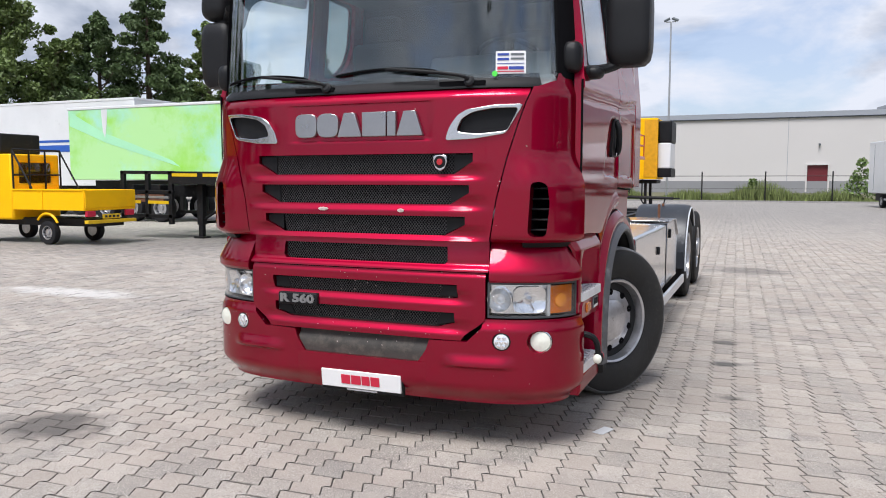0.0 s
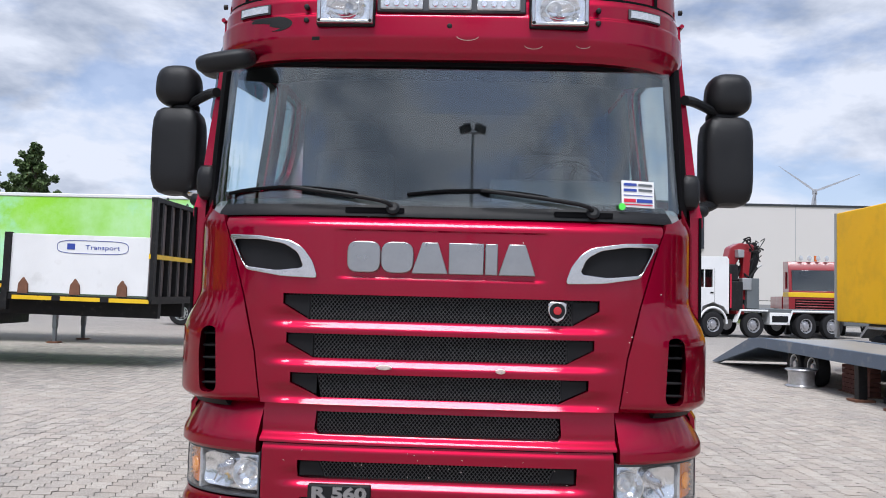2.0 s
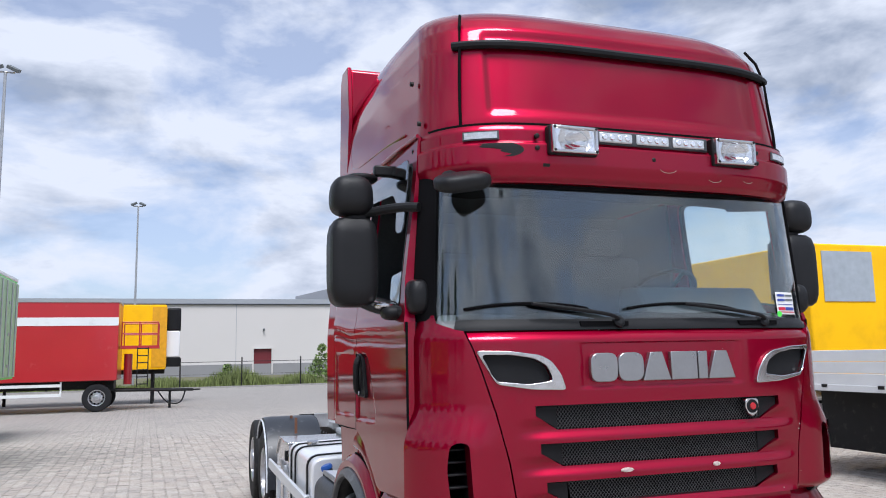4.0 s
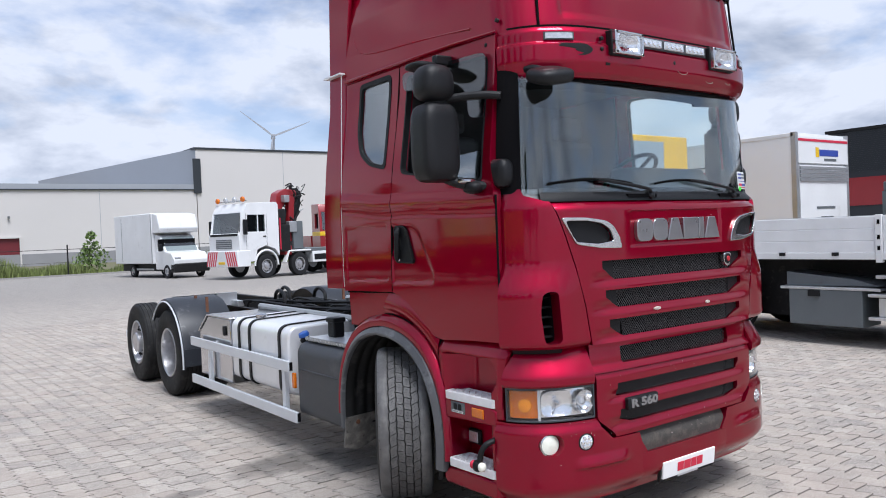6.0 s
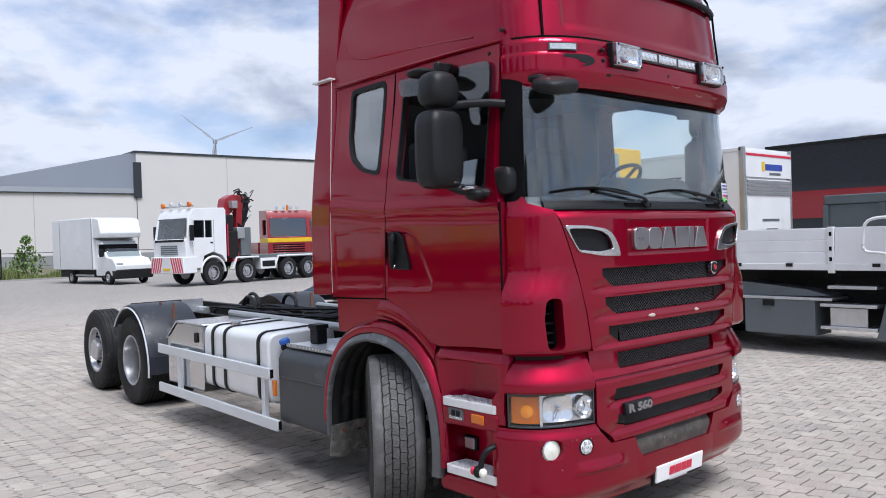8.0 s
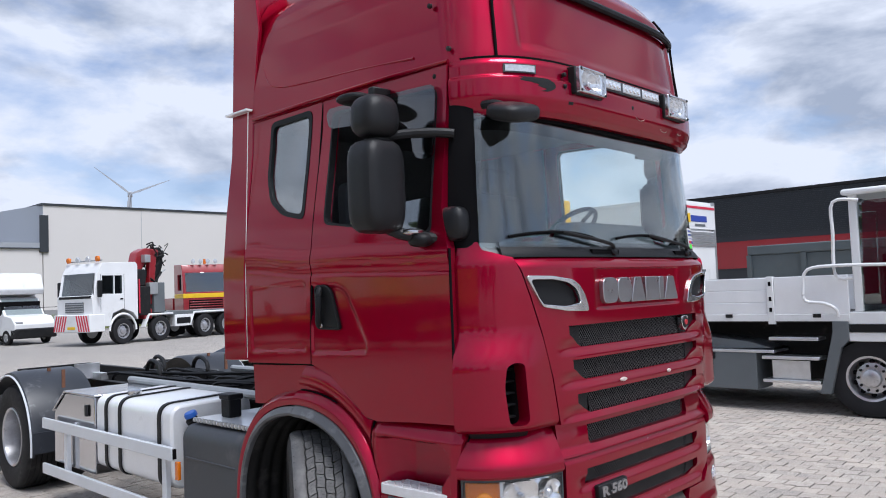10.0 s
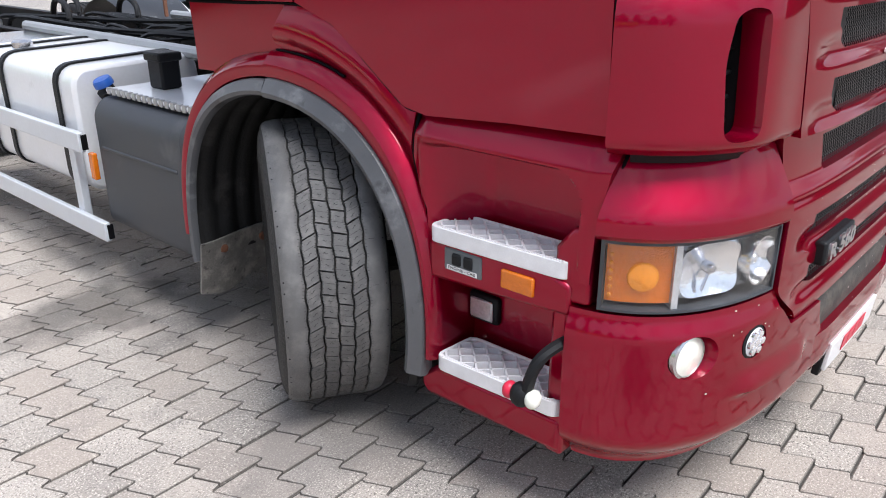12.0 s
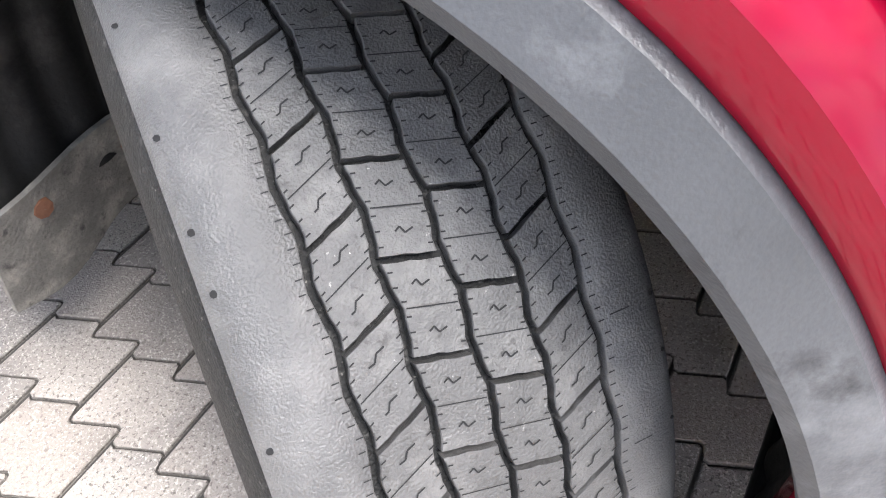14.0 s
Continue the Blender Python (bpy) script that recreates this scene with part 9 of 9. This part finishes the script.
def ground_material():
    m = PAVER.copy()
    m.name = "paved_yard"
    nt = m.node_tree
    n, l = nt.nodes, nt.links
    p = n["Principled BSDF"]
    src = p.inputs["Base Color"].links[0].from_socket
    geo = n.new("ShaderNodeNewGeometry")
    mp = n.new("ShaderNodeMapping")
    mp.inputs["Rotation"].default_value = (0, 0, radians(-TILT_PAVE))
    l.new(geo.outputs["Position"], mp.inputs["Vector"])
    sep = n.new("ShaderNodeSeparateXYZ")
    l.new(mp.outputs[0], sep.inputs[0])

    def op(kind, a, b=None, c=None):
        q = n.new("ShaderNodeMath")
        q.operation = kind
        for i, v in enumerate((a, b, c)):
            if v is None:
                continue
            if isinstance(v, (int, float)):
                q.inputs[i].default_value = v
            else:
                l.new(v, q.inputs[i])
        return q.outputs[0]
    half = op("FRACT", op("DIVIDE", sep.outputs[1], STONE / 2))
    wave = n.new("ShaderNodeValToRGB")   # the sideways wave of the long joints
    el = wave.color_ramp.elements
    for k, (t, o) in enumerate(WAVE):
        e = el[k] if k < 2 else el.new(t)
        e.position = t
    for e, (t, o) in zip(sorted(el, key=lambda q: q.position), WAVE):
        v = (o + 0.02) / 0.04
        e.color = (v, v, v, 1)
    l.new(half, wave.inputs[0])
    off = op("MULTIPLY_ADD", wave.outputs[0], 0.04, -0.02)
    cx = op("DIVIDE", op("SUBTRACT", sep.outputs[0], off), COURSE)
    fx = op("FRACT", cx)
    row = op("MODULO", op("ABSOLUTE", op("FLOOR", cx)), 2.0)
    fy = op("FRACT", op("ADD", op("DIVIDE", sep.outputs[1], STONE), op("MULTIPLY", row, 0.5)))
    ex = op("MULTIPLY", op("MINIMUM", fx, op("SUBTRACT", 1.0, fx)), COURSE)
    ey = op("MULTIPLY", op("MINIMUM", fy, op("SUBTRACT", 1.0, fy)), STONE * 0.62)
    edge = op("MINIMUM", ex, ey)
    # a warmer cast on some stones
    isl = op("FRACT", op("ADD", op("MULTIPLY", n_obj(n).outputs["Random"], 3.7), op("MULTIPLY", geo.outputs["Random Per Island"], 5.3)))
    warm = n.new("ShaderNodeMix")
    warm.data_type = "RGBA"
    l.new(op("MULTIPLY", isl, 0.45), warm.inputs["Factor"])
    l.new(src, warm.inputs[6])
    warm.inputs[7].default_value = (0.40, 0.335, 0.285, 1)
    src = warm.outputs[2]
    fray = n.new("ShaderNodeTexNoise")
    fray.inputs["Scale"].default_value, fray.inputs["Detail"].default_value = 4.5, 6.0
    l.new(geo.outputs["Position"], fray.inputs["Vector"])
    psep = n.new("ShaderNodeSeparateXYZ")
    l.new(geo.outputs["Position"], psep.inputs[0])
    for x, y, rx, ry, colour, amount in STAINS_AND_SHADE:
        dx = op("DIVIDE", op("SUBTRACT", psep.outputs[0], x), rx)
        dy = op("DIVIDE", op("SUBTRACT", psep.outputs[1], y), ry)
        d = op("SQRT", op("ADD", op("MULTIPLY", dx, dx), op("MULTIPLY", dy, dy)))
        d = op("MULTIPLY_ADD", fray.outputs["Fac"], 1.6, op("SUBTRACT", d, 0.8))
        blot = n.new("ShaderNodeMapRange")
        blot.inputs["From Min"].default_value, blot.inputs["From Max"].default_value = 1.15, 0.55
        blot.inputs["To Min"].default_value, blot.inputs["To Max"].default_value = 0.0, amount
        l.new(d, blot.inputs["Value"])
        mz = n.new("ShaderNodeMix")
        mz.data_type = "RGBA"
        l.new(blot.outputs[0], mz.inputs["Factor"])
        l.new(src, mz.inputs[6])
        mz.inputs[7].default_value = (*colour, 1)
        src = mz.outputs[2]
    rp = n.new("ShaderNodeMapRange")
    rp.inputs["From Min"].default_value, rp.inputs["From Max"].default_value = 0.0012, 0.0050
    l.new(edge, rp.inputs["Value"])
    mx = n.new("ShaderNodeMix")
    mx.data_type = "RGBA"
    l.new(rp.outputs[0], mx.inputs["Factor"])
    mx.inputs[6].default_value = (0.052, 0.047, 0.042, 1)
    l.new(src, mx.inputs[7])
    l.new(mx.outputs[2], p.inputs["Base Color"])
    return m


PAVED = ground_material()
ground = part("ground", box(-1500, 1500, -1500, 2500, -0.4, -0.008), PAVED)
tagged(ground, "grey interlocking concrete paving with dark joints, oil stains and painted-in shade under trailers", "paving", kind="structure")


def stone_outline():
    """One stone: straight ends, and long sides with two small steps each."""
    g, ge = 0.0030, 0.0050
    side = []
    for k in (0, 1):
        side += [((k + t) * STONE / 2, o) for t, o in WAVE[:-1]]
    side = [(ge, 0.014)] + [p for p in side if ge * 1.4 < p[0] < STONE - ge * 1.4] + [(STONE - ge, -0.011)]
    left = [(0.0 + g + o * 1.0, y) for y, o in side]
    right = [(COURSE - g + o * 1.0, y) for y, o in side]
    return left + right[::-1]


OUT = stone_outline()
rs = np.random.default_rng(9)


def stone_verts(x, y, dz, tx, ty):
    c = []
    for k, (zz, shrink) in enumerate(((-0.03, 0.0), (-0.003, 0.0), (0.0, 0.003))):
        for px, py in OUT:
            sx = px + (shrink if px < COURSE / 2 else -shrink)
            sy = py + (shrink if py < STONE / 2 else -shrink)
            c.append((x + sx, y + sy, zz + dz + tx * (px - COURSE / 2) + ty * (py - STONE / 2)))
    return c


NV = len(OUT)
FACES = [tuple(range(2 * NV, 3 * NV))[::-1]]
for lev in (0, 1):
    for i in range(NV):
        j = (i + 1) % NV
        FACES.append((lev * NV + i, lev * NV + j, (lev + 1) * NV + j, (lev + 1) * NV + i))
FACES = [f[::-1] for f in FACES]
RM = pose(0, 0, 0, 0, 0, TILT_PAVE)
near, verts, faces = [], [], []
for i in range(-80, 70):
    for j in range(-42, 90):
        x, y = i * COURSE, (j + (0.5 if i % 2 else 0.0)) * STONE
        px, py = (RM @ Vector((x, y, 0))).xy
        if not (-11.5 < px < 9.5 and -7.5 < py < 17.5):
            continue
        dz, tx, ty = rs.normal(0, 0.0011), rs.normal(0, 0.006), rs.normal(0, 0.006)
        if -2.95 < px < -1.30 and -0.9 < py < 5.6:
            near.append((x, y, dz, tx, ty))
            continue
        base = len(verts)
        verts += stone_verts(x, y, dz, tx, ty)
        faces += [tuple(base + k for k in f) for f in FACES]
vv = np.array(verts) @ np.array(RM.to_3x3()).T
rest = bpy.data.meshes.new("paving_rest")
rest.from_pydata(vv.tolist(), [], faces)
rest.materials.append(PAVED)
tagged(new("paving", rest), "grey wavy-edged concrete paving stones", kind="stuff").parent = ground
shared = []
for k in range(8):
    me = bpy.data.meshes.new("paving_stone")
    me.from_pydata(stone_verts(-COURSE / 2, -STONE / 2, 0, rs.normal(0, 0.006), rs.normal(0, 0.006)), [], FACES)
    me.materials.append(PAVED)
    shared.append(me)
for k, (x, y, dz, tx, ty) in enumerate(near):
    o = new("paving_stone", shared[k % 8])
    o.parent = ground
    o.matrix_world = RM @ Matrix.Translation((x + COURSE / 2, y + STONE / 2, dz))
mark = part("paint_mark", box(-0.035, 0.035, -0.07, 0.07, 0.0015, 0.004, Matrix.Translation((1.29, 0.60, 0)) @ pose(0, 0, 0, 0, 0, -20)), WHITE, ground, "small white paint mark on the paving")
